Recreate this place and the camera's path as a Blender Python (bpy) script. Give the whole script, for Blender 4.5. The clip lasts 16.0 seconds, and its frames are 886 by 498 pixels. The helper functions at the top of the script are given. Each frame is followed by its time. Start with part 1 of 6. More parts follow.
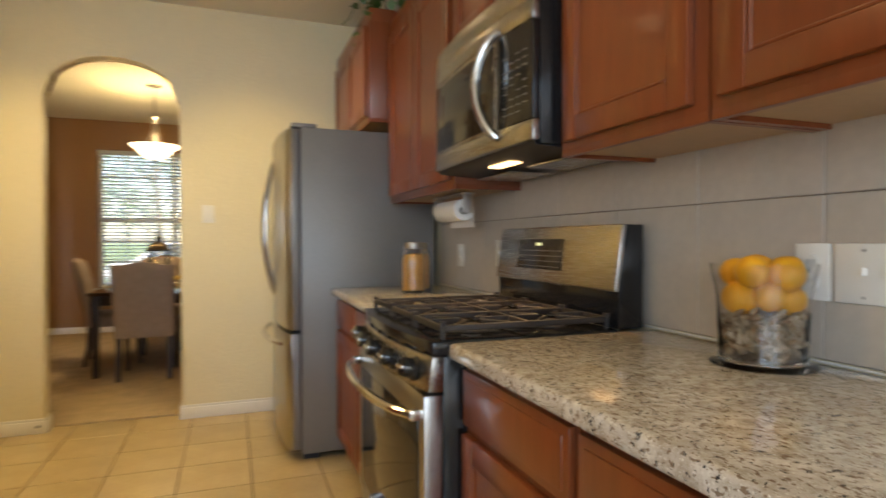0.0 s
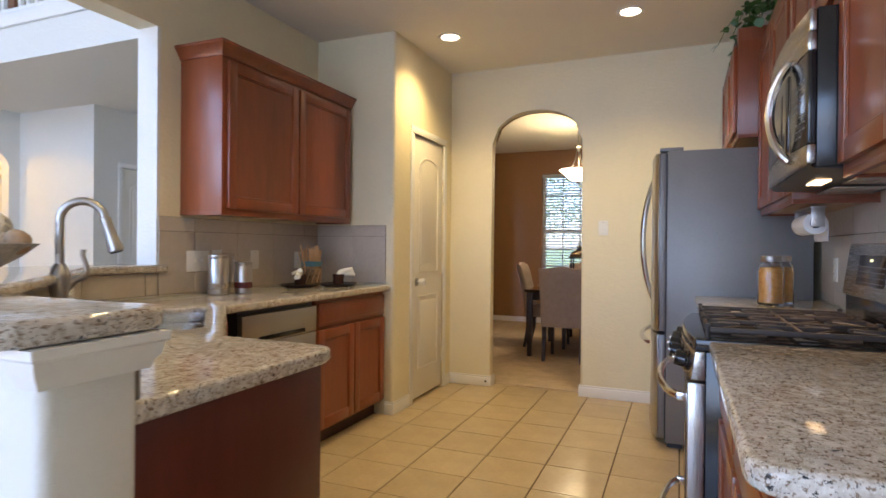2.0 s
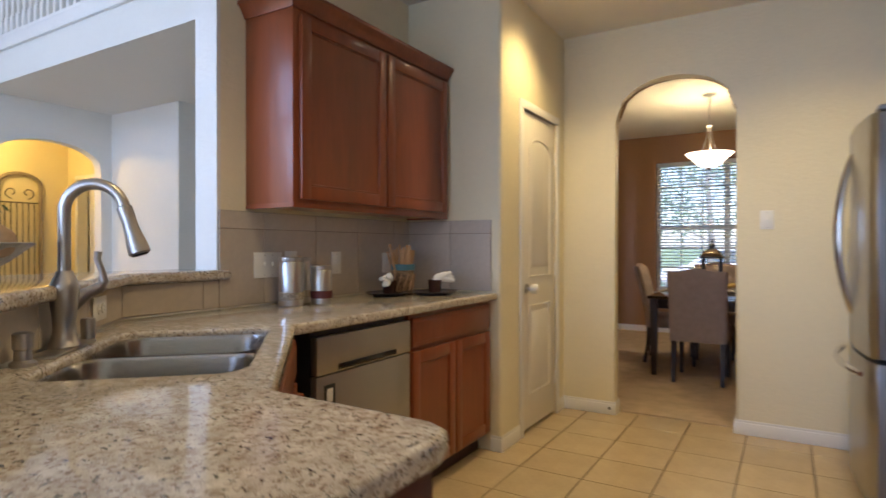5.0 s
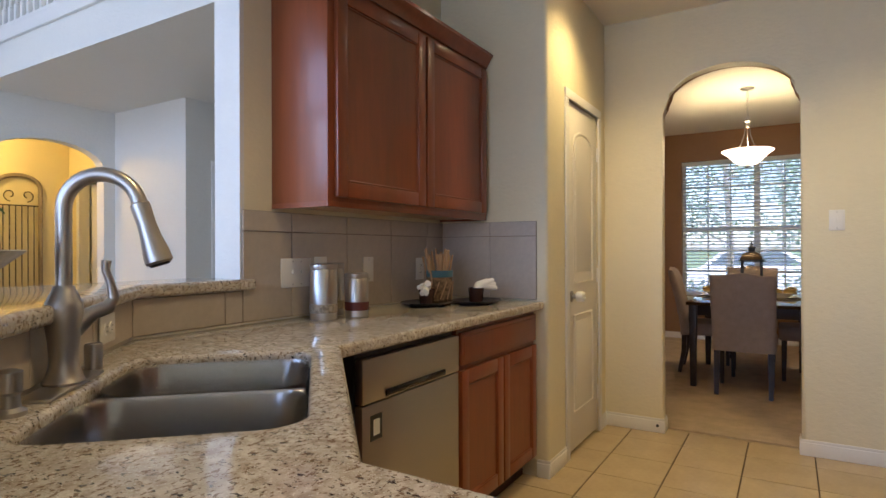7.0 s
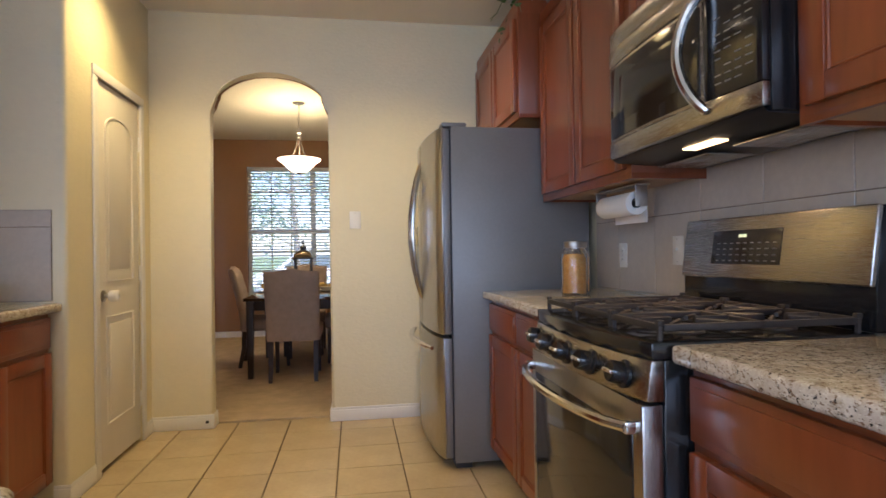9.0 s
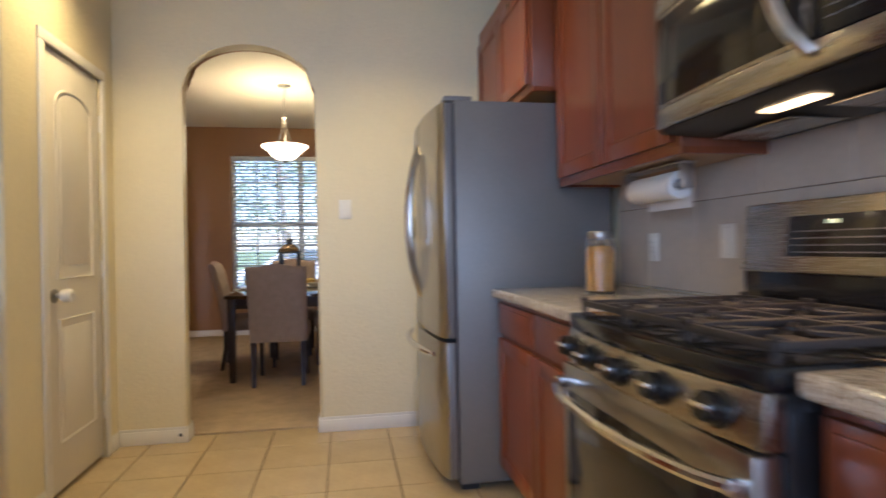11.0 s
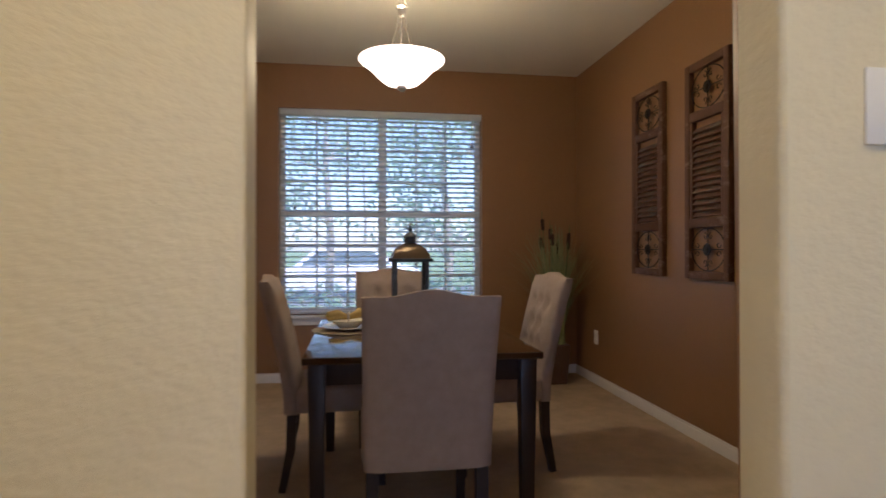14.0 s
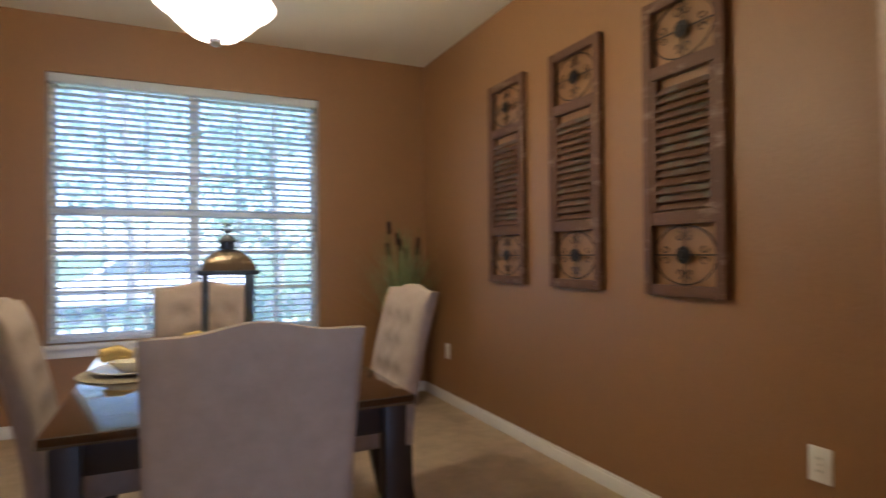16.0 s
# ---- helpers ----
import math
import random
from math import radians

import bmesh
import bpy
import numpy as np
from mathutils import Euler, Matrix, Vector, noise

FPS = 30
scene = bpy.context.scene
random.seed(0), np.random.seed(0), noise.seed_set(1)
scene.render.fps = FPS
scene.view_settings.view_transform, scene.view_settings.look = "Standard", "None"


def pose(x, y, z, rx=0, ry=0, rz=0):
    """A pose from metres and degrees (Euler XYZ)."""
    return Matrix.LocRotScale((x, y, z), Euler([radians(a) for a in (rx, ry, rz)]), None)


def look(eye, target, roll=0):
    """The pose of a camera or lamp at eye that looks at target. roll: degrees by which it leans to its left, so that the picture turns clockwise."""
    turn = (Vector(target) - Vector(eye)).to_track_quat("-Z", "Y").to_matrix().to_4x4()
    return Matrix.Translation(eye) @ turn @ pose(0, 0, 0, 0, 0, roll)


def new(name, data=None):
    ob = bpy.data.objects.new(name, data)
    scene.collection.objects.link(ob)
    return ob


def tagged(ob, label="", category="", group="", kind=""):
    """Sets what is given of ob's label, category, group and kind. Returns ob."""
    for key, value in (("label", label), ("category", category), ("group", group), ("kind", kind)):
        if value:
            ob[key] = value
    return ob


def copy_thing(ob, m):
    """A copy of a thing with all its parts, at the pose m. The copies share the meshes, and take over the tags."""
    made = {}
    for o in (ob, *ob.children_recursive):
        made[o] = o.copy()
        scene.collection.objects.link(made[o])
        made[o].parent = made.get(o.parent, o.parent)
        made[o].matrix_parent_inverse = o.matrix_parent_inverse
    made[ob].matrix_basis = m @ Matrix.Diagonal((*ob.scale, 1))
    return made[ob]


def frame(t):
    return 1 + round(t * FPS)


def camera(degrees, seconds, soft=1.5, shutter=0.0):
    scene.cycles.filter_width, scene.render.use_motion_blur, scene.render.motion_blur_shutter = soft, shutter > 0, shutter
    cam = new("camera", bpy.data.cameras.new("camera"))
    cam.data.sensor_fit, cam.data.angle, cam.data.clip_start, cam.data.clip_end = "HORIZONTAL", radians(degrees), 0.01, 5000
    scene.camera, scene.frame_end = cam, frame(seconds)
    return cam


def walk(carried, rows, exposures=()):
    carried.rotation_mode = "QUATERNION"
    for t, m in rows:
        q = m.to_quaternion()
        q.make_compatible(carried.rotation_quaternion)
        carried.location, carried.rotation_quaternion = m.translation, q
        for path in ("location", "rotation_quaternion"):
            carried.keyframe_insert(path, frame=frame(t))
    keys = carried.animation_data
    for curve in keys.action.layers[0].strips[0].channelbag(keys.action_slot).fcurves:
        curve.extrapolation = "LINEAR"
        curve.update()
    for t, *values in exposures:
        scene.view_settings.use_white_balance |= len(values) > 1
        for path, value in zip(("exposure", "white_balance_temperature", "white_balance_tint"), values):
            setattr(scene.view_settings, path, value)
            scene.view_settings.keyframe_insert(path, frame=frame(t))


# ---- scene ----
cam = camera(75.6, 16.0, shutter=0.5)
PATH = [
    (0, (1.614, 0.795, 1.164), (2.306, 2.671, 1.136), -0.1),
    (0.5, (1.727, 0.7, 1.17), (1.903, 2.692, 1.148), 0.2),
    (1, (1.921, 0.588, 1.172), (1.631, 2.567, 1.158), 0.3),
    (1.5, (2.009, 0.415, 1.179), (1.39, 2.316, 1.167), 0.3),
    (2, (2.027, 0.236, 1.187), (1.26, 2.083, 1.179), 0.5),
    (2.5, (2.042, 0.143, 1.187), (1.235, 1.973, 1.186), 0.6),
    (3, (2.042, 0.123, 1.196), (1.204, 1.939, 1.196), 0.5),
    (3.5, (2.02, 0.217, 1.185), (1.156, 2.02, 1.184), 0.3),
    (4, (1.984, 0.435, 1.189), (1.109, 2.233, 1.186), 0.1),
    (4.5, (1.807, 0.655, 1.167), (0.885, 2.43, 1.163), -0.0),
    (5, (1.577, 0.834, 1.176), (0.543, 2.546, 1.17), -0.0),
    (5.2, (1.499, 0.897, 1.171), (0.423, 2.583, 1.167), 0.0),
    (7.3, (1.235, 1.0, 1.185), (0.222, 2.724, 1.193), -0.3),
    (7.5, (1.245, 1.01, 1.17), (0.36, 2.803, 1.191), -0.4),
    (8, (1.366, 1.112, 1.155), (0.954, 3.069, 1.186), -0.7),
    (8.5, (1.436, 1.008, 1.122), (1.53, 3.005, 1.156), -0.8),
    (8.7, (1.445, 0.985, 1.117), (1.7, 2.967, 1.14), -0.8),
    (10.8, (1.499, 1.2, 1.107), (1.895, 3.161, 1.103), -0.9),
    (11, (1.459, 1.358, 1.106), (1.798, 3.329, 1.099), -1.0),
    (11.5, (1.351, 1.768, 1.142), (1.312, 3.768, 1.137), -0.9),
    (12, (1.236, 2.238, 1.142), (0.991, 4.223, 1.139), -0.8),
    (12.5, (1.085, 2.793, 1.132), (0.832, 4.777, 1.132), -0.6),
    (13, (0.908, 3.322, 1.12), (0.781, 5.318, 1.128), -0.2),
    (13.5, (0.787, 3.776, 1.109), (0.858, 5.774, 1.116), -0.1),
    (14, (0.679, 4.132, 1.13), (0.975, 6.11, 1.132), -0.0),
    (14.5, (0.689, 4.447, 1.14), (1.119, 6.4, 1.14), -0.3),
    (15, (0.698, 4.646, 1.152), (1.144, 6.596, 1.155), -0.4),
    (15.5, (0.709, 4.736, 1.153), (1.219, 6.67, 1.163), -0.4),
    (16, (0.757, 4.723, 1.14), (1.611, 6.532, 1.158), -0.4),
]
EXPOSURES = [
    (0.0, 1.78, 7300, 18), (0.5, 1.9, 7000, 20), (1.0, 1.86, 6700, 21), (2.0, 1.82, 5900, 26), (3.2, 1.42, 5800, 26), (5.0, 1.58, 5800, 26), (7.5, 1.45, 5800, 26), (8.5, 1.6, 5900, 26),
    (11.0, 1.72, 5600, 26), (12.5, 1.25, 5200, 32), (13.5, 1.08, 5300, 32), (14.3, 1.6, 5400, 26), (15.0, 1.95, 5250, 22), (15.6, 2.18, 5150, 24), (16.0, 2.18, 5150, 24),
]
walk(cam, [(t, look(eye, target, roll)) for t, eye, target, roll in PATH], EXPOSURES)

# ---- world, sun, large lights ----
world = bpy.data.worlds.new("sky")
scene.world = world
world.use_nodes = True
wn = world.node_tree
sky = wn.nodes.new("ShaderNodeTexSky")
sky.sky_type, sky.sun_disc = "NISHITA", False
sky.sun_elevation, sky.sun_rotation = radians(58), radians(145)
wn.links.new(sky.outputs[0], wn.nodes["Background"].inputs[0])
wn.nodes["Background"].inputs[1].default_value = 0.15
sun_data = bpy.data.lights.new("sun", "SUN")
sun_data.energy, sun_data.angle, sun_data.color = 5.0, radians(0.5), (1.0, 0.95, 0.86)
sun_ob = new("sun", sun_data)
sun_ob.matrix_basis = look((0, 0, 30), (-9, 13, 5))

WARM, DAY = (1.0, 0.76, 0.285), (0.44, 0.70, 1.0)


def area_lamp(name, eye, target, sx, sy, watts, color):
    d = bpy.data.lights.new(name, "AREA")
    d.shape, d.size, d.size_y, d.energy, d.color = "RECTANGLE", sx, sy, watts, color
    ob = new(name, d)
    ob.matrix_basis = look(eye, target)
    return ob


def spot_lamp(name, eye, target, watts, color, degrees, blend=0.6, radius=0.05):
    d = bpy.data.lights.new(name, "SPOT")
    d.energy, d.color, d.spot_size, d.spot_blend, d.shadow_soft_size = watts, color, radians(degrees), blend, radius
    ob = new(name, d)
    ob.matrix_basis = look(eye, target)
    return ob


def point_lamp(name, eye, watts, color, radius=0.05):
    d = bpy.data.lights.new(name, "POINT")
    d.energy, d.color, d.shadow_soft_size = watts, color, radius
    ob = new(name, d)
    ob.location = eye
    return ob


# daylight in the window openings of the open room behind and beside the walk
area_lamp("window_light", (-0.2, -3.05, 1.55), (-0.2, 3, 1.3), 4.2, 2.0, 32, DAY)
area_lamp("window_light", (-2.9, -3.05, 3.9), (-2.9, 3, 2.6), 3.4, 1.8, 31, DAY)
area_lamp("window_light", (-2.9, -3.05, 1.5), (-2.9, 3, 1.3), 1.2, 2.0, 20, DAY)
# daylight from the front hall, aimed through the slot added in the dining room's side wall
area_lamp("window_light", (-1.455, 6.42, 0.95), (-0.395, 9.09, 0.8), 0.2, 1.4, 12, (0.62, 0.78, 1.0))
# lamps
CANS = [(0.48, 4.06), (1.72, 4.06), (0.75, 2.0), (1.75, 2.0)]
for (cx, cy), watts in zip(CANS, (21, 15, 14.5, 4)):
    spot_lamp("downlight_lamp", (cx, cy, 2.66), (cx, cy, 0), watts, WARM, 130, 0.9, 0.075)
point_lamp("pendant_lamp", (0.905, 7.08, 2.05), 10, (1.0, 0.80, 0.36), 0.06)
cook = area_lamp("cooktop_lamp", (2.453, 2.485, 1.403), (2.453, 2.485, 0), 0.05, 0.14, 0.32, (1.0, 0.62, 0.28))
cook.data.spread = radians(115)
point_lamp("hall_lamp", (-6.0, 3.5, 2.45), 12, (1.0, 0.70, 0.18), 0.08)


# ---- materials ----
def ramp(nt, fac, stops):
    r = nt.nodes.new("ShaderNodeValToRGB")
    el = r.color_ramp.elements
    while len(el) < len(stops):
        el.new(0.5)
    for e, (p, c) in zip(el, stops):
        e.position, e.color = p, (*c, 1)
    nt.links.new(fac, r.inputs[0])
    return r.outputs[0]


def noise_tex(nt, scale, detail=3, rough=0.55, stretch=(1, 1, 1), coord="Object"):
    tc, mp, nz = (nt.nodes.new(k) for k in ("ShaderNodeTexCoord", "ShaderNodeMapping", "ShaderNodeTexNoise"))
    mp.inputs["Scale"].default_value = stretch
    nz.inputs["Scale"].default_value, nz.inputs["Detail"].default_value, nz.inputs["Roughness"].default_value = scale, detail, rough
    nt.links.new(tc.outputs[coord], mp.inputs[0])
    nt.links.new(mp.outputs[0], nz.inputs[0])
    return nz.outputs["Fac"]


def mixed(nt, fac, a, b, mode="MIX"):
    m = nt.nodes.new("ShaderNodeMix")
    m.data_type, m.blend_type = "RGBA", mode
    for i, v in ((0, fac), (6, a), (7, b)):
        if isinstance(v, (int, float)):
            m.inputs[i].default_value = v
        elif isinstance(v, tuple):
            m.inputs[i].default_value = (*v, 1)
        else:
            nt.links.new(v, m.inputs[i])
    return m.outputs[2]


def shade(c, k):
    return tuple(min(1.0, v * k) for v in c)


def material(name, color, rough=0.5, metal=0.0, var=0.1, scale=3.0, fine=60.0, bump=0.0, bscale=120.0, stretch=(1, 1, 1), coat=0.0, spec=0.5, rvar=0.08, each=0.0, dist=0.002):
    """Two scales of colour variation, uneven roughness, and fine relief."""
    m = bpy.data.materials.new(name)
    m.use_nodes = True
    nt = m.node_tree
    b = nt.nodes["Principled BSDF"]
    big = noise_tex(nt, scale, 4, 0.6, stretch)
    small = noise_tex(nt, fine, 3, 0.6, stretch)
    c = ramp(nt, big, [(0.3, shade(color, 1 - var)), (0.7, shade(color, 1 + var))])
    c = mixed(nt, 0.35, c, ramp(nt, small, [(0.3, shade(color, 1 - var)), (0.7, shade(color, 1 + var))]))
    if each:
        oi = nt.nodes.new("ShaderNodeObjectInfo")
        c = mixed(nt, 1.0, c, ramp(nt, oi.outputs["Random"], [(0.0, (1 - each,) * 3), (1.0, (1.0,) * 3)]), "MULTIPLY")
    nt.links.new(c, b.inputs["Base Color"])
    rr = nt.nodes.new("ShaderNodeMapRange")
    rr.inputs["To Min"].default_value, rr.inputs["To Max"].default_value = max(0.02, rough - rvar), min(1, rough + rvar)
    nt.links.new(big, rr.inputs[0])
    nt.links.new(rr.outputs[0], b.inputs["Roughness"])
    b.inputs["Metallic"].default_value = metal
    b.inputs["Coat Weight"].default_value = coat
    b.inputs["Coat Roughness"].default_value = 0.12
    b.inputs["Specular IOR Level"].default_value = spec
    if bump:
        bn = nt.nodes.new("ShaderNodeBump")
        bn.inputs["Strength"].default_value, bn.inputs["Distance"].default_value = bump, dist
        nt.links.new(noise_tex(nt, bscale, 4, 0.6, stretch), bn.inputs["Height"])
        nt.links.new(bn.outputs[0], b.inputs["Normal"])
    return m


def granite():
    m = bpy.data.materials.new("granite")
    m.use_nodes = True
    nt = m.node_tree
    b = nt.nodes["Principled BSDF"]
    c = ramp(nt, noise_tex(nt, 34, 5, 0.7), [(0.36, (0.40, 0.335, 0.265)), (0.5, (0.57, 0.515, 0.445)), (0.64, (0.74, 0.695, 0.63))])
    c = mixed(nt, ramp(nt, noise_tex(nt, 17, 3, 0.5), [(0.52, (0, 0, 0)), (0.70, (0.45,) * 3)]), c, (0.37, 0.325, 0.29))
    c = mixed(nt, ramp(nt, noise_tex(nt, 150, 4, 0.6, (1, 0.6, 1)), [(0.57, (0, 0, 0)), (0.60, (0.9,) * 3)]), c, (0.21, 0.135, 0.085))
    c = mixed(nt, ramp(nt, noise_tex(nt, 115, 4, 0.65, (0.6, 1, 1)), [(0.605, (0, 0, 0)), (0.625, (1, 1, 1))]), c, (0.04, 0.036, 0.038))
    c = mixed(nt, ramp(nt, noise_tex(nt, 240, 2, 0.5), [(0.64, (0, 0, 0)), (0.67, (0.8,) * 3)]), c, (0.80, 0.77, 0.72))
    nt.links.new(c, b.inputs["Base Color"])
    b.inputs["Roughness"].default_value = 0.08
    return m


def steel(name, color, rough=0.3, stretch=(1, 1, 0.015), scale=900.0):
    m = bpy.data.materials.new(name)
    m.use_nodes = True
    nt = m.node_tree
    b = nt.nodes["Principled BSDF"]
    f = noise_tex(nt, scale, 4, 0.7, stretch)
    nt.links.new(ramp(nt, f, [(0.2, shade(color, 0.96)), (0.8, shade(color, 1.03))]), b.inputs["Base Color"])
    rr = nt.nodes.new("ShaderNodeMapRange")
    rr.inputs["To Min"].default_value, rr.inputs["To Max"].default_value = rough - 0.03, rough + 0.03
    nt.links.new(f, rr.inputs[0])
    nt.links.new(rr.outputs[0], b.inputs["Roughness"])
    b.inputs["Metallic"].default_value = 1.0
    return m


def glass(name, color=(1, 1, 1), rough=0.0, ior=1.45):
    m = bpy.data.materials.new(name)
    m.use_nodes = True
    b = m.node_tree.nodes["Principled BSDF"]
    b.inputs["Base Color"].default_value = (*color, 1)
    b.inputs["Transmission Weight"].default_value = 1.0
    b.inputs["Roughness"].default_value = rough
    b.inputs["IOR"].default_value = ior
    return m


def glow(name, color, strength):
    m = bpy.data.materials.new(name)
    m.use_nodes = True
    b = m.node_tree.nodes["Principled BSDF"]
    b.inputs["Base Color"].default_value = (0.9, 0.88, 0.82, 1)
    b.inputs["Emission Color"].default_value = (*color, 1)
    b.inputs["Emission Strength"].default_value = strength
    return m


def two_tone(name, a, c2, scale, lo, hi, rough=0.6, bump=0.0, bscale=80, stretch=(1, 1, 1), metal=0.0):
    m = bpy.data.materials.new(name)
    m.use_nodes = True
    nt = m.node_tree
    b = nt.nodes["Principled BSDF"]
    f = ramp(nt, noise_tex(nt, scale, 5, 0.7, stretch), [(lo, (0, 0, 0)), (hi, (1, 1, 1))])
    c = mixed(nt, f, a, c2)
    c = mixed(nt, 1.0, c, ramp(nt, noise_tex(nt, scale * 5, 3, 0.6, stretch), [(0.25, (0.8,) * 3), (0.75, (1.0,) * 3)]), "MULTIPLY")
    nt.links.new(c, b.inputs["Base Color"])
    b.inputs["Roughness"].default_value, b.inputs["Metallic"].default_value = rough, metal
    if bump:
        bn = nt.nodes.new("ShaderNodeBump")
        bn.inputs["Strength"].default_value, bn.inputs["Distance"].default_value = bump, 0.002
        nt.links.new(noise_tex(nt, bscale, 4, 0.6, stretch), bn.inputs["Height"])
        nt.links.new(bn.outputs[0], b.inputs["Normal"])
    return m




def thin(m, share, color):
    """Lets part of the light through a thin leaf or slat."""
    nt = m.node_tree
    out, b = nt.nodes["Material Output"], nt.nodes["Principled BSDF"]
    tr, mx = nt.nodes.new("ShaderNodeBsdfTranslucent"), nt.nodes.new("ShaderNodeMixShader")
    tr.inputs[0].default_value = (*color, 1)
    mx.inputs[0].default_value = share
    nt.links.new(b.outputs[0], mx.inputs[1])
    nt.links.new(tr.outputs[0], mx.inputs[2])
    nt.links.new(mx.outputs[0], out.inputs[0])
    return m


M_WALL = material("cream_paint", (0.765, 0.685, 0.475), 0.5, var=0.04, scale=1.2, fine=25, bump=0.42, bscale=38, stretch=(1, 1, 1.5), dist=0.006)
M_LIVING = material("pale_paint", (0.74, 0.72, 0.66), 0.55, var=0.03, scale=1.2, fine=25, bump=0.5, bscale=38, stretch=(1, 1, 1.5), dist=0.006)
M_HALL = material("hall_paint", (0.76, 0.66, 0.40), 0.6, var=0.04, scale=1.2, bump=0.3, bscale=60)
M_BROWN = material("caramel_paint", (0.28, 0.145, 0.055), 0.45, var=0.06, scale=1.5, fine=30, bump=0.5, bscale=60, dist=0.004)
M_CEIL = material("ceiling_paint", (0.74, 0.70, 0.62), 0.8, var=0.03, scale=1.5, bump=0.4, bscale=80, dist=0.004)
M_TRIM = material("white_trim_paint", (0.80, 0.78, 0.74), 0.35, var=0.03, scale=4)
M_DOORP = material("white_door_paint", (0.78, 0.74, 0.66), 0.4, var=0.03, scale=4, bump=0.15, bscale=90, stretch=(1, 1, 0.08))
M_CHERRY = material("cherry_wood", (0.235, 0.056, 0.0165), 0.33, var=0.22, scale=5, fine=40, bump=0.08, bscale=60, stretch=(1, 1, 0.12), coat=0.25, each=0.1)
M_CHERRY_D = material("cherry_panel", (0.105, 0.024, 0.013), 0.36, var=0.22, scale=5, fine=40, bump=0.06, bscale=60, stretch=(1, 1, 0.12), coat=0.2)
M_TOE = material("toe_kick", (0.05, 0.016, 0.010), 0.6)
M_GRANITE = granite()
M_TILE = material("floor_tile", (0.52, 0.405, 0.245), 0.22, var=0.09, scale=5, fine=40, bump=0.12, bscale=14, each=0.08, rvar=0.06)
M_GROUT = material("dark_grout", (0.10, 0.065, 0.035), 0.9, bump=0.3)
M_SPLASH = material("splash_tile", (0.53, 0.46, 0.385), 0.35, var=0.10, scale=6, fine=45, bump=0.1, bscale=30, each=0.06)
M_SGROUT = material("splash_grout", (0.25, 0.20, 0.15), 0.9)
M_CAULK = material("caulk", (0.75, 0.72, 0.66), 0.6)
M_CARPET = material("carpet", (0.58, 0.45, 0.30), 0.95, var=0.20, scale=7, fine=300, bump=1.0, bscale=500, spec=0.1, dist=0.006)
M_STEEL = steel("brushed_steel", (0.45, 0.435, 0.415), 0.28)
M_STEELH = steel("brushed_steel_across", (0.46, 0.44, 0.41), 0.27, (1, 0.015, 1))
M_DWSTEEL = steel("satin_dishwasher_steel", (0.50, 0.47, 0.42), 0.43, (1, 0.015, 1))
M_FRSIDE = material("grey_fridge_paint", (0.23, 0.222, 0.218), 0.42, metal=0.35, var=0.08, scale=3, bump=0.1, bscale=300)
M_CHROME = steel("satin_chrome", (0.72, 0.70, 0.67), 0.16, (1, 1, 1), 40.0)
M_NICKEL = steel("brushed_nickel", (0.47, 0.445, 0.42), 0.37, (1, 1, 0.05), 700.0)
M_BLACK = material("black_enamel", (0.012, 0.012, 0.013), 0.14, var=0.2)
M_BLACKP = material("black_plastic", (0.02, 0.02, 0.022), 0.4, var=0.2)
M_CAN = steel("canister_steel", (0.55, 0.53, 0.51), 0.32, (1, 1, 0.015))
M_IRON = material("cast_iron", (0.035, 0.028, 0.025), 0.55, var=0.3, bump=0.4, bscale=150)
M_DGLASS = material("dark_oven_glass", (0.02, 0.018, 0.016), 0.05, var=0.1)
M_WHITEP = material("white_plastic", (0.80, 0.78, 0.73), 0.35, var=0.02)
M_PAPER = material("paper_towel", (0.82, 0.80, 0.77), 0.95, var=0.03, bump=0.5, bscale=180)
M_GLASS = glass("clear_glass")
M_ORANGE = material("orange_peel", (0.86, 0.40, 0.02), 0.45, var=0.12, scale=12, bump=0.4, bscale=260)
M_NUTS = two_tone("nut_mix", (0.30, 0.17, 0.08), (0.62, 0.50, 0.36), 30, 0.42, 0.58, 0.7, 0.5)
M_PANE = glass("window_glass", (1, 1, 1), 0.0, 1.05)
# translucent share lays a pale veil over the view, imitating bright window glare
M_HAZED = thin(glass("hazed_window_glass", (1, 1, 1), 0.0, 1.05), 0.20, (0.80, 0.88, 0.96))
M_GRAIN = two_tone("dry_pasta", (0.76, 0.33, 0.06), (0.88, 0.48, 0.13), 60, 0.4, 0.6, 0.7, 0.8, 160)
M_FABRIC = material("taupe_linen", (0.345, 0.27, 0.225), 0.9, var=0.12, scale=20, fine=400, bump=0.5, bscale=700, spec=0.15)
M_DARKW = material("espresso_wood", (0.030, 0.014, 0.009), 0.10, var=0.3, scale=6, fine=60, stretch=(1, 0.1, 1), coat=1.0, spec=0.8, rvar=0.03)
M_DARKW.node_tree.nodes["Principled BSDF"].inputs["Coat Roughness"].default_value = 0.03
M_LEG = material("espresso_leg", (0.022, 0.011, 0.008), 0.45, var=0.3, scale=6, stretch=(1, 1, 0.1))
M_SHUTTER = two_tone("worn_shutter_wood", (0.125, 0.056, 0.028), (0.30, 0.20, 0.14), 14, 0.56, 0.72, 0.65, 0.5, 60, (1, 0.4, 1))
M_SLATT = two_tone("worn_slat", (0.13, 0.064, 0.036), (0.16, 0.135, 0.11), 10, 0.5, 0.62, 0.6, 0.4, 60)
M_WIRE = material("iron_wire", (0.022, 0.016, 0.013), 0.5, metal=0.5, var=0.3)
M_BLIND = material("blind_slat", (0.82, 0.82, 0.81), 0.4, var=0.02)
thin(M_BLIND, 0.5, (0.85, 0.86, 0.86))
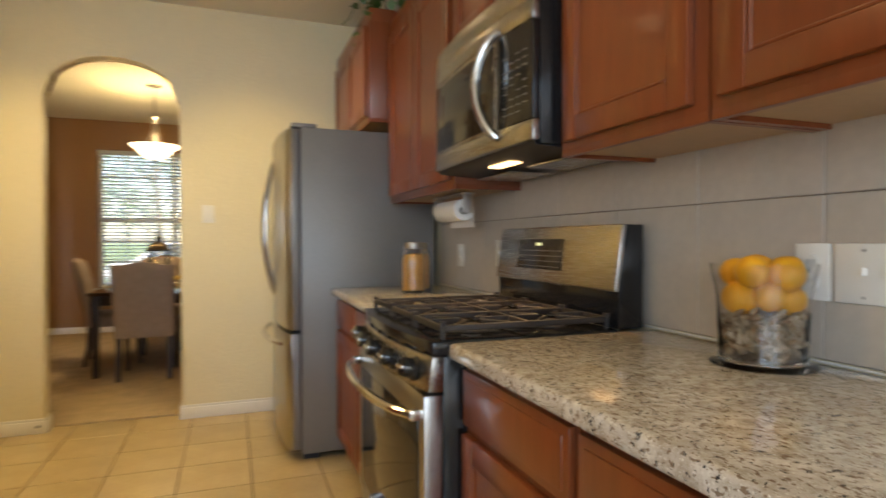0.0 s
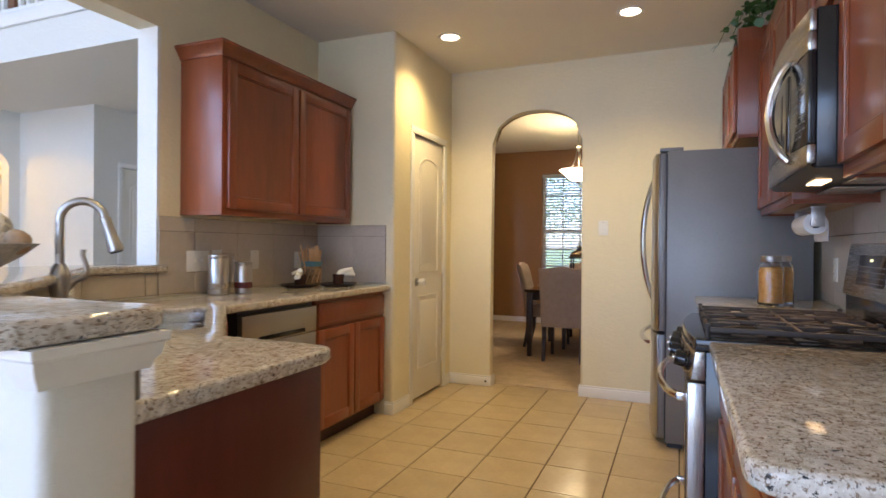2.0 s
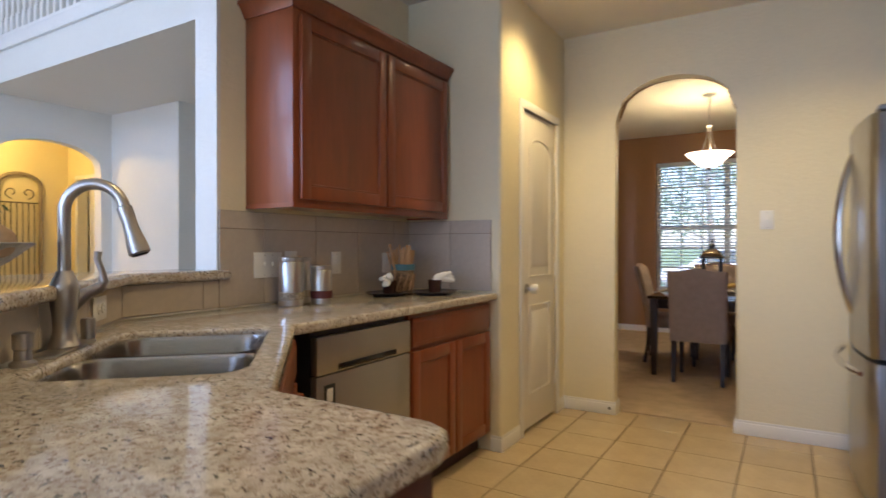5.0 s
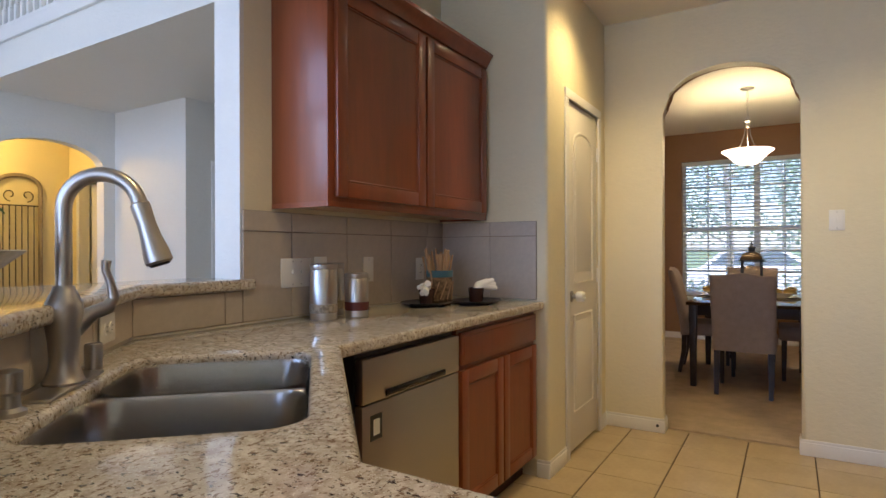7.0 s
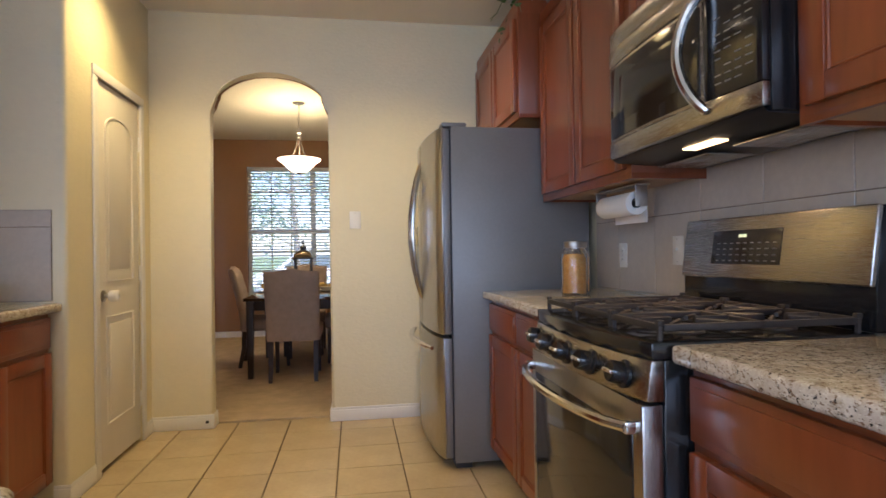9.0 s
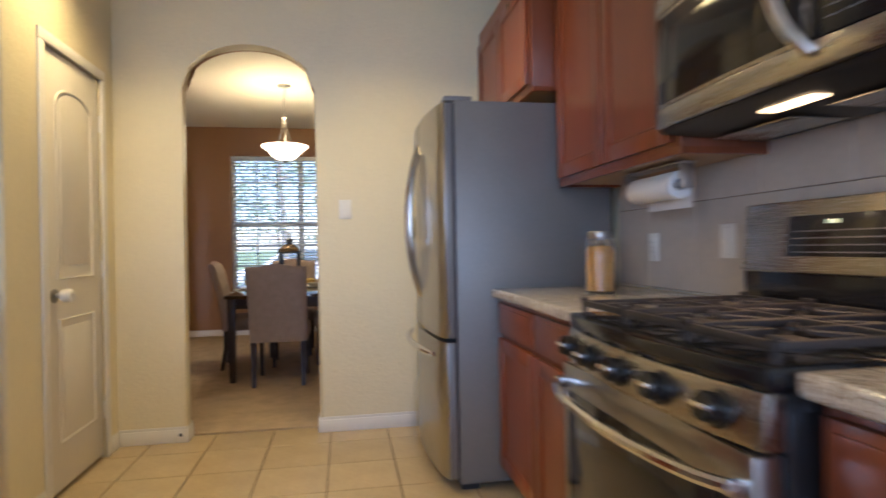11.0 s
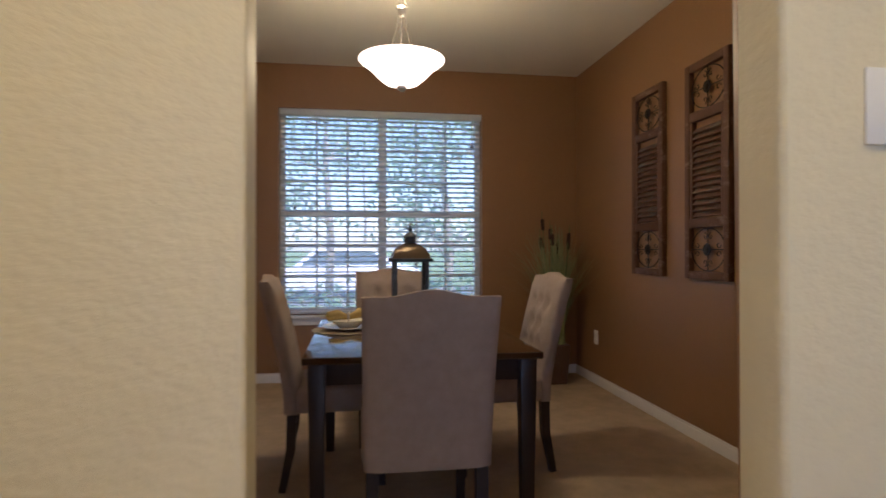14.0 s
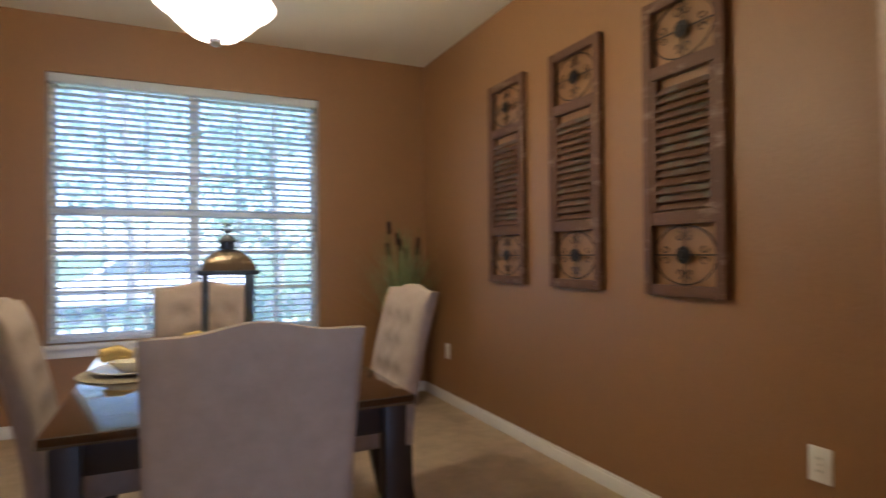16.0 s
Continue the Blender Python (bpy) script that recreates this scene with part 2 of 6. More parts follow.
M_LANTERN = two_tone("lantern_metal", (0.05, 0.05, 0.05), (0.10, 0.12, 0.13), 18, 0.45, 0.65, 0.45, 0.2)
M_LEAF = material("leaf", (0.055, 0.13, 0.03), 0.5, var=0.4, scale=4, fine=20)
M_BARK = material("bark", (0.26, 0.21, 0.16), 0.9, var=0.3, bump=0.8, bscale=40)
M_SHADE = glow("frosted_shade", (1.0, 0.80, 0.50), 1.5)
M_CANGLOW = glow("can_glow", (1.0, 0.82, 0.50), 5.0)
M_MWGLOW = glow("cooktop_glow", (1.0, 0.66, 0.28), 1.3)
M_GREEN = glow("clock_digits", (0.25, 0.8, 0.2), 0.12)


# ---- building helpers ----
def world_of(ob):
    m = ob.matrix_basis.copy()
    return world_of(ob.parent) @ ob.matrix_parent_inverse @ m if ob.parent else m


def finish(ob, smooth=35):
    me = ob.data
    me.shade_smooth()
    if smooth:
        me.set_sharp_from_angle(angle=radians(smooth))


def part(name, bm, mat, parent=None, label="", smooth=35):
    """Links a bmesh as one mesh object, under a thing or a part when one is given."""
    me = bpy.data.meshes.new(name)
    bmesh.ops.recalc_face_normals(bm, faces=bm.faces)
    bm.to_mesh(me)
    bm.free()
    for m in mat if isinstance(mat, (list, tuple)) else [mat]:
        me.materials.append(m)
    ob = new(name, me)
    finish(ob, smooth)
    if parent:
        ob.parent = parent
        ob.matrix_parent_inverse = world_of(parent).inverted()
    if label:
        tagged(ob, label)
    return ob


def thing(name, at, label, category, group=""):
    ob = new(name)
    ob.empty_display_size = 0.1
    ob.location = at
    return tagged(ob, label, category, group)


def setting(name, bm, mat, label, smooth=35):
    return tagged(part(name, bm, mat, smooth=smooth), label, name.split("_")[0], kind="structure")


FACES = {"E": ((0, 1, 0), (1, 0, 0)), "W": ((0, -1, 0), (-1, 0, 0)), "S": ((1, 0, 0), (0, -1, 0)), "N": ((-1, 0, 0), (0, 1, 0))}


def facing(way, x, y, z):
    """A frame on a wall: x runs right along the face, y goes into it, z is up."""
    u, out = (Vector(v) for v in FACES[way])
    m = Matrix.Identity(4)
    m.col[0][:3], m.col[1][:3], m.col[2][:3], m.col[3][:3] = u, -out, (0, 0, 1), (x, y, z)
    return m


def bevelled(bm, width, segs=2):
    if width:
        bmesh.ops.bevel(bm, geom=[e for e in bm.edges if e.is_manifold and e.calc_face_angle(0) > 0.5], offset=width, segments=segs, affect="EDGES", profile=0.5, clamp_overlap=True)
    return bm


def merge(bm, other):
    me = bpy.data.meshes.new("temp")
    other.to_mesh(me)
    other.free()
    bm.from_mesh(me)
    bpy.data.meshes.remove(me)
    return bm


def box(x0, x1, y0, y1, z0, z1, bevel=0.0, segs=2, m=None):
    bm = bmesh.new()
    bmesh.ops.create_cube(bm, size=1.0)
    for v in bm.verts:
        v.co = ((x0 + x1) / 2 + v.co.x * (x1 - x0), (y0 + y1) / 2 + v.co.y * (y1 - y0), (z0 + z1) / 2 + v.co.z * (z1 - z0))
    bevelled(bm, bevel, segs)
    if m:
        bm.transform(m)
    return bm


def prism(outline, z0, z1, bevel=0.0, segs=2, m=None):
    bm = bmesh.new()
    low = [bm.verts.new((x, y, z0)) for x, y in outline]
    high = [bm.verts.new((x, y, z1)) for x, y in outline]
    n = len(outline)
    bm.faces.new(low[::-1]), bm.faces.new(high)
    for i in range(n):
        bm.faces.new((low[i], low[(i + 1) % n], high[(i + 1) % n], high[i]))
    bmesh.ops.recalc_face_normals(bm, faces=bm.faces)
    bevelled(bm, bevel, segs)
    if m:
        bm.transform(m)
    return bm


def upright(outline, y0, y1, bevel=0.0, segs=2, m=None):
    """A plate whose outline lies in x and z, from y0 to y1."""
    bm = prism(outline, -y1, -y0, bevel, segs)
    bm.transform(Matrix.Rotation(radians(90), 4, "X"))
    if m:
        bm.transform(m)
    return bm


def lathe(profile, at=(0, 0, 0), segs=24, m=None, close=False):
    """Turns (radius, height) pairs about a vertical axis."""
    bm = bmesh.new()
    rings = []
    for r, z in profile:
        if r < 1e-5:
            rings.append([bm.verts.new((at[0], at[1], at[2] + z))])
        else:
            rings.append([bm.verts.new((at[0] + r * math.cos(2 * math.pi * k / segs), at[1] + r * math.sin(2 * math.pi * k / segs), at[2] + z)) for k in range(segs)])
    for a, b in zip(rings, rings[1:] + ([rings[0]] if close else [])):
        for k in range(segs):
            q = [a[k % len(a)], a[(k + 1) % len(a)], b[(k + 1) % len(b)], b[k % len(b)]]
            q = list(dict.fromkeys(q))
            if len(q) > 2:
                bm.faces.new(q)
    if m:
        bm.transform(m)
    return bm


def tube(points, radius, segs=8, closed=False, m=None):
    """A round rod along points; radius may be one number or one for each point."""
    bm = bmesh.new()
    pts = [Vector(p) for p in points]
    n = len(pts)
    rings, up = [], None
    for i, p in enumerate(pts):
        a, b = (pts[i - 1], pts[(i + 1) % n]) if closed else (pts[max(i - 1, 0)], pts[min(i + 1, n - 1)])
        d = (b - a).normalized()
        if up is None:
            up = d.orthogonal().normalized()
        up = (up - d * up.dot(d)).normalized()
        side = d.cross(up)
        r = radius[i] if isinstance(radius, (list, tuple)) else radius
        rings.append([bm.verts.new(p + r * (math.cos(2 * math.pi * k / segs) * up + math.sin(2 * math.pi * k / segs) * side)) for k in range(segs)])
    for i in range(n if closed else n - 1):
        a, b = rings[i], rings[(i + 1) % n]
        for k in range(segs):
            bm.faces.new((a[k], a[(k + 1) % segs], b[(k + 1) % segs], b[k]))
    if not closed:
        bm.faces.new(rings[0][::-1]), bm.faces.new(rings[-1])
    if m:
        bm.transform(m)
    return bm


def arc(cx, cz, r, a0, a1, n=12):
    return [(cx + r * math.cos(radians(a0 + (a1 - a0) * k / n)), cz + r * math.sin(radians(a0 + (a1 - a0) * k / n))) for k in range(n + 1)]


def arch_curve(u0, u1, spring, apex, n=24):
    """A low arch through both springs and the apex, from u0 to u1."""
    w, h = (u1 - u0) / 2, apex - spring
    return [((u0 + u1) / 2 - w * math.cos(math.pi * k / n), spring + h * math.sin(math.pi * k / n) ** 0.9) for k in range(n + 1)]


def round_rect(x0, x1, y0, y1, r, n=5):
    out = []
    for cx, cy, a in ((x1 - r, y0 + r, -90), (x1 - r, y1 - r, 0), (x0 + r, y1 - r, 90), (x0 + r, y0 + r, 180)):
        out += arc(cx, cy, r, a, a + 90, n)
    return out


# ---- structure ----
H = 2.70
Y_ARCH, Y_BACK, X_R, X_DIN, X_PAN, Y_PAN, X_L, Y_JAMB = 4.885, 9.09, 2.745, 2.65, 0.167, 3.81, -0.475, 2.395

setting("floor_slab", box(-8, 3.2, -3.4, 9.4, -0.25, -0.012), M_GROUT, "mortar bed and grout under the beige floor tiles")
setting("floor_carpet", box(-2.6, X_DIN, 4.99, Y_BACK, -0.012, 0.012, 0.004), M_CARPET, "tan cut-pile carpet on the dining room floor")
setting("floor_living", box(-8, -0.64, -3.2, 6.2, -0.012, 0.008), M_CARPET, "tan carpet on the living room floor")

# the arch wall: cream towards the kitchen, caramel towards the dining room
outline = [(X_L, 0), (0.537, 0)] + arch_curve(0.537, 1.296, 2.06, 2.325) + [(1.296, 0), (2.95, 0), (2.95, H), (X_L, H)]
bm = upright(outline, Y_ARCH, Y_ARCH + 0.105)
edges = [e for e in bm.edges if e.calc_face_angle(0) > 0.5 and all(0.5 < v.co.x < 1.33 for v in e.verts) and abs(e.verts[0].co.y - e.verts[1].co.y) < 0.01 and not all(v.co.z < 0.01 for v in e.verts)]
bmesh.ops.bevel(bm, geom=edges, offset=0.02, segments=4, affect="EDGES", profile=0.5)
for f in bm.faces:
    f.material_index = 1 if f.calc_center_median().y > Y_ARCH + 0.10 else 0
setting("wall_arch", bm, [M_WALL, M_BROWN], "textured cream wall with a low rounded archway to the dining room")

setting("wall_right", box(X_R, X_R + 0.15, -3.3, Y_ARCH - 0.001, -0.012, 3.0), M_WALL, "textured cream kitchen wall behind the range")
setting("wall_dining_right", box(X_DIN, X_DIN + 0.15, Y_ARCH + 0.106, Y_BACK + 0.15, -0.012, 3.0), M_BROWN, "caramel brown dining room wall with worn shutters")
# unseen slot, added to cut the hall daylight to a narrow strip
bm = bmesh.new()
for y0, y1, z0, z1 in ((4.992, 7.46, -0.012, 3.0), (7.78, Y_BACK, -0.012, 3.0), (7.46, 7.78, 2.10, 3.0)):
    merge(bm, box(-1.035, -0.925, y0, y1, z0, z1))
setting("wall_dining_left", bm, M_BROWN, "caramel brown dining room side wall with an added slot that shapes the hall light")
setting("wall_foyer", box(-3.4, -3.28, 6.32, Y_BACK, -0.012, 2.8), M_LIVING, "plain pale wall closing the front hall")
setting("ceiling_foyer", box(-3.28, -1.0, 6.32, Y_BACK, H, H + 0.1), M_CEIL, "plain front hall ceiling")
WX0, WX1, WZ0, WZ1 = 0.02, 1.77, 0.575, 2.33
bm = bmesh.new()
for x0, x1, z0, z1 in ((-3.4, WX0, -0.012, 3.0), (WX1, X_DIN, -0.012, 3.0), (WX0, WX1, -0.012, WZ0), (WX0, WX1, WZ1, 3.0)):
    merge(bm, box(x0, x1, Y_BACK, Y_BACK + 0.16, z0, z1))
setting("wall_window", bm, M_BROWN, "caramel brown dining room wall around the wide window")
bm = bmesh.new()
for x0, x1, y0, y1 in ((X_L, X_PAN - 0.12, Y_PAN, Y_PAN + 0.12),):
    merge(bm, box(x0, X_PAN, y0, y1, -0.012, H, 0.0))
vertical = [e for e in bm.edges if abs(e.verts[0].co.z - e.verts[1].co.z) > 1 and all(v.co.x > X_PAN - 0.01 and v.co.y < Y_PAN + 0.01 for v in e.verts)]
bmesh.ops.bevel(bm, geom=vertical, offset=0.022, segments=4, affect="EDGES", profile=0.5)
setting("wall_pantry_front", bm, M_WALL, "cream end wall of the pantry with a rounded corner")
D0, D1, DH = 4.13, 4.70, 2.035
bm = bmesh.new()
for y0, y1, z0, z1 in ((Y_PAN + 0.12, D0 - 0.015, -0.012, H), (D1 + 0.015, Y_ARCH, -0.012, H), (D0 - 0.015, D1 + 0.015, DH + 0.015, H)):
    merge(bm, box(X_PAN - 0.12, X_PAN, y0, y1, z0, z1))
setting("wall_pantry_side", bm, M_WALL, "cream pantry wall around a narrow white door")
setting("wall_pantry_back", box(X_L - 0.14, X_L, Y_JAMB + 0.02, Y_ARCH + 0.105, -0.012, 5.4), M_WALL, "cream kitchen wall behind the wall cabinets")

# wall towards the living room: upright jamb, header over the bar opening
bm = box(X_L - 0.14, X_L, Y_JAMB, Y_JAMB + 0.02, 1.0, 2.315)
setting("wall_jamb", bm, M_LIVING, "white-lit end of the wall beside the bar opening")
setting("wall_header", box(X_L - 0.14, X_L, -3.3, Y_JAMB + 0.02, 2.315, 5.4, 0.0), M_WALL, "cream header wall above the bar opening")
setting("ceiling", box(X_L, X_R, -3.3, Y_ARCH, H, H + 0.12), M_CEIL, "off-white textured kitchen ceiling")
setting("ceiling_dining", box(-1.035, X_DIN, Y_ARCH + 0.105, Y_BACK, H, H + 0.12), M_CEIL, "white textured dining room ceiling")

# living room behind the bar
YB, XW, XC, YN = 3.25, -5.1, -3.85, 4.5
bm = upright([(YB - 8, -0.012), (3.33, -0.012)] + arch_curve(3.33, 4.38, 2.05, 2.31) + [(4.38, -0.012), (YN, -0.012), (YN, 5.4), (YB - 8, 5.4)], 0, 0.14, m=Matrix.Translation((XW, 0, 0)) @ Matrix.Rotation(radians(90), 4, "Z"))
setting("wall_living_west", bm, M_LIVING, "pale living room wall with a wide arch to the hall")
setting("wall_living_north", box(XW - 0.14, XC, YN, YN + 0.12, -0.012, 2.72), M_LIVING, "pale living room wall under the balcony")
bm = bmesh.new()
for y0, y1, z0, z1 in ((YN + 0.12, 4.84, -0.012, 2.72), (5.56, 6.2, -0.012, 2.72), (4.84, 5.56, 2.06, 2.72)):
    merge(bm, box(XC - 0.12, XC, y0, y1, z0, z1))
setting("wall_living_niche", bm, M_LIVING, "pale wall with a white door under the balcony")
setting("wall_living_end", box(XC - 0.12, X_L - 0.14, 6.2, 6.32, -0.012, 2.72), M_LIVING, "plain pale wall closing the passage")
setting("floor_balcony", box(XW, X_L - 0.14, YB, 6.2, 2.70, 3.02), M_LIVING, "pale underside and edge of the upstairs balcony")
setting("wall_upstairs", box(XW, X_L - 0.14, 6.2, 6.35, 2.72, 5.4), M_LIVING, "pale upstairs wall behind the balcony")
setting("wall_upstairs_west", box(XW - 0.14, XW, YN, 6.2, 2.72, 5.4), M_LIVING, "pale upstairs wall at the balcony's end")
setting("ceiling_living", box(XW - 0.14, X_L - 0.14, -3.3, 6.35, 5.4, 5.5), M_CEIL, "white high living room ceiling")
bm = bmesh.new()
for x0, x1, z0, z1 in ((-8, -4.7, -0.012, 5.4), (-4.7, -1.1, 2.6, 2.95), (-4.7, 2.0, -0.012, 0.5), (-4.7, -1.1, 4.85, 5.4), (-1.1, 2.0, 2.6, 5.4), (2.0, 2.9, -0.012, 5.4), (-1.1, -0.6, 0.5, 2.6)):
    merge(bm, box(x0, x1, -3.4, -3.2, z0, z1))
setting("wall_south", bm, M_LIVING, "pale outer wall with tall windows behind the walk")
bm = bmesh.new()
for a in ((-6.75, -6.6, 2.4, 5.9, -0.012, 2.8), (-6.6, -5.24, 2.4, 2.55, -0.012, 2.8), (-6.6, -6.35, 4.75, 4.87, -0.012, 2.8), (-5.55, -5.24, 4.75, 4.87, -0.012, 2.8), (-6.35, -5.55, 4.75, 4.87, 2.05, 2.8), (-6.6, -5.24, 5.75, 5.9, -0.012, 2.8)):
    merge(bm, box(*a))
setting("wall_hall", bm, M_HALL, "warm yellow-lit hall walls behind the arch")
setting("ceiling_hall", box(-6.6, -5.24, 2.55, 5.75, 2.72, 2.8), M_CEIL, "plain hall ceiling")

# half wall of the bar
inner = [(X_L, Y_JAMB), (X_L, 1.985), (0.575, 0.93), (1.19, 0.93)]
outer = [(1.19, 0.765), (0.50, 0.765), (X_L - 0.14, 1.92), (X_L - 0.14, Y_JAMB)]
bm = prism(inner + outer, -0.012, 1.04)
corner = [e for e in bm.edges if abs(e.verts[0].co.z - e.verts[1].co.z) > 0.5 and all(v.co.x > 1.1 for v in e.verts)]
bmesh.ops.bevel(bm, geom=corner, offset=0.022, segments=4, affect="EDGES", profile=0.5)
setting("wall_bar", bm, M_LIVING, "textured white half wall under the raised granite bar")

# baseboards
def baseboard(x0, x1, y0, y1, label="white painted baseboard"):
    bm = box(x0, x1, y0, y1, 0.0, 0.075, 0.003)
    merge(bm, box(x0 + (0.004 if x1 - x0 < 0.03 else 0), x1 - (0.004 if x1 - x0 < 0.03 else 0), y0 + (0.004 if y1 - y0 < 0.03 else 0), y1 - (0.004 if y1 - y0 < 0.03 else 0), 0.0745, 0.092, 0.003))
    tagged(part("baseboard", bm, M_TRIM), label, "baseboard", kind="structure")


baseboard(X_PAN + 0.001, 0.549, Y_ARCH - 0.014, Y_ARCH - 0.001)
baseboard(1.284, 1.885, Y_ARCH - 0.014, Y_ARCH - 0.001)
baseboard(0.536, 0.549, Y_ARCH - 0.001, Y_ARCH + 0.106)
baseboard(1.284, 1.297, Y_ARCH - 0.001, Y_ARCH + 0.106)
baseboard(X_PAN - 0.06, X_PAN + 0.013, Y_PAN - 0.013, Y_PAN - 0.001)
baseboard(X_PAN + 0.001, X_PAN + 0.013, Y_PAN - 0.001, 4.068)
baseboard(X_PAN + 0.001, X_PAN + 0.013, 4.762, Y_ARCH - 0.014)
baseboard(X_DIN - 0.013, X_DIN - 0.001, Y_ARCH + 0.107, Y_BACK - 0.014)
baseboard(-0.924, X_DIN - 0.001, Y_BACK - 0.013, Y_BACK - 0.001)
baseboard(-0.924, 0.536, Y_ARCH + 0.107, Y_ARCH + 0.12)
baseboard(1.297, X_DIN - 0.014, Y_ARCH + 0.107, Y_ARCH + 0.12)
baseboard(-0.924, -0.911, 7.91, Y_BACK - 0.014)


stop = thing("door_stop", (0.505, Y_ARCH - 0.014, 0.045), "small round metal door stop on the white baseboard", "door stop")
part("button", lathe([(0, 0.012), (0.006, 0.011), (0.009, 0.006), (0.010, 0.0)], segs=14, m=Matrix.Translation((0.505, Y_ARCH - 0.0142, 0.045)) @ Matrix.Rotation(radians(90), 4, "X")), M_BLACKP, stop)

# ---- kitchen ----
def panel_door(own, w, h, m, thick=0.02, stile=0.058):
    """A framed door with a recessed panel, its lower left front corner at the origin of m."""
    door = part("door", box(stile - 0.003, w - stile + 0.003, 0.010, thick - 0.001, stile - 0.003, h - stile + 0.003, m=m), M_CHERRY, own)
    for u in (0, w - stile):
        part("stile", box(u, u + stile, 0, thick, 0, h, 0.003, m=m), M_CHERRY, door)
    for z in (0, h - stile):
        part("rail", box(stile, w - stile, 0.0008, thick, z, z + stile, 0.003, m=m), M_CHERRY, door)
    s = 0.009
    bm = bmesh.new()
    for a in ((stile, stile + s, stile, h - stile), (w - stile - s, w - stile, stile, h - stile), (stile + s, w - stile - s, stile, stile + s), (stile + s, w - stile - s, h - stile - s, h - stile)):
        merge(bm, box(a[0], a[1], 0.005, 0.012, a[2], a[3], 0.003, 1, m=m))
    part("bead", bm, M_CHERRY, door)
    return door


def drawer_slab(w, h, thick=0.02):
    bm = box(0, w, 0.004, thick, 0, h, 0.003)
    merge(bm, box(0.018, w - 0.018, 0, thick - 0.004, 0.018, h - 0.018, 0.004, 2))
    return bm


def placed(bm, m):
    bm.transform(m)
    return bm


def base_unit(way, x, y, w, depth, doors, drawers, label, top=0.872, group="base cabinets"):
    """A base cabinet whose front's lower left corner stands at x, y."""
    m = facing(way, x, y, 0)
    ob = thing("base_cabinet", (x, y, 0), label, "cabinet", group)
    part("body", box(0, w, 0.021, depth, 0.10, top, 0.002, m=m), M_CHERRY, ob)
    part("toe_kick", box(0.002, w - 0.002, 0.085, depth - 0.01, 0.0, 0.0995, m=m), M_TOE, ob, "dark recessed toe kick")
    g, n = 0.012, drawers
    for i in range(n):
        dw = (w - g * (n + 1)) / n
        part("drawer_front", placed(drawer_slab(dw, 0.135), m @ Matrix.Translation((g + i * (dw + g), 0, top - 0.155))), M_CHERRY, ob)
    dh = top - 0.17 - 0.125 if n else top - 0.14
    for i in range(doors):
        dw = (w - g * (doors + 1)) / doors
        panel_door(ob, dw, dh, m @ Matrix.Translation((g + i * (dw + g), 0, 0.118)))
    return ob


def crown(path, z, out=0.045, high=0.07):
    """Crown moulding swept along an open plan path, profile growing outwards to its left."""
    prof = [(0, 0), (0.008, 0.0), (0.012, 0.012), (0.02, 0.024), (out * 0.8, high * 0.7), (out, high * 0.78), (out, high), (0, high)]
    bm = bmesh.new()
    pts = [Vector((*p, 0)) for p in path]
    rows = []
    for i, p in enumerate(pts):
        d0 = (pts[i] - pts[i - 1]).normalized() if i else (pts[1] - pts[0]).normalized()
        d1 = (pts[i + 1] - pts[i]).normalized() if i < len(pts) - 1 else d0
        n0, n1 = Vector((-d0.y, d0.x, 0)), Vector((-d1.y, d1.x, 0))
        nn = (n0 + n1) / (1 + n0.dot(n1))
        rows.append([bm.verts.new((p.x + nn.x * o, p.y + nn.y * o, z + h)) for o, h in prof])
    for a, b in zip(rows, rows[1:]):
        for k in range(len(prof)):
            bm.faces.new((a[k], a[(k + 1) % len(prof)], b[(k + 1) % len(prof)], b[k]))
    bm.faces.new(rows[0][::-1]), bm.faces.new(rows[-1])
    return bm


def wall_unit(way, x, y, w, depth, z0, z1, doors, label, crown_path=None, group="wall cabinets"):
    m = facing(way, x, y, 0)
    ob = thing("wall_cabinet", (x, y, z0), label, "cabinet", group)
    bm = box(0, w, 0.021, depth, z0 + 0.018, z1, 0.0015, m=m)
    merge(bm, box(0, w, 0.021, 0.04, z0, z0 + 0.02, 0.001, m=m))
    for u in (0, w - 0.016):
        merge(bm, box(u, u + 0.016, 0.04, depth, z0, z0 + 0.02, m=m))
    part("body", bm, M_CHERRY, ob)
    part("underside", box(0.017, w - 0.017, 0.041, depth - 0.002, z0 + 0.010, z0 + 0.0175, m=m), M_UNDER, ob, "pale unfinished underside")
    g, mid_gap = 0.032, 0.016
    dw = (w - 2 * g - mid_gap * (doors - 1)) / doors
    for i in range(doors):
        panel_door(ob, dw, z1 - z0 - 0.07, m @ Matrix.Translation((g + i * (dw + mid_gap), 0, z0 + 0.036)))
    if crown_path:
        part("crown_moulding", crown(crown_path, z1 - 0.012), M_CHERRY, ob)
    return ob


M_UNDER = material("maple_underside", (0.50, 0.33, 0.19), 0.5, var=0.1, scale=5)

# left run
XF = 0.115
base_unit("E", XF, 2.985, 0.81, 0.57, 2, 1, "reddish cherry base cabinet with drawer and two doors beside the dishwasher")
wall_unit("E", -0.165, 2.545, 1.262, 0.31, 1.345, 2.19, 2, "reddish cherry wall cabinet with two doors above the backsplash", [(-0.474, 2.545), (-0.186, 2.545), (-0.186, 3.805)][::-1])

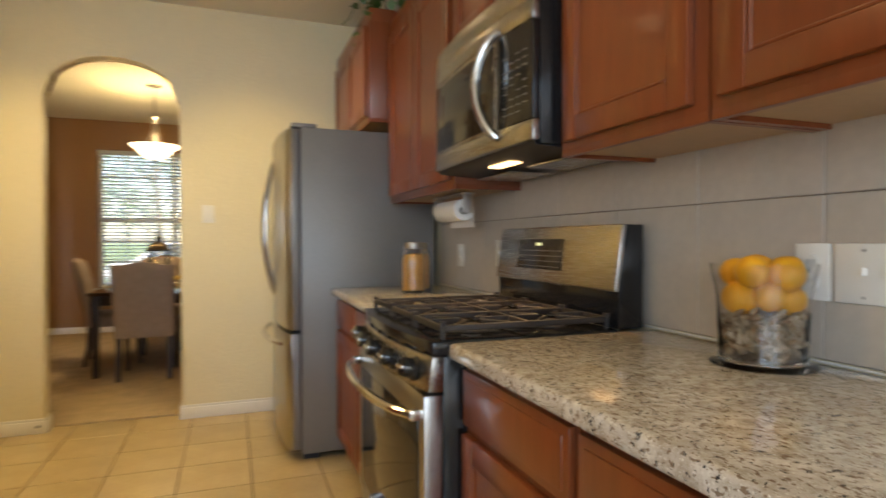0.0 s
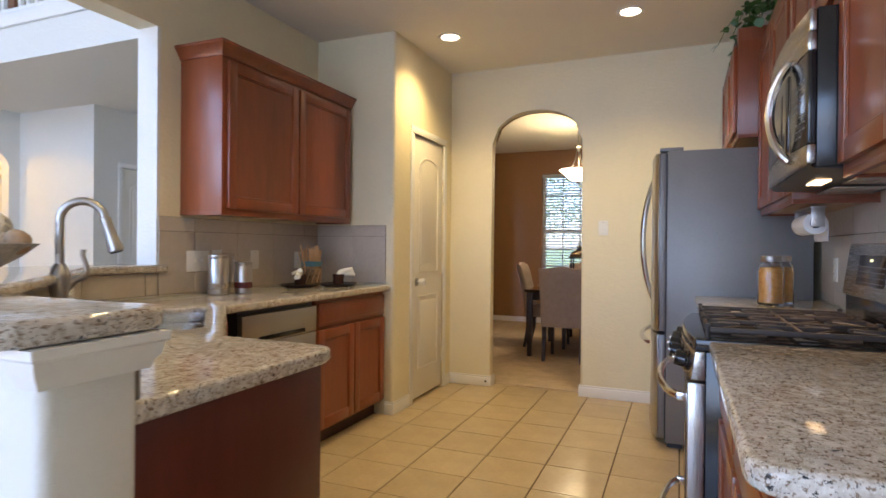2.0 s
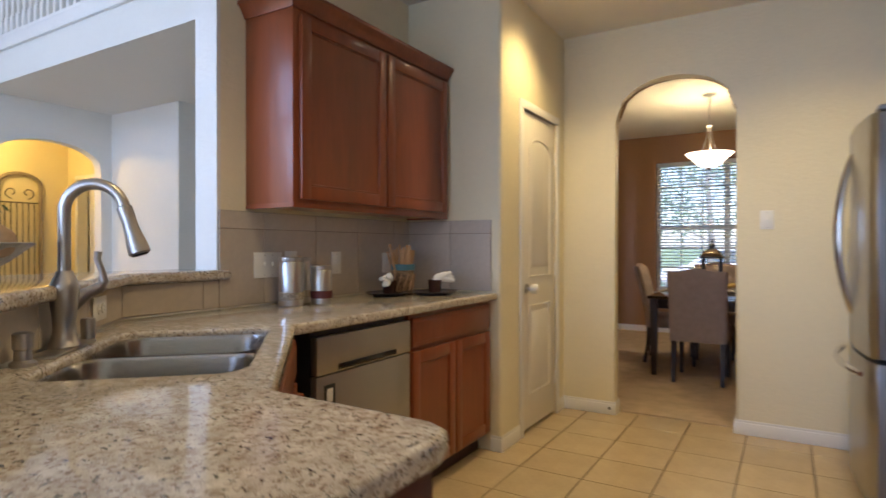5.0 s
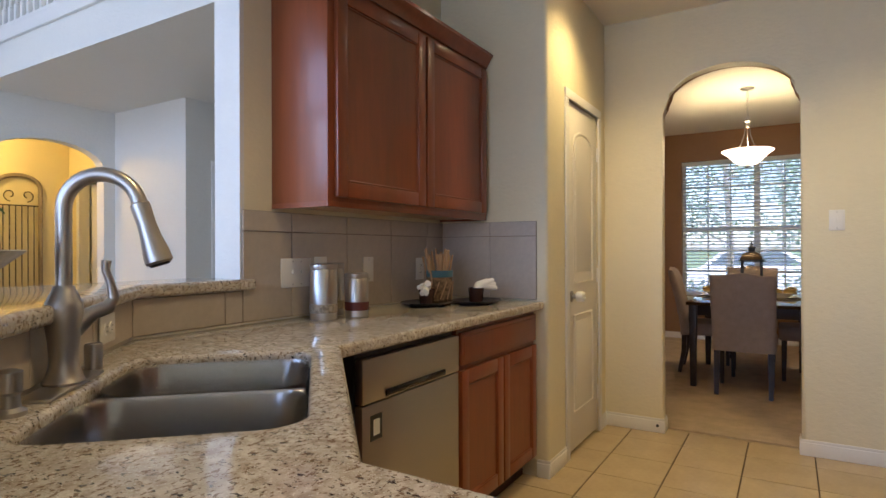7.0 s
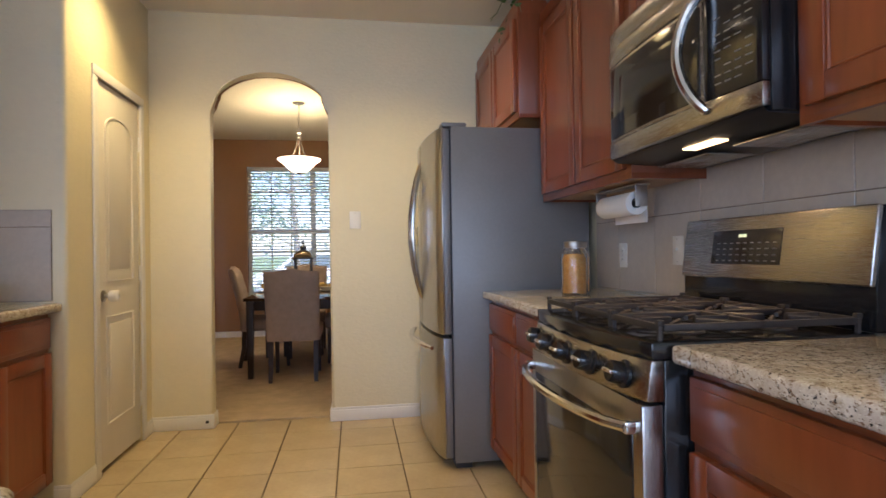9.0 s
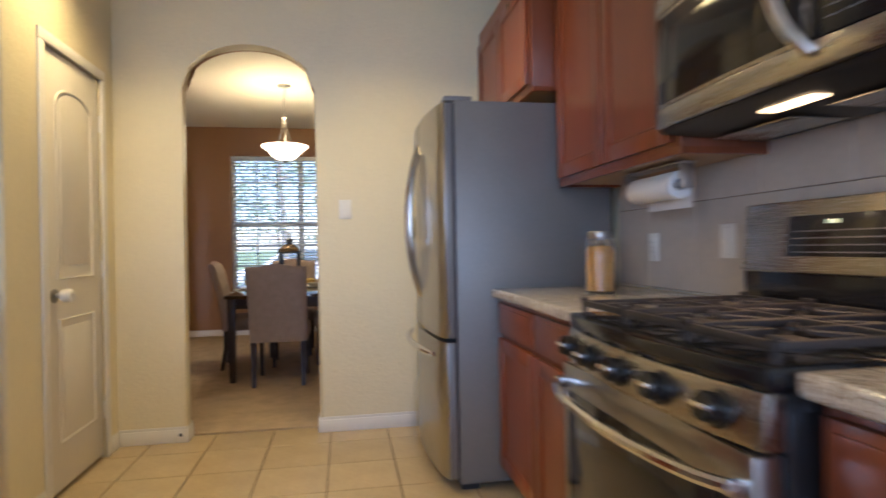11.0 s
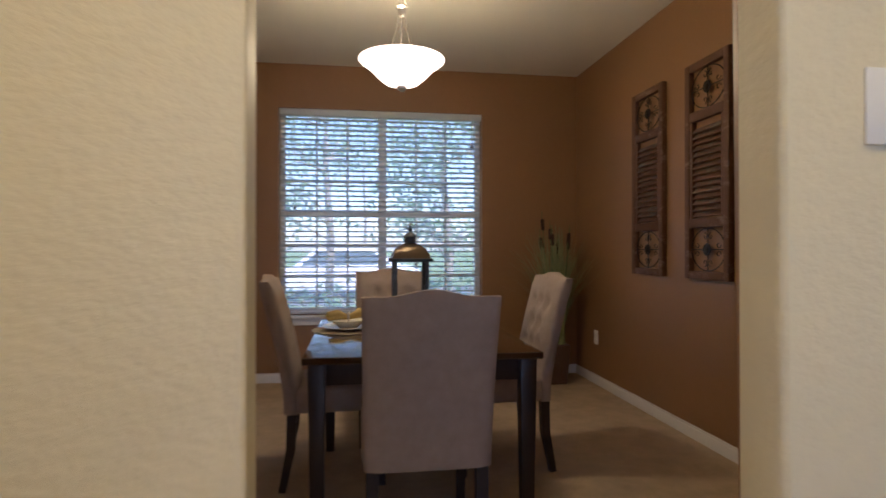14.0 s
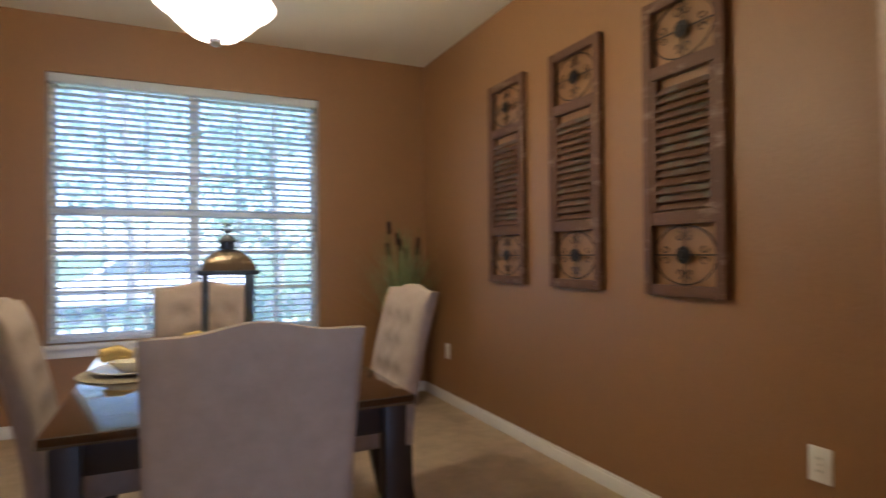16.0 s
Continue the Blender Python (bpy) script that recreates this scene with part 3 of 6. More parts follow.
dw_ob = thing("dishwasher", (XF, 2.362, 0), "stainless steel dishwasher with a pocket handle under the counter", "dishwasher")
m = facing("E", XF, 2.362, 0)
part("body", box(0.004, 0.606, 0.032, 0.55, 0.03, 0.868, m=m), M_BLACKP, dw_ob, "black tub sides")
part("door", box(0.006, 0.604, 0.0, 0.031, 0.10, 0.70, 0.004, m=m), M_DWSTEEL, dw_ob)
part("control_panel", box(0.006, 0.604, -0.002, 0.031, 0.705, 0.845, 0.004, m=m), M_DWSTEEL, dw_ob, "stainless control panel")
part("handle", box(0.12, 0.49, -0.010, -0.001, 0.712, 0.735, 0.004, m=m), M_BLACK, dw_ob, "dark pocket handle")
part("sticker", box(0.045, 0.105, -0.0008, 0.0, 0.585, 0.665, m=m), M_BLACKP, dw_ob, "small black label")
part("sticker_mark", box(0.06, 0.092, -0.0014, -0.0009, 0.60, 0.65, m=m), M_WHITEP, dw_ob, "white mark on the label")
part("toe_panel", box(0.006, 0.604, 0.06, 0.08, 0.004, 0.095, m=m), M_BLACKP, dw_ob, "black toe panel")

# corner sink base and peninsula carcass
sink_base = thing("base_cabinet", (0.42, 1.9, 0), "angled cherry sink base cabinet with two doors", "cabinet", "base cabinets")
part("body", prism([(0.715, 1.56), (0.117, 2.215), (0.115, 2.305), (-0.40, 2.305), (-0.40, 2.0), (0.56, 0.99), (0.715, 0.99)], 0.10, 0.66), M_CHERRY, sink_base)
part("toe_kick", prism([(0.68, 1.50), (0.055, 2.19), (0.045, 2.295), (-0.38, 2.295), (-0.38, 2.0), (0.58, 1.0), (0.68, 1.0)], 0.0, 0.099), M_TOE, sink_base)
du = Vector((0.715 - 0.117, 1.56 - 2.215, 0)).normalized()
mm = Matrix.Identity(4)
mm.col[0][:3], mm.col[1][:3], mm.col[2][:3] = -du, (-du).cross(Vector((0, 0, 1))) * -1, (0, 0, 1)
mm.col[3][:3] = (0.715 + 0.012, 1.56 + 0.014, 0)
for i in range(2):
    panel_door(sink_base, 0.42, 0.60, mm @ Matrix.Translation((0.02 + i * 0.432, -0.022, 0.118)))
part("apron", placed(drawer_slab(0.85, 0.13), mm @ Matrix.Translation((0.02, -0.022, 0.735))), M_CHERRY, sink_base)
pen = thing("base_cabinet", (0.95, 1.54, 0), "cherry peninsula end cabinet with a dark plain side panel", "cabinet", "base cabinets")
part("body", box(0.73, 1.143, 0.935, 1.478, 0.10, 0.872, 0.002), M_CHERRY, pen)
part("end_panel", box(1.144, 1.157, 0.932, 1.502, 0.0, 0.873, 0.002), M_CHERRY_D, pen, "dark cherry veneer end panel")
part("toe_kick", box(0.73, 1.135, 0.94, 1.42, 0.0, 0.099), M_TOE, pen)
panel_door(pen, 0.37, 0.73, facing("N", 1.13, 1.499, 0.118))

# worktops
edge = [(1.172, 0.932), (1.172, 1.502), (1.156, 1.546), (1.116, 1.566), (0.765, 1.574), (0.147, 2.235), (0.147, 3.806), (X_L + 0.001, 3.806), (X_L + 0.001, 1.985), (0.577, 0.932)]
SC, SA = Vector((0.213, 1.738)), math.atan2(0.72, -0.69)
sink_hole = []
for x, y in round_rect(-0.335, 0.335, -0.213, 0.213, 0.075, 6):
    sink_hole.append((SC.x + x * math.cos(SA) - y * math.sin(SA), SC.y + x * math.sin(SA) + y * math.cos(SA)))


def holed_slab(outer_pts, hole_pts, z0, z1, bevel):
    """A slab with a hole; the outer upper and lower edges are rounded."""
    bm = bmesh.new()
    loops = []
    for pts in (outer_pts, hole_pts):
        vs = [bm.verts.new((x, y, z1)) for x, y in pts]
        for i in range(len(vs)):
            bm.edges.new((vs[i], vs[(i + 1) % len(vs)]))
        loops.append(vs)
    bmesh.ops.triangle_fill(bm, use_beauty=True, use_dissolve=False, edges=bm.edges[:])
    bmesh.ops.recalc_face_normals(bm, faces=bm.faces)
    top = bm.faces[:]
    if top[0].normal.z < 0:
        bmesh.ops.reverse_faces(bm, faces=top)
    ext = bmesh.ops.extrude_face_region(bm, geom=top)
    moved = [v for v in ext["geom"] if isinstance(v, bmesh.types.BMVert)]
    for v in moved:
        v.co.z = z0
    bmesh.ops.recalc_face_normals(bm, faces=bm.faces)
    sel = [e for e in bm.edges if e.is_manifold and e.calc_face_angle(0) > 1.0 and abs(e.verts[0].co.z - e.verts[1].co.z) < 1e-4]
    bmesh.ops.bevel(bm, geom=sel, offset=bevel, segments=4, affect="EDGES", profile=0.5)
    return bm


top_l = thing("worktop", (0.2, 1.8, 0.875), "speckled cream granite worktop with rounded edge around the corner sink", "worktop", "granite worktops")
part("slab", holed_slab(edge, sink_hole, 0.874, 0.915, 0.012), M_GRANITE, top_l)
top_a = thing("worktop", (2.4, 1.6, 0.875), "speckled cream granite worktop with rounded edge before the range", "worktop", "granite worktops")
part("slab", prism([(2.735, 2.098), (2.108, 2.098)] + arc(2.158, 1.10, 0.05, 180, 270, 5) + [(2.735, 1.05)], 0.874, 0.915, 0.012, 4), M_GRANITE, top_a)
top_b = thing("worktop", (2.4, 3.3, 0.875), "speckled cream granite worktop between range and refrigerator", "worktop", "granite worktops")
part("slab", prism([(2.108, 2.875), (2.735, 2.875), (2.735, 3.872), (2.108, 3.872)], 0.874, 0.915, 0.012, 4), M_GRANITE, top_b)
bar_top = thing("bar_top", (0.2, 1.2, 1.04), "raised speckled granite bar top with rounded edge on the half wall", "worktop", "granite worktops")
bar_line = [(X_L + 0.035, 2.445), (X_L + 0.035, 2.01), (0.597, 0.988), (1.158, 0.988), (1.193, 0.973), (1.208, 0.938), (1.208, 0.735), (1.193, 0.70), (1.158, 0.685), (0.40, 0.685), (-0.72, 1.74), (-0.72, 2.397), (X_L - 0.002, 2.397), (X_L - 0.002, 2.445)]
part("slab", prism(bar_line, 1.041, 1.081, 0.013, 4), M_GRANITE, bar_top)
cap = thing("bar_moulding", (1.19, 0.85, 0.98), "white stepped moulding under the end of the bar top", "moulding")
part("moulding", crown([(1.15, 0.763), (1.192, 0.763), (1.192, 0.932), (1.183, 0.932)][::-1], 0.978, 0.030, 0.062), M_TRIM, cap)

# sink
sink = thing("sink", (SC.x, SC.y, 0.70), "brushed stainless undermount sink with two bowls", "sink")


def bowl(x0, x1, y0, y1, z0, z1, r):
    bm = bmesh.new()
    rings = []
    for inset, z in ((0.0, z1), (0.004, z1 - 0.01), (0.012, z0 + 0.03), (0.035, z0 + 0.004), (0.06, z0)):
        rings.append([bm.verts.new((SC.x + x * math.cos(SA) - y * math.sin(SA), SC.y + x * math.sin(SA) + y * math.cos(SA), z)) for x, y in round_rect(x0 + inset, x1 - inset, y0 + inset, y1 - inset, r, 5)])
    n = len(rings[0])
    for a, b in zip(rings, rings[1:]):
        for k in range(n):
            bm.faces.new((a[k], b[k], b[(k + 1) % n], a[(k + 1) % n]))
    bm.faces.new(rings[-1])
    bmesh.ops.solidify(bm, geom=bm.faces[:], thickness=0.0015)
    return bm


M_SINK = steel("sink_steel", (0.66, 0.64, 0.61), 0.25, (1, 1, 1))
part("bowl", bowl(-0.3315, -0.010, -0.2095, 0.2095, 0.70, 0.896, 0.068), M_SINK, sink)
part("bowl", bowl(0.010, 0.3315, -0.2095, 0.2095, 0.70, 0.896, 0.068), M_SINK, sink)
mrot = Matrix.Translation((SC.x, SC.y, 0)) @ Matrix.Rotation(SA, 4, "Z")
part("divider", box(-0.013, 0.013, -0.206, 0.206, 0.870, 0.893, 0.006, 3, m=mrot), M_SINK, sink)
for sx in (-0.17, 0.17):
    part("drain", lathe([(0, 0.7008), (0.03, 0.7008), (0.034, 0.704), (0.045, 0.7055), (0.046, 0.7025)], segs=20, m=mrot @ Matrix.Translation((sx, 0, 0))), M_CHROME, sink, "round strainer drain")

# faucet behind the sink, towards the bar
FX, FY = 0.007, 1.577
fd = Vector((0.74, 0.67, 0)).normalized()
faucet = thing("faucet", (FX, FY, 0.915), "brushed nickel gooseneck pull-down faucet behind the sink", "faucet")
part("deck_plate", box(-0.13, 0.13, -0.03, 0.03, 0.9152, 0.923, 0.003, m=Matrix.Translation((FX, FY, 0)) @ Matrix.Rotation(SA, 4, "Z")), M_NICKEL, faucet)
part("base", lathe([(0, 0.923), (0.037, 0.923), (0.038, 0.928), (0.033, 0.936), (0.027, 0.955), (0.0255, 0.975), (0.028, 1.005), (0.0325, 1.04), (0.0345, 1.065), (0.033, 1.082), (0.0285, 1.090), (0.0275, 1.094), (0.0215, 1.106), (0.0185, 1.116), (0.0, 1.116)], (FX, FY, 0), 28), M_NICKEL, faucet)
R, ZC = 0.070, 1.268
neck = [(FX, FY, 1.10), (FX, FY, 1.19), (FX, FY, ZC)]
for k in range(1, 17):
    a = math.pi - k * radians(168) / 16
    neck.append((FX + fd.x * (R + R * math.cos(a)), FY + fd.y * (R + R * math.cos(a)), ZC + R * math.sin(a)))
part("spout", tube(neck, 0.0148, 18), M_NICKEL, faucet)
tip = Vector(neck[-1])
down = (Vector(neck[-1]) - Vector(neck[-2])).normalized()
part("spray_head", tube([tip, tip + down * 0.003, tip + down * 0.010, tip + down * 0.045, tip + down * 0.075, tip + down * 0.105, tip + down * 0.125, tip + down * 0.130], [0.0155, 0.0185, 0.0190, 0.0180, 0.0205, 0.0255, 0.0270, 0.0235], 20), M_NICKEL, faucet)
part("spray_face", tube([tip + down * 0.1302, tip + down * 0.134], [0.021, 0.018], 18), M_BLACKP, faucet, "dark spray nozzle face")
sd = Vector((-du.x, -du.y, 0)) * 1.0
ld = (fd + sd * 0.7).normalized()
axis = Vector((FX, FY, 0))
lev = [axis + ld * d + Vector((0, 0, z)) for d, z in ((0.015, 1.03), (0.05, 1.058), (0.078, 1.068), (0.090, 1.085), (0.084, 1.115), (0.074, 1.145), (0.076, 1.165))]
part("lever", tube(lev, [0.022, 0.015, 0.015, 0.013, 0.0085, 0.0085, 0.010], 12), M_NICKEL, faucet)
soap = thing("soap_dispenser", (FX - sd.x * 0.20, FY - sd.y * 0.20, 0.915), "short brushed nickel soap dispenser beside the faucet", "soap dispenser")
part("body", lathe([(0, 0), (0.026, 0), (0.027, 0.008), (0.018, 0.014), (0.017, 0.035), (0.021, 0.04), (0.021, 0.072), (0.012, 0.076), (0, 0.076)], tuple(soap.location), 18), M_NICKEL, soap)
gap = thing("air_gap", (FX + sd.x * 0.145, FY + sd.y * 0.145, 0.923), "small cylindrical nickel air gap cap beside the faucet", "air gap")
part("cap", lathe([(0, 0), (0.018, 0), (0.019, 0.05), (0.016, 0.056), (0, 0.057)], tuple(gap.location), 18), M_NICKEL, gap)

# right run
base_unit("W", 2.135, 2.092, 0.49, 0.58, 1, 1, "reddish cherry base cabinet with drawer and door next to the range")
base_unit("W", 2.135, 1.598, 0.52, 0.58, 1, 1, "reddish cherry base cabinet with drawer and door at the counter's end")
base_unit("W", 2.135, 3.868, 0.988, 0.58, 2, 2, "reddish cherry base cabinet with two drawers beside the refrigerator")
wall_unit("W", 2.42, 2.118, 0.50, 0.32, 1.385, 2.31, 1, "reddish cherry wall cabinet with one door beside the microwave", [(2.441, 2.118), (2.441, 1.617)])
wall_unit("W", 2.42, 1.612, 0.55, 0.32, 1.385, 2.31, 1, "reddish cherry wall cabinet at the end of the row", [(2.441, 1.613), (2.441, 1.062), (2.73, 1.062)])
wall_unit("W", 2.42, 2.893, 0.768, 0.32, 1.885, 2.31, 2, "short cherry wall cabinet above the microwave", [(2.441, 2.893), (2.441, 2.122)])
wall_unit("W", 2.42, 3.866, 0.966, 0.32, 1.372, 2.31, 2, "tall cherry wall cabinet beside the refrigerator", [(2.441, 3.867), (2.441, 2.897)])
wall_unit("W", 2.30, 4.878, 1.0, 0.44, 1.82, 2.385, 2, "cherry wall cabinet above the refrigerator", [(2.321, 4.88), (2.321, 3.877), (2.73, 3.877)])

# refrigerator
fr = thing("refrigerator", (2.27, 4.22, 0), "stainless french-door refrigerator with dark grey sides and bottom freezer", "refrigerator")
FY0, FY1 = 3.882, 4.83
part("body", box(1.955, 2.70, FY0, FY1, 0.03, 1.766, 0.006), M_FRSIDE, fr, "dark grey painted cabinet")
part("grille", box(1.965, 2.05, FY0 + 0.02, FY1 - 0.02, 0.0, 0.03), M_BLACKP, fr)
mid = (FY0 + FY1) / 2


def bowed(y0, y1, z0, z1, bow=0.042, x_back=1.947, x_front=1.893):
    """A door with a gently curved front and rounded edges."""
    pts = [(x_back, y0), (x_back, y1)]
    for k in range(13):
        y = y1 - (y1 - y0) * k / 12
        s = (y - FY0) / (FY1 - FY0) * 2 - 1
        e = min(y - y0, y1 - y)
        pts.append((x_front - bow * (1 - s * s) + (0.012 * (1 - min(1, e / 0.012)) if e < 0.012 else 0), y))
    return prism(pts, z0, z1, 0.004, 2)


d1 = part("door", bowed(FY0, mid - 0.003, 0.692, 1.757, x_back=1.912), M_STEEL, fr)
d2 = part("door", bowed(mid + 0.003, FY1, 0.692, 1.757, x_back=1.912), M_STEEL, fr)
dr = part("freezer_drawer", bowed(FY0, FY1, 0.055, 0.674, x_back=1.912), M_STEEL, fr)
for y0, y1, z0, z1, d in ((FY0, mid - 0.003, 0.692, 1.757, d1), (mid + 0.003, FY1, 0.692, 1.757, d2), (FY0, FY1, 0.055, 0.674, dr)):
    part("door_liner", box(1.9125, 1.9465, y0 + 0.004, y1 - 0.004, z0 + 0.002, z1 - 0.002, 0.003), M_FRSIDE, d, "grey painted door edge")
part("gasket", box(1.947, 1.956, FY0 + 0.008, FY1 - 0.008, 0.05, 1.752), M_BLACKP, fr, "dark door gasket")
for yy, d, way in ((mid - 0.020, d1, -1), (mid + 0.020, d2, 1)):
    pts = []
    for k in range(21):
        q = 1 - (k / 10 - 1) ** 2
        pts.append((1.854 - 0.062 * q, yy + way * 0.034 * q, 1.245 + (k / 10 - 1) * 0.395))
    part("handle", tube(pts, [0.011] + [0.0145] * 19 + [0.011], 10), M_CHROME, d, "curved satin steel handle")
    for zz in (0.858, 1.632):
        part("handle_foot", box(1.846, 1.866, yy - 0.011, yy + 0.011, zz - 0.014, zz + 0.014, 0.004), M_CHROME, d)
part("latch_pin", tube([(1.800, mid - 0.052, 1.325), (1.800, mid + 0.052, 1.325)], 0.004, 8), M_CHROME, d1, "thin steel pin between the handles")
pts = [(1.852 - 0.06 * (1 - (k / 8 - 1) ** 2), FY0 + 0.06 + (FY1 - FY0 - 0.12) * k / 16, 0.617) for k in range(17)]
part("handle", tube(pts, [0.011] + [0.015] * 15 + [0.011], 10), M_CHROME, dr, "curved satin steel handle")
part("dispenser_frame", box(1.868, 1.90, 4.53, 4.75, 0.87, 1.29, 0.006), M_BLACKP, d2, "dark water dispenser frame")
M_DISP = material("dispenser_steel", (0.25, 0.30, 0.38), 0.3, metal=0.5, var=0.1)
part("dispenser_recess", box(1.8655, 1.869, 4.545, 4.735, 0.885, 1.16, 0.001), M_DISP, d2, "blue-grey dispenser recess")
part("dispenser_panel", box(1.8655, 1.869, 4.545, 4.735, 1.175, 1.275, 0.001), M_BLACK, d2, "glossy dispenser display")
for yy in (FY0 + 0.06, FY1 - 0.06):
    part("hinge_cap", box(1.91, 2.04, yy - 0.05, yy + 0.05, 1.7665, 1.789, 0.006), M_FRSIDE, fr)

# gas range
rg = thing("range", (2.4, 2.487, 0), "stainless and black gas range with cast iron grates and five knobs", "range")
RY0, RY1 = 2.108, 2.866
part("body", box(2.101, 2.70, RY0, RY1, 0.06, 0.8795, 0.003), M_BLACK, rg, "black enamel body")
part("foot_panel", box(2.09, 2.15, RY0 + 0.02, RY1 - 0.02, 0.0, 0.06), M_BLACKP, rg)


def bulge(y):
    """How far the range's front swells out between its two ends."""
    return 0.034 * (1 - ((y - RY0) / (RY1 - RY0) * 2 - 1) ** 2)


front = [(2.072 - bulge(RY0 + (RY1 - RY0) * k / 16), RY0 + (RY1 - RY0) * k / 16) for k in range(17)]
part("cooktop", prism(front[::-1] + [(2.62, RY0), (2.62, RY1)], 0.880, 0.918, 0.006, 2), M_BLACK, rg, "black enamel cooktop")
slope = prism(front[::-1] + [(2.10, RY0), (2.10, RY1)], 0.792, 0.8792, 0.003, 2)
for v in slope.verts:
    if v.co.x < 2.09:
        v.co.x -= (0.8792 - v.co.z) * 0.14
pan = part("control_panel", slope, M_STEELH, rg, "bowed stainless knob panel")
for i in range(5):
    ky = RY0 + 0.085 + i * (RY1 - RY0 - 0.17) / 4
    km = Matrix.Translation((2.067 - bulge(ky), ky, 0.836)) @ Matrix.Rotation(radians(-76), 4, "Y")
    k = part("knob", lathe([(0, 0.0), (0.032, 0.0), (0.032, 0.006), (0.026, 0.010), (0.0245, 0.036), (0.022, 0.040), (0, 0.040)], segs=22, m=km), M_BLACK, rg, "round black control knob")
    part("knob_grip", box(-0.005, 0.005, -0.023, 0.023, 0.038, 0.048, 0.003, m=km), M_CHROME, k, "steel grip bar")
od = part("oven_door", box(2.050, 2.100, RY0 + 0.004, RY1 - 0.004, 0.275, 0.785, 0.006), M_STEEL, rg, "stainless oven door frame")
part("window", box(2.0475, 2.051, RY0 + 0.045, RY1 - 0.045, 0.30, 0.715, 0.001), M_DGLASS, od, "dark oven window")
part("vent_trim", box(2.0485, 2.0515, RY0 + 0.02, RY1 - 0.02, 0.7855, 0.7895), M_BLACK, rg)
wd = part("warming_drawer", box(2.054, 2.100, RY0 + 0.004, RY1 - 0.004, 0.065, 0.265, 0.006), M_STEEL, rg, "stainless lower drawer")
for zz, own in ((0.735, od), (0.215, wd)):
    pts = [(2.026 - 0.062 * (1 - (k / 8 - 1) ** 2) ** 0.7, RY0 + 0.03 + (RY1 - RY0 - 0.06) * k / 16, zz) for k in range(17)]
    part("handle", tube(pts, 0.0125, 10), M_CHROME, own, "bowed steel bar handle")
    for yy in (RY0 + 0.03, RY1 - 0.03):
        part("handle_post", box(2.020, 2.054, yy - 0.012, yy + 0.012, zz - 0.014, zz + 0.014, 0.004), M_CHROME, own)
bg = upright([(2.618, 0.917), (2.70, 0.917), (2.70, 1.21), (2.645, 1.21), (2.618, 1.02)], 0, RY1 - RY0, 0.004, 2)
bg.transform(Matrix.Translation((0, RY0, 0)))
bgp = part("backguard", bg, M_BLACK, rg, "black backguard")
tilt = math.atan2(0.027, 0.19)
bm4 = Matrix.Translation((2.6165, 0, 1.02)) @ Matrix.Rotation(tilt, 4, "Y")
part("console", box(-0.012, 0.004, RY0 + 0.002, RY1 - 0.002, 0.0, 0.193, 0.005, 3, m=bm4), M_STEELH, bgp, "stainless control console")
part("display", box(-0.0135, -0.0115, 2.395, 2.70, 0.045, 0.150, 0.001, m=bm4), M_BLACK, bgp, "black glass display")
part("clock", box(-0.0142, -0.0136, 2.54, 2.575, 0.127, 0.137, m=bm4), M_GREEN, bgp, "green clock digits")
M_KEYS = material("pale_print", (0.14, 0.135, 0.13), 0.5)
for r in range(4):
    for c in range(9):
        part("key_label", box(-0.0141, -0.0136, 2.412 + c * 0.031, 2.427 + c * 0.031, 0.054 + r * 0.018, 0.0575 + r * 0.018, m=bm4), M_KEYS, bgp)
gx0, gx1 = 2.10, 2.60
for gi, (a, b) in enumerate(((RY0 + 0.02, 2.362), (2.366, 2.608), (2.612, RY1 - 0.02))):
    bm = bmesh.new()
    zt0, zt1 = 0.937, 0.953
    for x in (gx0, (gx0 + gx1) / 2 - 0.006, gx1 - 0.012):
        merge(bm, box(x, x + 0.012, a, b, zt0, zt1, 0.003))
    for y in (a, b - 0.012):
        merge(bm, box(gx0 + 0.013, gx1 - 0.013, y, y + 0.012, zt0 - 0.0006, zt1 - 0.0006, 0.003))
    for cxx in (gx0 + 0.128, gx1 - 0.128):
        cy = (a + b) / 2
        for k in range(4):
            an = radians(45 + 90 * k)
            p0 = Vector((cxx + 0.03 * math.cos(an), cy + 0.03 * math.sin(an), 0.947))
            p1 = Vector((cxx + 0.115 * math.cos(an), cy + 0.115 * math.sin(an), 0.945))
            merge(bm, tube([p0, p1], 0.006, 6))
        merge(bm, box(cxx - 0.122, cxx - 0.03, cy - 0.006, cy + 0.006, 0.938, 0.954, 0.002))
        merge(bm, box(cxx + 0.03, cxx + 0.122, cy - 0.006, cy + 0.006, 0.938, 0.954, 0.002))
    for x in (gx0 + 0.006, gx1 - 0.006):
        for y in (a + 0.006, b - 0.006):
            merge(bm, tube([(x, y, 0.9165), (x, y, 0.94)], 0.007, 6))
            merge(bm, box(x - 0.008, x + 0.008, y - 0.008, y + 0.008, 0.95, 0.962, 0.003))
    part("grate", bm, M_IRON, rg, "cast iron grate")
    for cxx in (gx0 + 0.128, gx1 - 0.128):
        part("burner", lathe([(0, 0.9365), (0.028, 0.9365), (0.034, 0.933), (0.036, 0.925), (0.048, 0.922), (0.05, 0.916)], (cxx, (a + b) / 2, 0), 20), M_IRON, rg)

# microwave over the range
mw = thing("microwave", (2.5, 2.51, 1.45), "stainless over-the-range microwave with curved handle and lit underside", "microwave")
MY0, MY1, MZ0, MZ1 = 2.124, 2.888, 1.432, 1.872
part("body", box(2.379, 2.735, MY0, MY1, MZ0 - 0.010, MZ1, 0.003), M_BLACK, mw, "glossy black case")


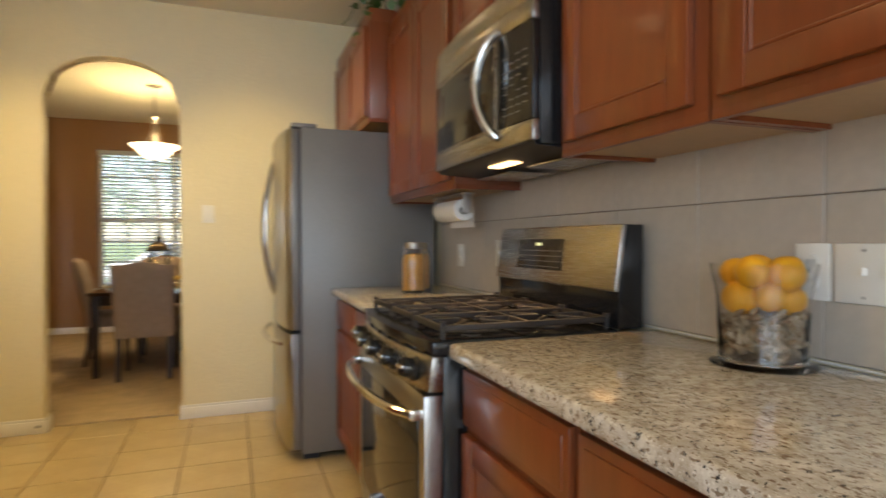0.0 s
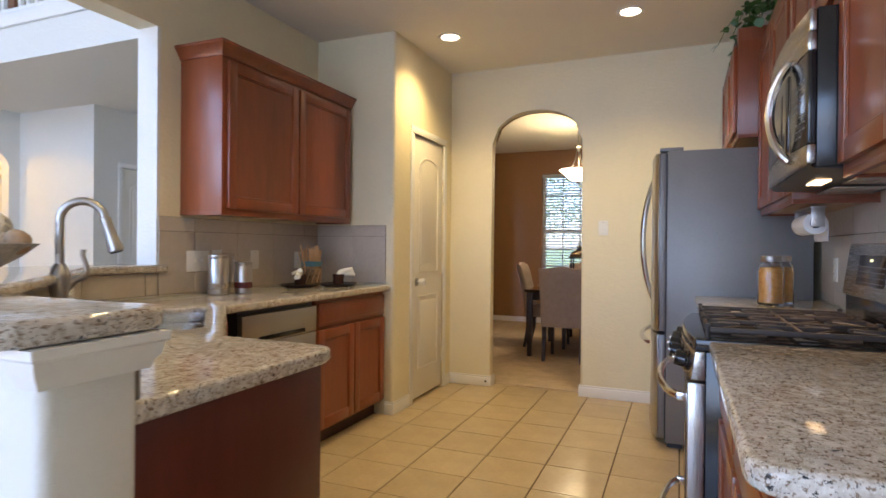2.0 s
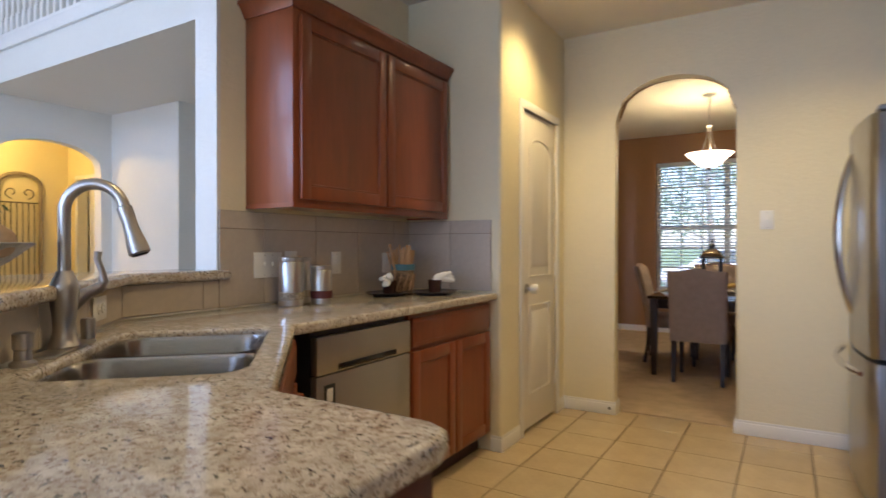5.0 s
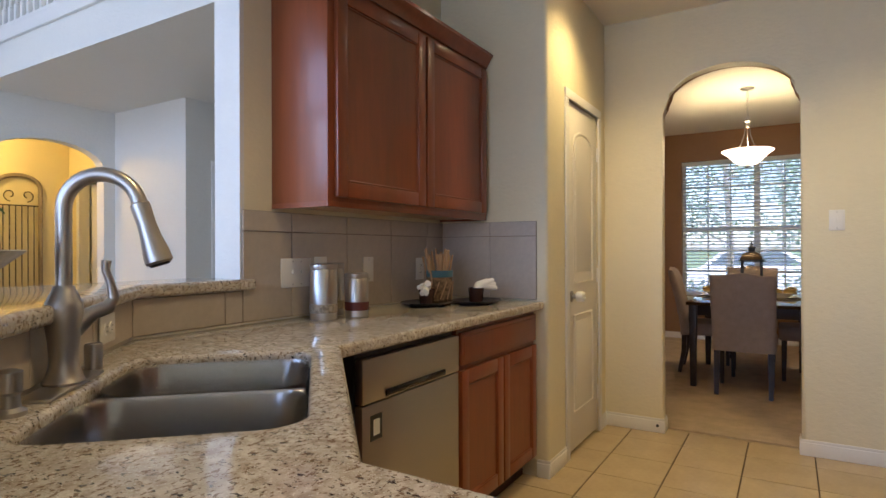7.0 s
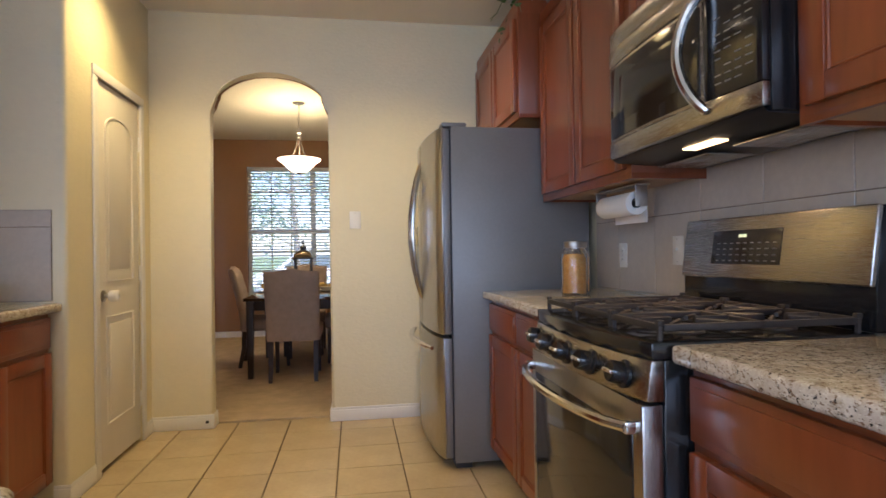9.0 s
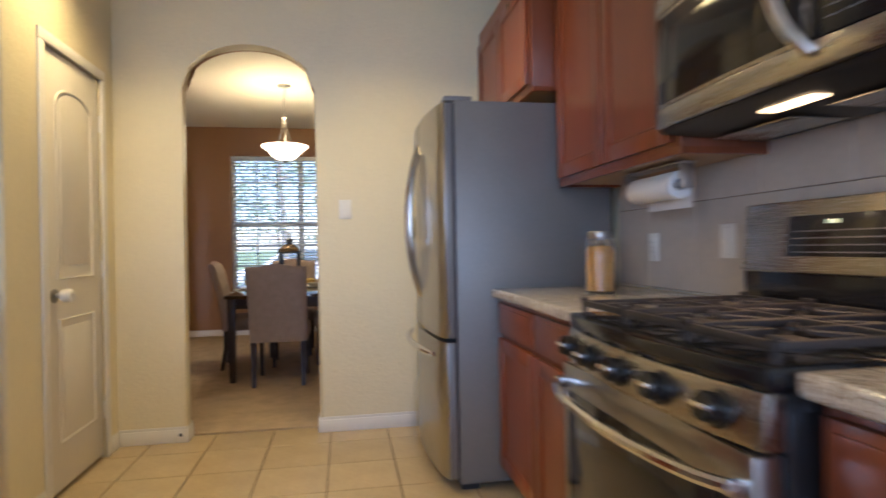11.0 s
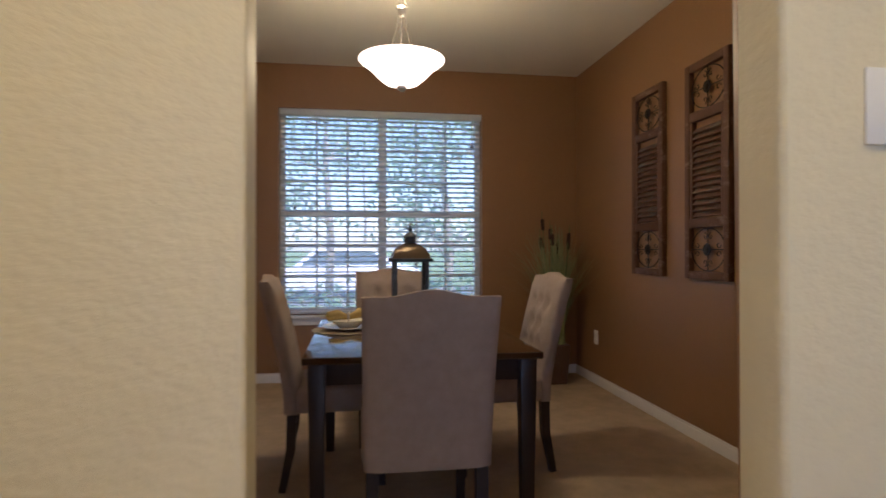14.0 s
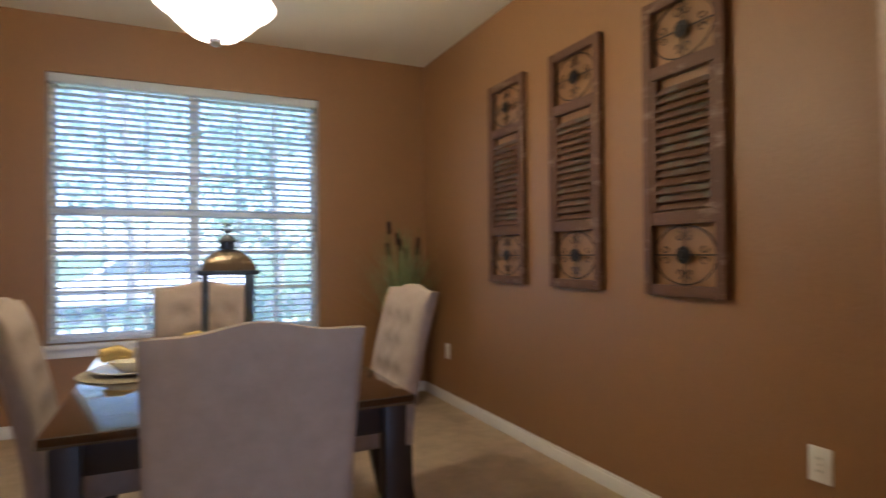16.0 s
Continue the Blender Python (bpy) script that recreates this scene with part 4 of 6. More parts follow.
def mw_front(y0, y1, z0, z1, out, bevel=0.004):
    """A piece of the gently bowed microwave front."""
    n = 10
    pts = [(2.378, y0), (2.378, y1)]
    for k in range(n + 1):
        y = y1 - (y1 - y0) * k / n
        q = (y - MY0) / (MY1 - MY0) * 2 - 1
        pts.append((2.358 - out - 0.020 * (1 - q * q), y))
    return prism(pts, z0, z1, bevel, 2)


YK = MY0 + 0.195
md = part("door", mw_front(YK, MY1 - 0.001, MZ0 + 0.056, MZ1 - 0.122, 0.0), M_STEELH, mw, "stainless door")
part("window", mw_front(YK + 0.012, MY1 - 0.022, MZ0 + 0.066, MZ1 - 0.134, 0.003, 0.001), M_DGLASS, md, "dark door window")
part("inner_window", mw_front(YK + 0.10, MY1 - 0.10, MZ0 + 0.115, MZ1 - 0.175, 0.0036, 0.0008), M_BLACK, md, "black mesh screen")
cp = part("control_panel", mw_front(MY0 + 0.001, YK - 0.002, MZ0 + 0.056, MZ1 - 0.122, 0.001), M_BLACK, mw, "black glass keypad")
for r in range(9):
    for c in range(4):
        if (r + c) % 5:
            part("key_label", mw_front(MY0 + 0.028 + c * 0.034, MY0 + 0.050 + c * 0.034, MZ0 + 0.085 + r * 0.020, MZ0 + 0.0885 + r * 0.020, 0.0014, 0.0), M_KEYS, cp)
part("lower_strip", mw_front(MY0 + 0.001, MY1 - 0.001, MZ0, MZ0 + 0.0545, 0.002), M_STEELH, mw, "stainless lower strip")
part("upper_strip", mw_front(MY0 + 0.001, MY1 - 0.001, MZ1 - 0.120, MZ1 - 0.066, 0.002), M_STEELH, mw, "stainless upper strip")
part("top_grille", mw_front(MY0 + 0.001, MY1 - 0.001, MZ1 - 0.064, MZ1, -0.002), M_STEELH, mw, "stainless vent strip")
pts = []
for k in range(17):
    q = 1 - (k / 8 - 1) ** 2
    pts.append((2.340 - 0.050 * q ** 0.8, YK - 0.012 + 0.045 * q, MZ0 + 0.030 + 0.310 * k / 16))
part("handle", tube(pts, [0.012] + [0.0145] * 15 + [0.012], 10), M_CHROME, md, "curved satin steel handle")
bm = upright([(2.362, MZ0 - 0.002), (2.376, MZ0 - 0.012), (2.70, MZ0 - 0.028), (2.70, MZ0 - 0.0105), (2.376, MZ0 - 0.0105)], 0, MY1 - MY0 - 0.02)
bm.transform(Matrix.Translation((0, MY0 + 0.01, 0)))
part("bottom_pan", bm, M_BLACKP, mw, "dark vented bottom pan")
part("lamp_lens", box(2.43, 2.475, 2.41, 2.56, MZ0 - 0.0225, MZ0 - 0.0165, 0.001), M_MWGLOW, mw, "lit cooktop lamp lens")
for y0 in (MY0 + 0.04, 2.56):
    part("filter", box(2.51, 2.67, y0, y0 + 0.28, MZ0 - 0.0315, MZ0 - 0.0265, 0.001), M_STEELH, mw, "metal mesh grease filter")


# pantry door
def moulded_panel(pts, m, y0=-0.004):
    """A raised rim and a raised field inside an upright outline."""
    n = len(pts)
    cx, cz = sum(p[0] for p in pts) / n, sum(p[1] for p in pts) / n
    bm = tube([(x, y0 + 0.003, z) for x, z in pts], 0.0075, 6, closed=True)
    w = max(p[0] for p in pts) - min(p[0] for p in pts)
    h = max(p[1] for p in pts) - min(p[1] for p in pts)
    fx, fz = (w - 0.075) / w, (h - 0.075) / h
    merge(bm, upright([(cx + (x - cx) * fx, cz + (z - cz) * fz) for x, z in pts], y0, 0.004, 0.003, 2))
    bm.transform(m)
    return bm


def interior_door(name, m, w, h, label, knob_left):
    ob = thing(name, tuple(m.translation), label, "door")
    slab = part("slab", box(0, w, 0.0, 0.035, 0.024, h, 0.002, m=m), M_DOORP, ob)
    s = 0.105
    low = [(s, 0.24), (w - s, 0.24), (w - s, 0.80), (s, 0.80)]
    high = [(s, 0.99), (w - s, 0.99), (w - s, 1.80)] + arch_curve(s, w - s, 1.80, 1.88, 12)[::-1][1:-1] + [(s, 1.80)]
    for pts in (low, high):
        part("panel", moulded_panel(pts, m), M_DOORP, slab)
    kx = 0.062 if knob_left else w - 0.062
    km = m @ Matrix.Translation((kx, 0, 0.915)) @ Matrix.Rotation(radians(90), 4, "X")
    kn = part("knob", lathe([(0, 0), (0.031, 0), (0.032, 0.006), (0.014, 0.012), (0.012, 0.03), (0.020, 0.036), (0.025, 0.05), (0.022, 0.064), (0.012, 0.07), (0, 0.071)], segs=22, m=km), M_NICKEL, ob, "satin nickel door knob")
    part("child_cover", lathe([(0.027, 0.034), (0.031, 0.045), (0.031, 0.072), (0.024, 0.08), (0.010, 0.081), (0.010, 0.078)], segs=22, m=km), M_WHITEP, kn, "white plastic knob cover")
    hx = w + 0.004 if knob_left else -0.004
    for hz in (0.26, 1.02, 1.80):
        part("hinge", tube([m @ Vector((hx, -0.004, hz - 0.045)), m @ Vector((hx, -0.004, hz + 0.045))], 0.006, 8), M_TRIM, ob, "white painted hinge")
    return ob


def casing(m, w, h, label="white door casing"):
    ob = thing("door_casing", tuple(m.translation), label, "trim")
    t = 0.058
    for nm, a in (("jamb", (-t, -0.004, -0.013, -0.001, 0, h + 0.004)), ("jamb", (w + 0.004, w + t, -0.013, -0.001, 0, h + 0.004)), ("head", (-t, w + t, -0.0135, -0.001, h + 0.0045, h + t))):
        part(nm, box(*a, 0.004, m=m), M_TRIM, ob)
    tagged(ob, kind="structure")
    return ob


md_ = facing("E", X_PAN - 0.004, D0, 0)
interior_door("door_pantry", md_, D1 - D0, DH, "narrow white two-panel pantry door with arched top panel, closed", True)
casing(facing("E", X_PAN, D0 - 0.004, 0), D1 - D0 + 0.008, DH)

# wall plates
def plate(way, x, y, z, label, kind, gang=1, m=None):
    m = m or facing(way, x, y, z)
    w = 0.0375 if gang == 1 else 0.024 * gang + 0.034
    ob = thing("wall_plate", (x, y, z), label, "switch" if kind == "switch" else "outlet")
    part("plate", box(-w, w, -0.006, -0.0005, -0.058, 0.058, 0.003, m=m), M_WHITEP, ob)
    for g in range(gang):
        u = (g - (gang - 1) / 2) * 0.046
        if kind == "switch":
            part("toggle", box(u - 0.004, u + 0.004, -0.016, -0.005, -0.003, 0.012, 0.002, m=m), M_WHITEP, ob)
        elif kind == "outlet":
            for dz in (-0.02, 0.02):
                part("socket", lathe([(0, 0.0), (0.015, 0.0), (0.0165, 0.0015), (0.0165, 0.004)][::-1], segs=16, m=m @ Matrix.Translation((u, -0.009, dz)) @ Matrix.Rotation(radians(-90), 4, "X")), M_WHITEP, ob)
                for dx in (-0.006, 0.006):
                    part("slot", box(u + dx - 0.001, u + dx + 0.001, -0.0095, -0.0088, dz - 0.004, dz + 0.006, m=m), M_BLACKP, ob)
        for dz in (-0.045, 0.045):
            part("screw", lathe([(0, 0.0), (0.003, 0.0), (0.003, 0.001)], segs=8, m=m @ Matrix.Translation((u, -0.0072, dz * (1 if kind != "outlet" else 0.02))) @ Matrix.Rotation(radians(90), 4, "X")), M_NICKEL, ob)
    return ob


TL, TR = X_L + 0.010, X_R - 0.010
plate("S", 1.466, Y_ARCH, 1.345, "white light switch plate on the cream wall by the arch", "switch")
plate("E", TL, 2.66, 1.095, "white double switch plate on the backsplash", "switch", 2)
plate("E", TL, 2.80, 1.10, "white outlet plate behind the canisters", "outlet")
plate("E", TL, 3.12, 1.095, "white blank plate on the backsplash", "blank")
plate("E", TL, 3.56, 1.085, "white outlet plate behind the utensil pot", "outlet")
am = Matrix.Identity(4)
am.col[0][:3], am.col[1][:3], am.col[3][:3] = (-0.708, 0.706, 0), (-0.706, -0.708, 0), (-0.293, 1.819, 0.982)
plate("", -0.293, 1.819, 0.982, "white outlet plate lying sideways on the tiles under the bar", "outlet", m=am @ Matrix.Rotation(radians(90), 4, "Y"))
plate("W", TR, 3.56, 1.09, "white outlet plate on the backsplash beside the refrigerator", "outlet")
plate("W", TR, 3.09, 1.11, "white switch plate on the backsplash beside the range", "switch")
plate("W", TR, 1.632, 1.10, "white outlet plate behind the fruit vase", "outlet")
plate("W", TR, 1.505, 1.10, "white double switch plate on the backsplash", "switch", 2)
plate("W", X_DIN, 8.655, 0.40, "white outlet low on the caramel wall", "outlet")
plate("W", X_DIN, 5.88, 0.45, "white outlet low on the caramel wall", "outlet")

# downlights
for cx, cy in CANS:
    ob = thing("downlight", (cx, cy, H), "round recessed ceiling downlight, lit", "ceiling light", "kitchen downlights")
    part("trim_ring", lathe([(0.062, -0.001), (0.064, -0.006), (0.085, -0.006), (0.09, -0.001)], (cx, cy, H), 28), M_TRIM, ob)
    part("lens", lathe([(0, -0.003), (0.063, -0.003)], (cx, cy, H), 28), M_CANGLOW, ob, "glowing lamp face")

# small things on the left worktop
def canister(x, y, r, h, band, label):
    ob = thing("canister", (x, y, 0.9152), label, "canister", "steel canisters")
    at = (x, y, 0.9152)
    part("body", lathe([(0, 0), (r - 0.003, 0), (r, 0.003), (r, h - 0.025), (r - 0.002, h - 0.022), (0, h - 0.022)], at, 32), M_CAN, ob)
    part("band", lathe([(r + 0.0005, 0.028), (r + 0.002, 0.03), (r + 0.002, 0.06), (r + 0.0005, 0.062)], at, 32), band, ob)
    part("lid", lathe([(0, h - 0.0215), (r, h - 0.0215), (r + 0.001, h - 0.018), (r + 0.001, h - 0.004), (r - 0.004, h), (0, h)], at, 32), M_CAN, ob, "flat steel lid")


M_TWEED = two_tone("tweed_band", (0.45, 0.40, 0.33), (0.25, 0.21, 0.17), 90, 0.45, 0.55, 0.9)
M_MAROON = material("maroon_band", (0.10, 0.02, 0.02), 0.6)
canister(-0.32, 2.665, 0.053, 0.218, M_TWEED, "tall round stainless canister with tweed band")
canister(-0.265, 2.80, 0.047, 0.178, M_MAROON, "shorter round stainless canister with maroon band")
canister(-0.395, 2.80, 0.048, 0.216, M_TWEED, "round stainless canister standing behind the others")
M_PLATE = material("dark_tray", (0.03, 0.02, 0.018), 0.25, var=0.3)
M_CUP = material("dark_cup", (0.05, 0.018, 0.012), 0.2, var=0.3)
M_CLOTH = material("white_cloth", (0.78, 0.77, 0.75), 0.9, var=0.05, bump=0.4, bscale=120)
for tx, ty, lab in ((-0.27, 3.33, "dark oval tray"), (-0.105, 3.53, "dark oval tray")):
    ob = thing("tray", (tx, ty, 0.9152), lab + " under a cup on the worktop", "tray", "dark trays")
    bm = lathe([(0, 0), (0.08, 0), (0.115, 0.012), (0.125, 0.02), (0.121, 0.021), (0.085, 0.006), (0, 0.005)], (0, 0, 0), 28, m=Matrix.Translation((tx, ty, 0.9152)) @ Matrix.Diagonal((0.95, 1.2, 1, 1)))
    part("dish", bm, M_PLATE, ob)
    cup = thing("cup", (tx, ty, 0.921), "small dark brown cup holding a folded napkin", "cup", "dark cups")
    part("wall", lathe([(0, 0), (0.030, 0), (0.034, 0.01), (0.040, 0.075), (0.037, 0.075), (0.031, 0.012), (0, 0.010)], (tx, ty, 0.921), 22), M_CUP, cup)
    nap = thing("napkin", (tx, ty, 0.96), "white folded cloth napkin stuffed into a cup", "napkin", "white napkins")
    bm = bmesh.new()
    random.seed(int(ty * 100))
    sgn = -1 if ty < 3.4 else 1
    for k in range(7):
        a = random.uniform(-0.5, 0.5)
        d = Vector((0.35, sgn * 0.9 + a * 0.3, 0)).normalized()
        p0 = Vector((tx, ty, 0.955)) - d * 0.018
        p1 = Vector((tx, ty, 1.005)) + d * random.uniform(0.01, 0.03)
        p2 = p1 + d * random.uniform(0.06, 0.10) + Vector((random.uniform(-0.02, 0.02), 0, random.uniform(-0.03, 0.035)))
        merge(bm, tube([p0, p1, p2], [0.012, random.uniform(0.018, 0.026), random.uniform(0.009, 0.016)], 7))
    part("cloth", bm, M_CLOTH, nap, smooth=60)
pot = thing("utensil_pot", (-0.30, 3.50, 0.9152), "twine-wrapped glass pot with a blue rim holding wooden sticks", "pot")
at = (-0.30, 3.50, 0.9152)
M_TWINE = two_tone("twine", (0.35, 0.22, 0.11), (0.15, 0.09, 0.05), 40, 0.45, 0.55, 0.9, 0.8, 120)
M_TEAL = material("teal_glaze", (0.06, 0.16, 0.19), 0.35)
M_STICK = material("pale_stick_wood", (0.55, 0.33, 0.16), 0.7, var=0.2, stretch=(1, 1, 0.1))
part("wall", lathe([(0, 0), (0.055, 0), (0.06, 0.01), (0.066, 0.13), (0.062, 0.13), (0.056, 0.012), (0, 0.01)], at, 26), M_TWINE, pot)
part("rim", lathe([(0.0655, 0.1305), (0.069, 0.135), (0.070, 0.165), (0.066, 0.165), (0.063, 0.1305)], at, 26), M_TEAL, pot, "blue glazed rim")
random.seed(4)
for k in range(34):
    a, r = random.uniform(0, 2 * math.pi), random.uniform(0, 0.045)
    p = Vector((at[0] + r * math.cos(a), at[1] + r * math.sin(a), at[2] + 0.02))
    q = p + Vector((math.cos(a) * (0.02 + r * 0.7), math.sin(a) * (0.02 + r * 0.7), random.uniform(0.21, 0.26)))
    part("stick", tube([p, q], [0.004, 0.0055], 6), M_STICK, pot)
for k in range(5):
    a = radians(-120 + 32 * k)
    c = Vector((at[0] + 0.066 * math.cos(a), at[1] + 0.066 * math.sin(a), at[2]))
    part("twine_cross", tube([c + Vector((0, 0, 0.02)), Vector((at[0] + 0.07 * math.cos(a + 0.5), at[1] + 0.07 * math.sin(a + 0.5), at[2] + 0.11))], 0.003, 5), M_STICK, pot)

# decorative bowl on the bar
BX, BY = -0.105, 1.31
bw = thing("bowl", (BX, BY, 1.0815), "wide shallow mottled silver bowl standing on the bar", "bowl")
M_SILVER = two_tone("mottled_silver", (0.56, 0.54, 0.51), (0.33, 0.32, 0.31), 14, 0.42, 0.62, 0.4, 0.15, 60, metal=0.5)
part("shell", lathe([(0, 0), (0.078, 0), (0.080, 0.006), (0.125, 0.026), (0.18, 0.060), (0.228, 0.100), (0.233, 0.104), (0.228, 0.106), (0.175, 0.068), (0.11, 0.033), (0, 0.018)], (BX, BY, 1.0815), 40), M_SILVER, bw)
M_RATTAN = material("whitewashed_rattan", (0.66, 0.60, 0.52), 0.8, var=0.2, scale=20)
M_BALL = material("dried_ball", (0.42, 0.30, 0.20), 0.9, var=0.3, scale=20, bump=0.8, bscale=90)
random.seed(11)
for i, (dx, dy, dz, r, kind) in enumerate(((0.0, -0.03, 0.115, 0.060, 0), (-0.10, 0.03, 0.105, 0.055, 0), (0.10, 0.05, 0.105, 0.052, 0), (0.0, 0.11, 0.105, 0.05, 0), (-0.11, -0.08, 0.11, 0.05, 1), (0.11, -0.07, 0.11, 0.05, 0), (0.0, 0.03, 0.185, 0.058, 0), (0.155, 0.10, 0.12, 0.036, 1), (0.05, 0.09, 0.165, 0.044, 0), (-0.05, -0.12, 0.115, 0.046, 0))):
    r *= 1.15
    c = Vector((BX + dx, BY + dy, 1.0815 + dz - 0.012))
    ob = thing("decor_ball", tuple(c), "woven whitewashed rattan ball in the silver bowl" if kind == 0 else "rough dried brown ball in the silver bowl", "ball", "balls in the bowl")
    if kind == 0:
        bm = lathe([(r * 0.9 * math.sin(math.pi * k / 10), -r * 0.9 * math.cos(math.pi * k / 10)) for k in range(11)], tuple(c), 14)
        part("core", bm, M_CLOTH, ob)
        bm = bmesh.new()
        for k in range(16):
            ax = Vector((random.gauss(0, 1), random.gauss(0, 1), random.gauss(0, 1))).normalized()
            u = ax.orthogonal().normalized()
            v = ax.cross(u)
            merge(bm, tube([c + (u * math.cos(a) + v * math.sin(a)) * r * random.uniform(0.93, 1.0) for a in [2 * math.pi * q / 14 for q in range(14)]], 0.0055, 5, closed=True))
        part("weave", bm, M_RATTAN, ob)
    else:
        bm = bmesh.new()
        bmesh.ops.create_icosphere(bm, subdivisions=3, radius=r)
        for v in bm.verts:
            v.co *= 1 + 0.12 * noise.noise(v.co * 40)
        bm.transform(Matrix.Translation(c))
        part("ball", bm, M_BALL, ob)

# jars, towel, vase on the right
def jar(x, y, label):
    ob = thing("jar", (x, y, 0.9152), label, "jar", "mason jars")
    at = (x, y, 0.9152)

    def sized(profile):
        return [(r * 1.25, z * 1.5) for r, z in profile]

    part("glass", lathe(sized([(0, 0.002), (0.042, 0.0), (0.047, 0.006), (0.047, 0.115), (0.040, 0.132), (0.034, 0.138), (0.034, 0.150), (0.031, 0.150), (0.031, 0.137), (0.037, 0.13), (0.0435, 0.112), (0.0435, 0.008), (0, 0.006)]), at, 28), M_GLASS, ob)
    part("filling", lathe(sized([(0, 0.0075), (0.0425, 0.0085), (0.0425, 0.108), (0.036, 0.122), (0, 0.124)]), at, 24), M_GRAIN, ob, "orange dry pasta filling")
    part("lid", lathe(sized([(0.0355, 0.142), (0.0365, 0.144), (0.0365, 0.158), (0.0345, 0.161), (0.030, 0.161), (0, 0.160), (0, 0.152), (0.0355, 0.152)]), at, 28), M_NICKEL, ob, "ridged metal screw lid")


jar(2.44, 3.45, "mason jar full of orange dry pasta with metal lid")
jar(2.50, 3.56, "mason jar of orange dry pasta standing behind another")
tw = thing("paper_towel_holder", (2.56, 3.16, 1.36), "steel under-cabinet holder with a roll of white paper towel", "paper towel")
part("bracket", box(2.53, 2.59, 3.04, 3.43, 1.366, 1.3715, 0.001), M_NICKEL, tw)
for yy in (3.055, 3.415):
    part("arm", box(2.535, 2.585, yy - 0.002, yy + 0.002, 1.285, 1.366, 0.001), M_NICKEL, tw)
rm = Matrix.Translation((2.56, 3.095, 1.30)) @ Matrix.Rotation(radians(-90), 4, "X")
part("roll", lathe([(0.021, 0), (0.046, 0), (0.047, 0.004), (0.047, 0.276), (0.046, 0.28), (0.021, 0.28)], segs=30, m=rm, close=True), M_PAPER, tw)
part("rod", tube([(2.56, 3.05, 1.30), (2.56, 3.42, 1.30)], 0.010, 10), M_NICKEL, tw)
part("loose_sheet", box(2.6045, 2.607, 3.097, 3.373, 1.225, 1.30), M_PAPER, tw)
VX, VY = 2.612, 1.648
vs = thing("vase", (VX, VY, 0.9152), "flared clear glass vase on the worktop filled with oranges and nuts", "vase")
at = (VX, VY, 0.9152)
part("glass", lathe([(0, 0.0), (0.094, 0.0), (0.098, 0.003), (0.094, 0.006), (0.082, 0.009), (0.080, 0.02), (0.085, 0.14), (0.098, 0.203), (0.0955, 0.203), (0.0825, 0.14), (0.0775, 0.02), (0.074, 0.013), (0, 0.012)], at, 40), M_GLASS, vs)
random.seed(21)
bm = bmesh.new()
for k in range(320):
    a, r, z = random.uniform(0, 6.283), 0.074 * math.sqrt(random.uniform(0.35, 1)), random.uniform(0.020, 0.112)
    t = bmesh.new()
    bmesh.ops.create_icosphere(t, subdivisions=1, radius=0.008)
    t.transform(Matrix.Translation((VX + r * math.cos(a), VY + r * math.sin(a), at[2] + z)) @ Euler((a, r * 90, z * 50)).to_matrix().to_4x4() @ Matrix.Diagonal((1.6, 0.9, 0.8, 1)))
    merge(bm, t)
nuts = tagged(part("mixed_nuts", bm, M_NUTS), "mixed brown nuts filling the lower half of the vase", "nuts", kind="stuff")
for k, (a, r, z) in enumerate(((0.3, 0.046, 0.136), (1.6, 0.046, 0.138), (2.9, 0.046, 0.134), (4.1, 0.046, 0.139), (5.2, 0.046, 0.132), (0.9, 0.052, 0.186), (2.2, 0.050, 0.184), (3.5, 0.052, 0.188), (4.7, 0.052, 0.184), (5.9, 0.052, 0.189))):
    rr = 0.0325 + 0.003 * ((k * 7) % 3 - 1)
    c = (VX + r * math.cos(a), VY + r * math.sin(a), at[2] + z)
    ob = thing("orange", c, "bright ripe orange piled in the glass vase", "orange", "oranges in the vase")
    part("fruit", lathe([(rr * math.sin(math.pi * j / 12) * (1 + 0.02 * math.sin(j)), -rr * 0.94 * math.cos(math.pi * j / 12)) for j in range(13)], (0, 0, 0), 20, m=Matrix.Translation(c) @ Euler((k * 1.3, k * 0.7, 0)).to_matrix().to_4x4()), M_ORANGE, ob)

# ivy on the cabinet over the refrigerator
def leaf_mesh(length, width, name, mat):
    bm = bmesh.new()
    pts = [(0, 0), (0.22, 0.42), (0.5, 0.5), (0.8, 0.28), (1, 0)]
    spine = [bm.verts.new((length * u, 0, -length * 0.12 * u * u)) for u, _ in pts]
    for s in (-1, 1):
        side = [bm.verts.new((length * u, s * width * w, length * (0.10 * w - 0.12 * u * u))) for u, w in pts[1:-1]]
        bm.faces.new((spine[0], spine[1], side[0]))
        for i in range(2):
            bm.faces.new((spine[i + 1], spine[i + 2], side[i + 1], side[i]))
        bm.faces.new((spine[3], spine[4], side[2]))
    bmesh.ops.recalc_face_normals(bm, faces=bm.faces)
    me = bpy.data.meshes.new(name)
    bm.to_mesh(me)
    bm.free()
    me.materials.append(mat)
    me.shade_smooth()
    return me


def leaf_cloud(spots, length, width):
    """Many leaves in one mesh, each turned its own way."""
    src = leaf_mesh(length, width, "leaf_source", M_LEAF)
    co = np.array([v.co[:] for v in src.vertices])
    polys = [list(p.vertices) for p in src.polygons]
    bpy.data.meshes.remove(src)
    verts, faces = [], []
    for n, p in enumerate(spots):
        turn = np.array(Euler((random.uniform(-0.9, 0.9), random.uniform(-0.2, 1.2), random.uniform(0, 6.28))).to_matrix()) * random.uniform(0.7, 1.25)
        verts.append(co @ turn.T + np.array(p))
        faces += [[k + n * len(co) for k in f] for f in polys]
    return np.concatenate(verts), faces


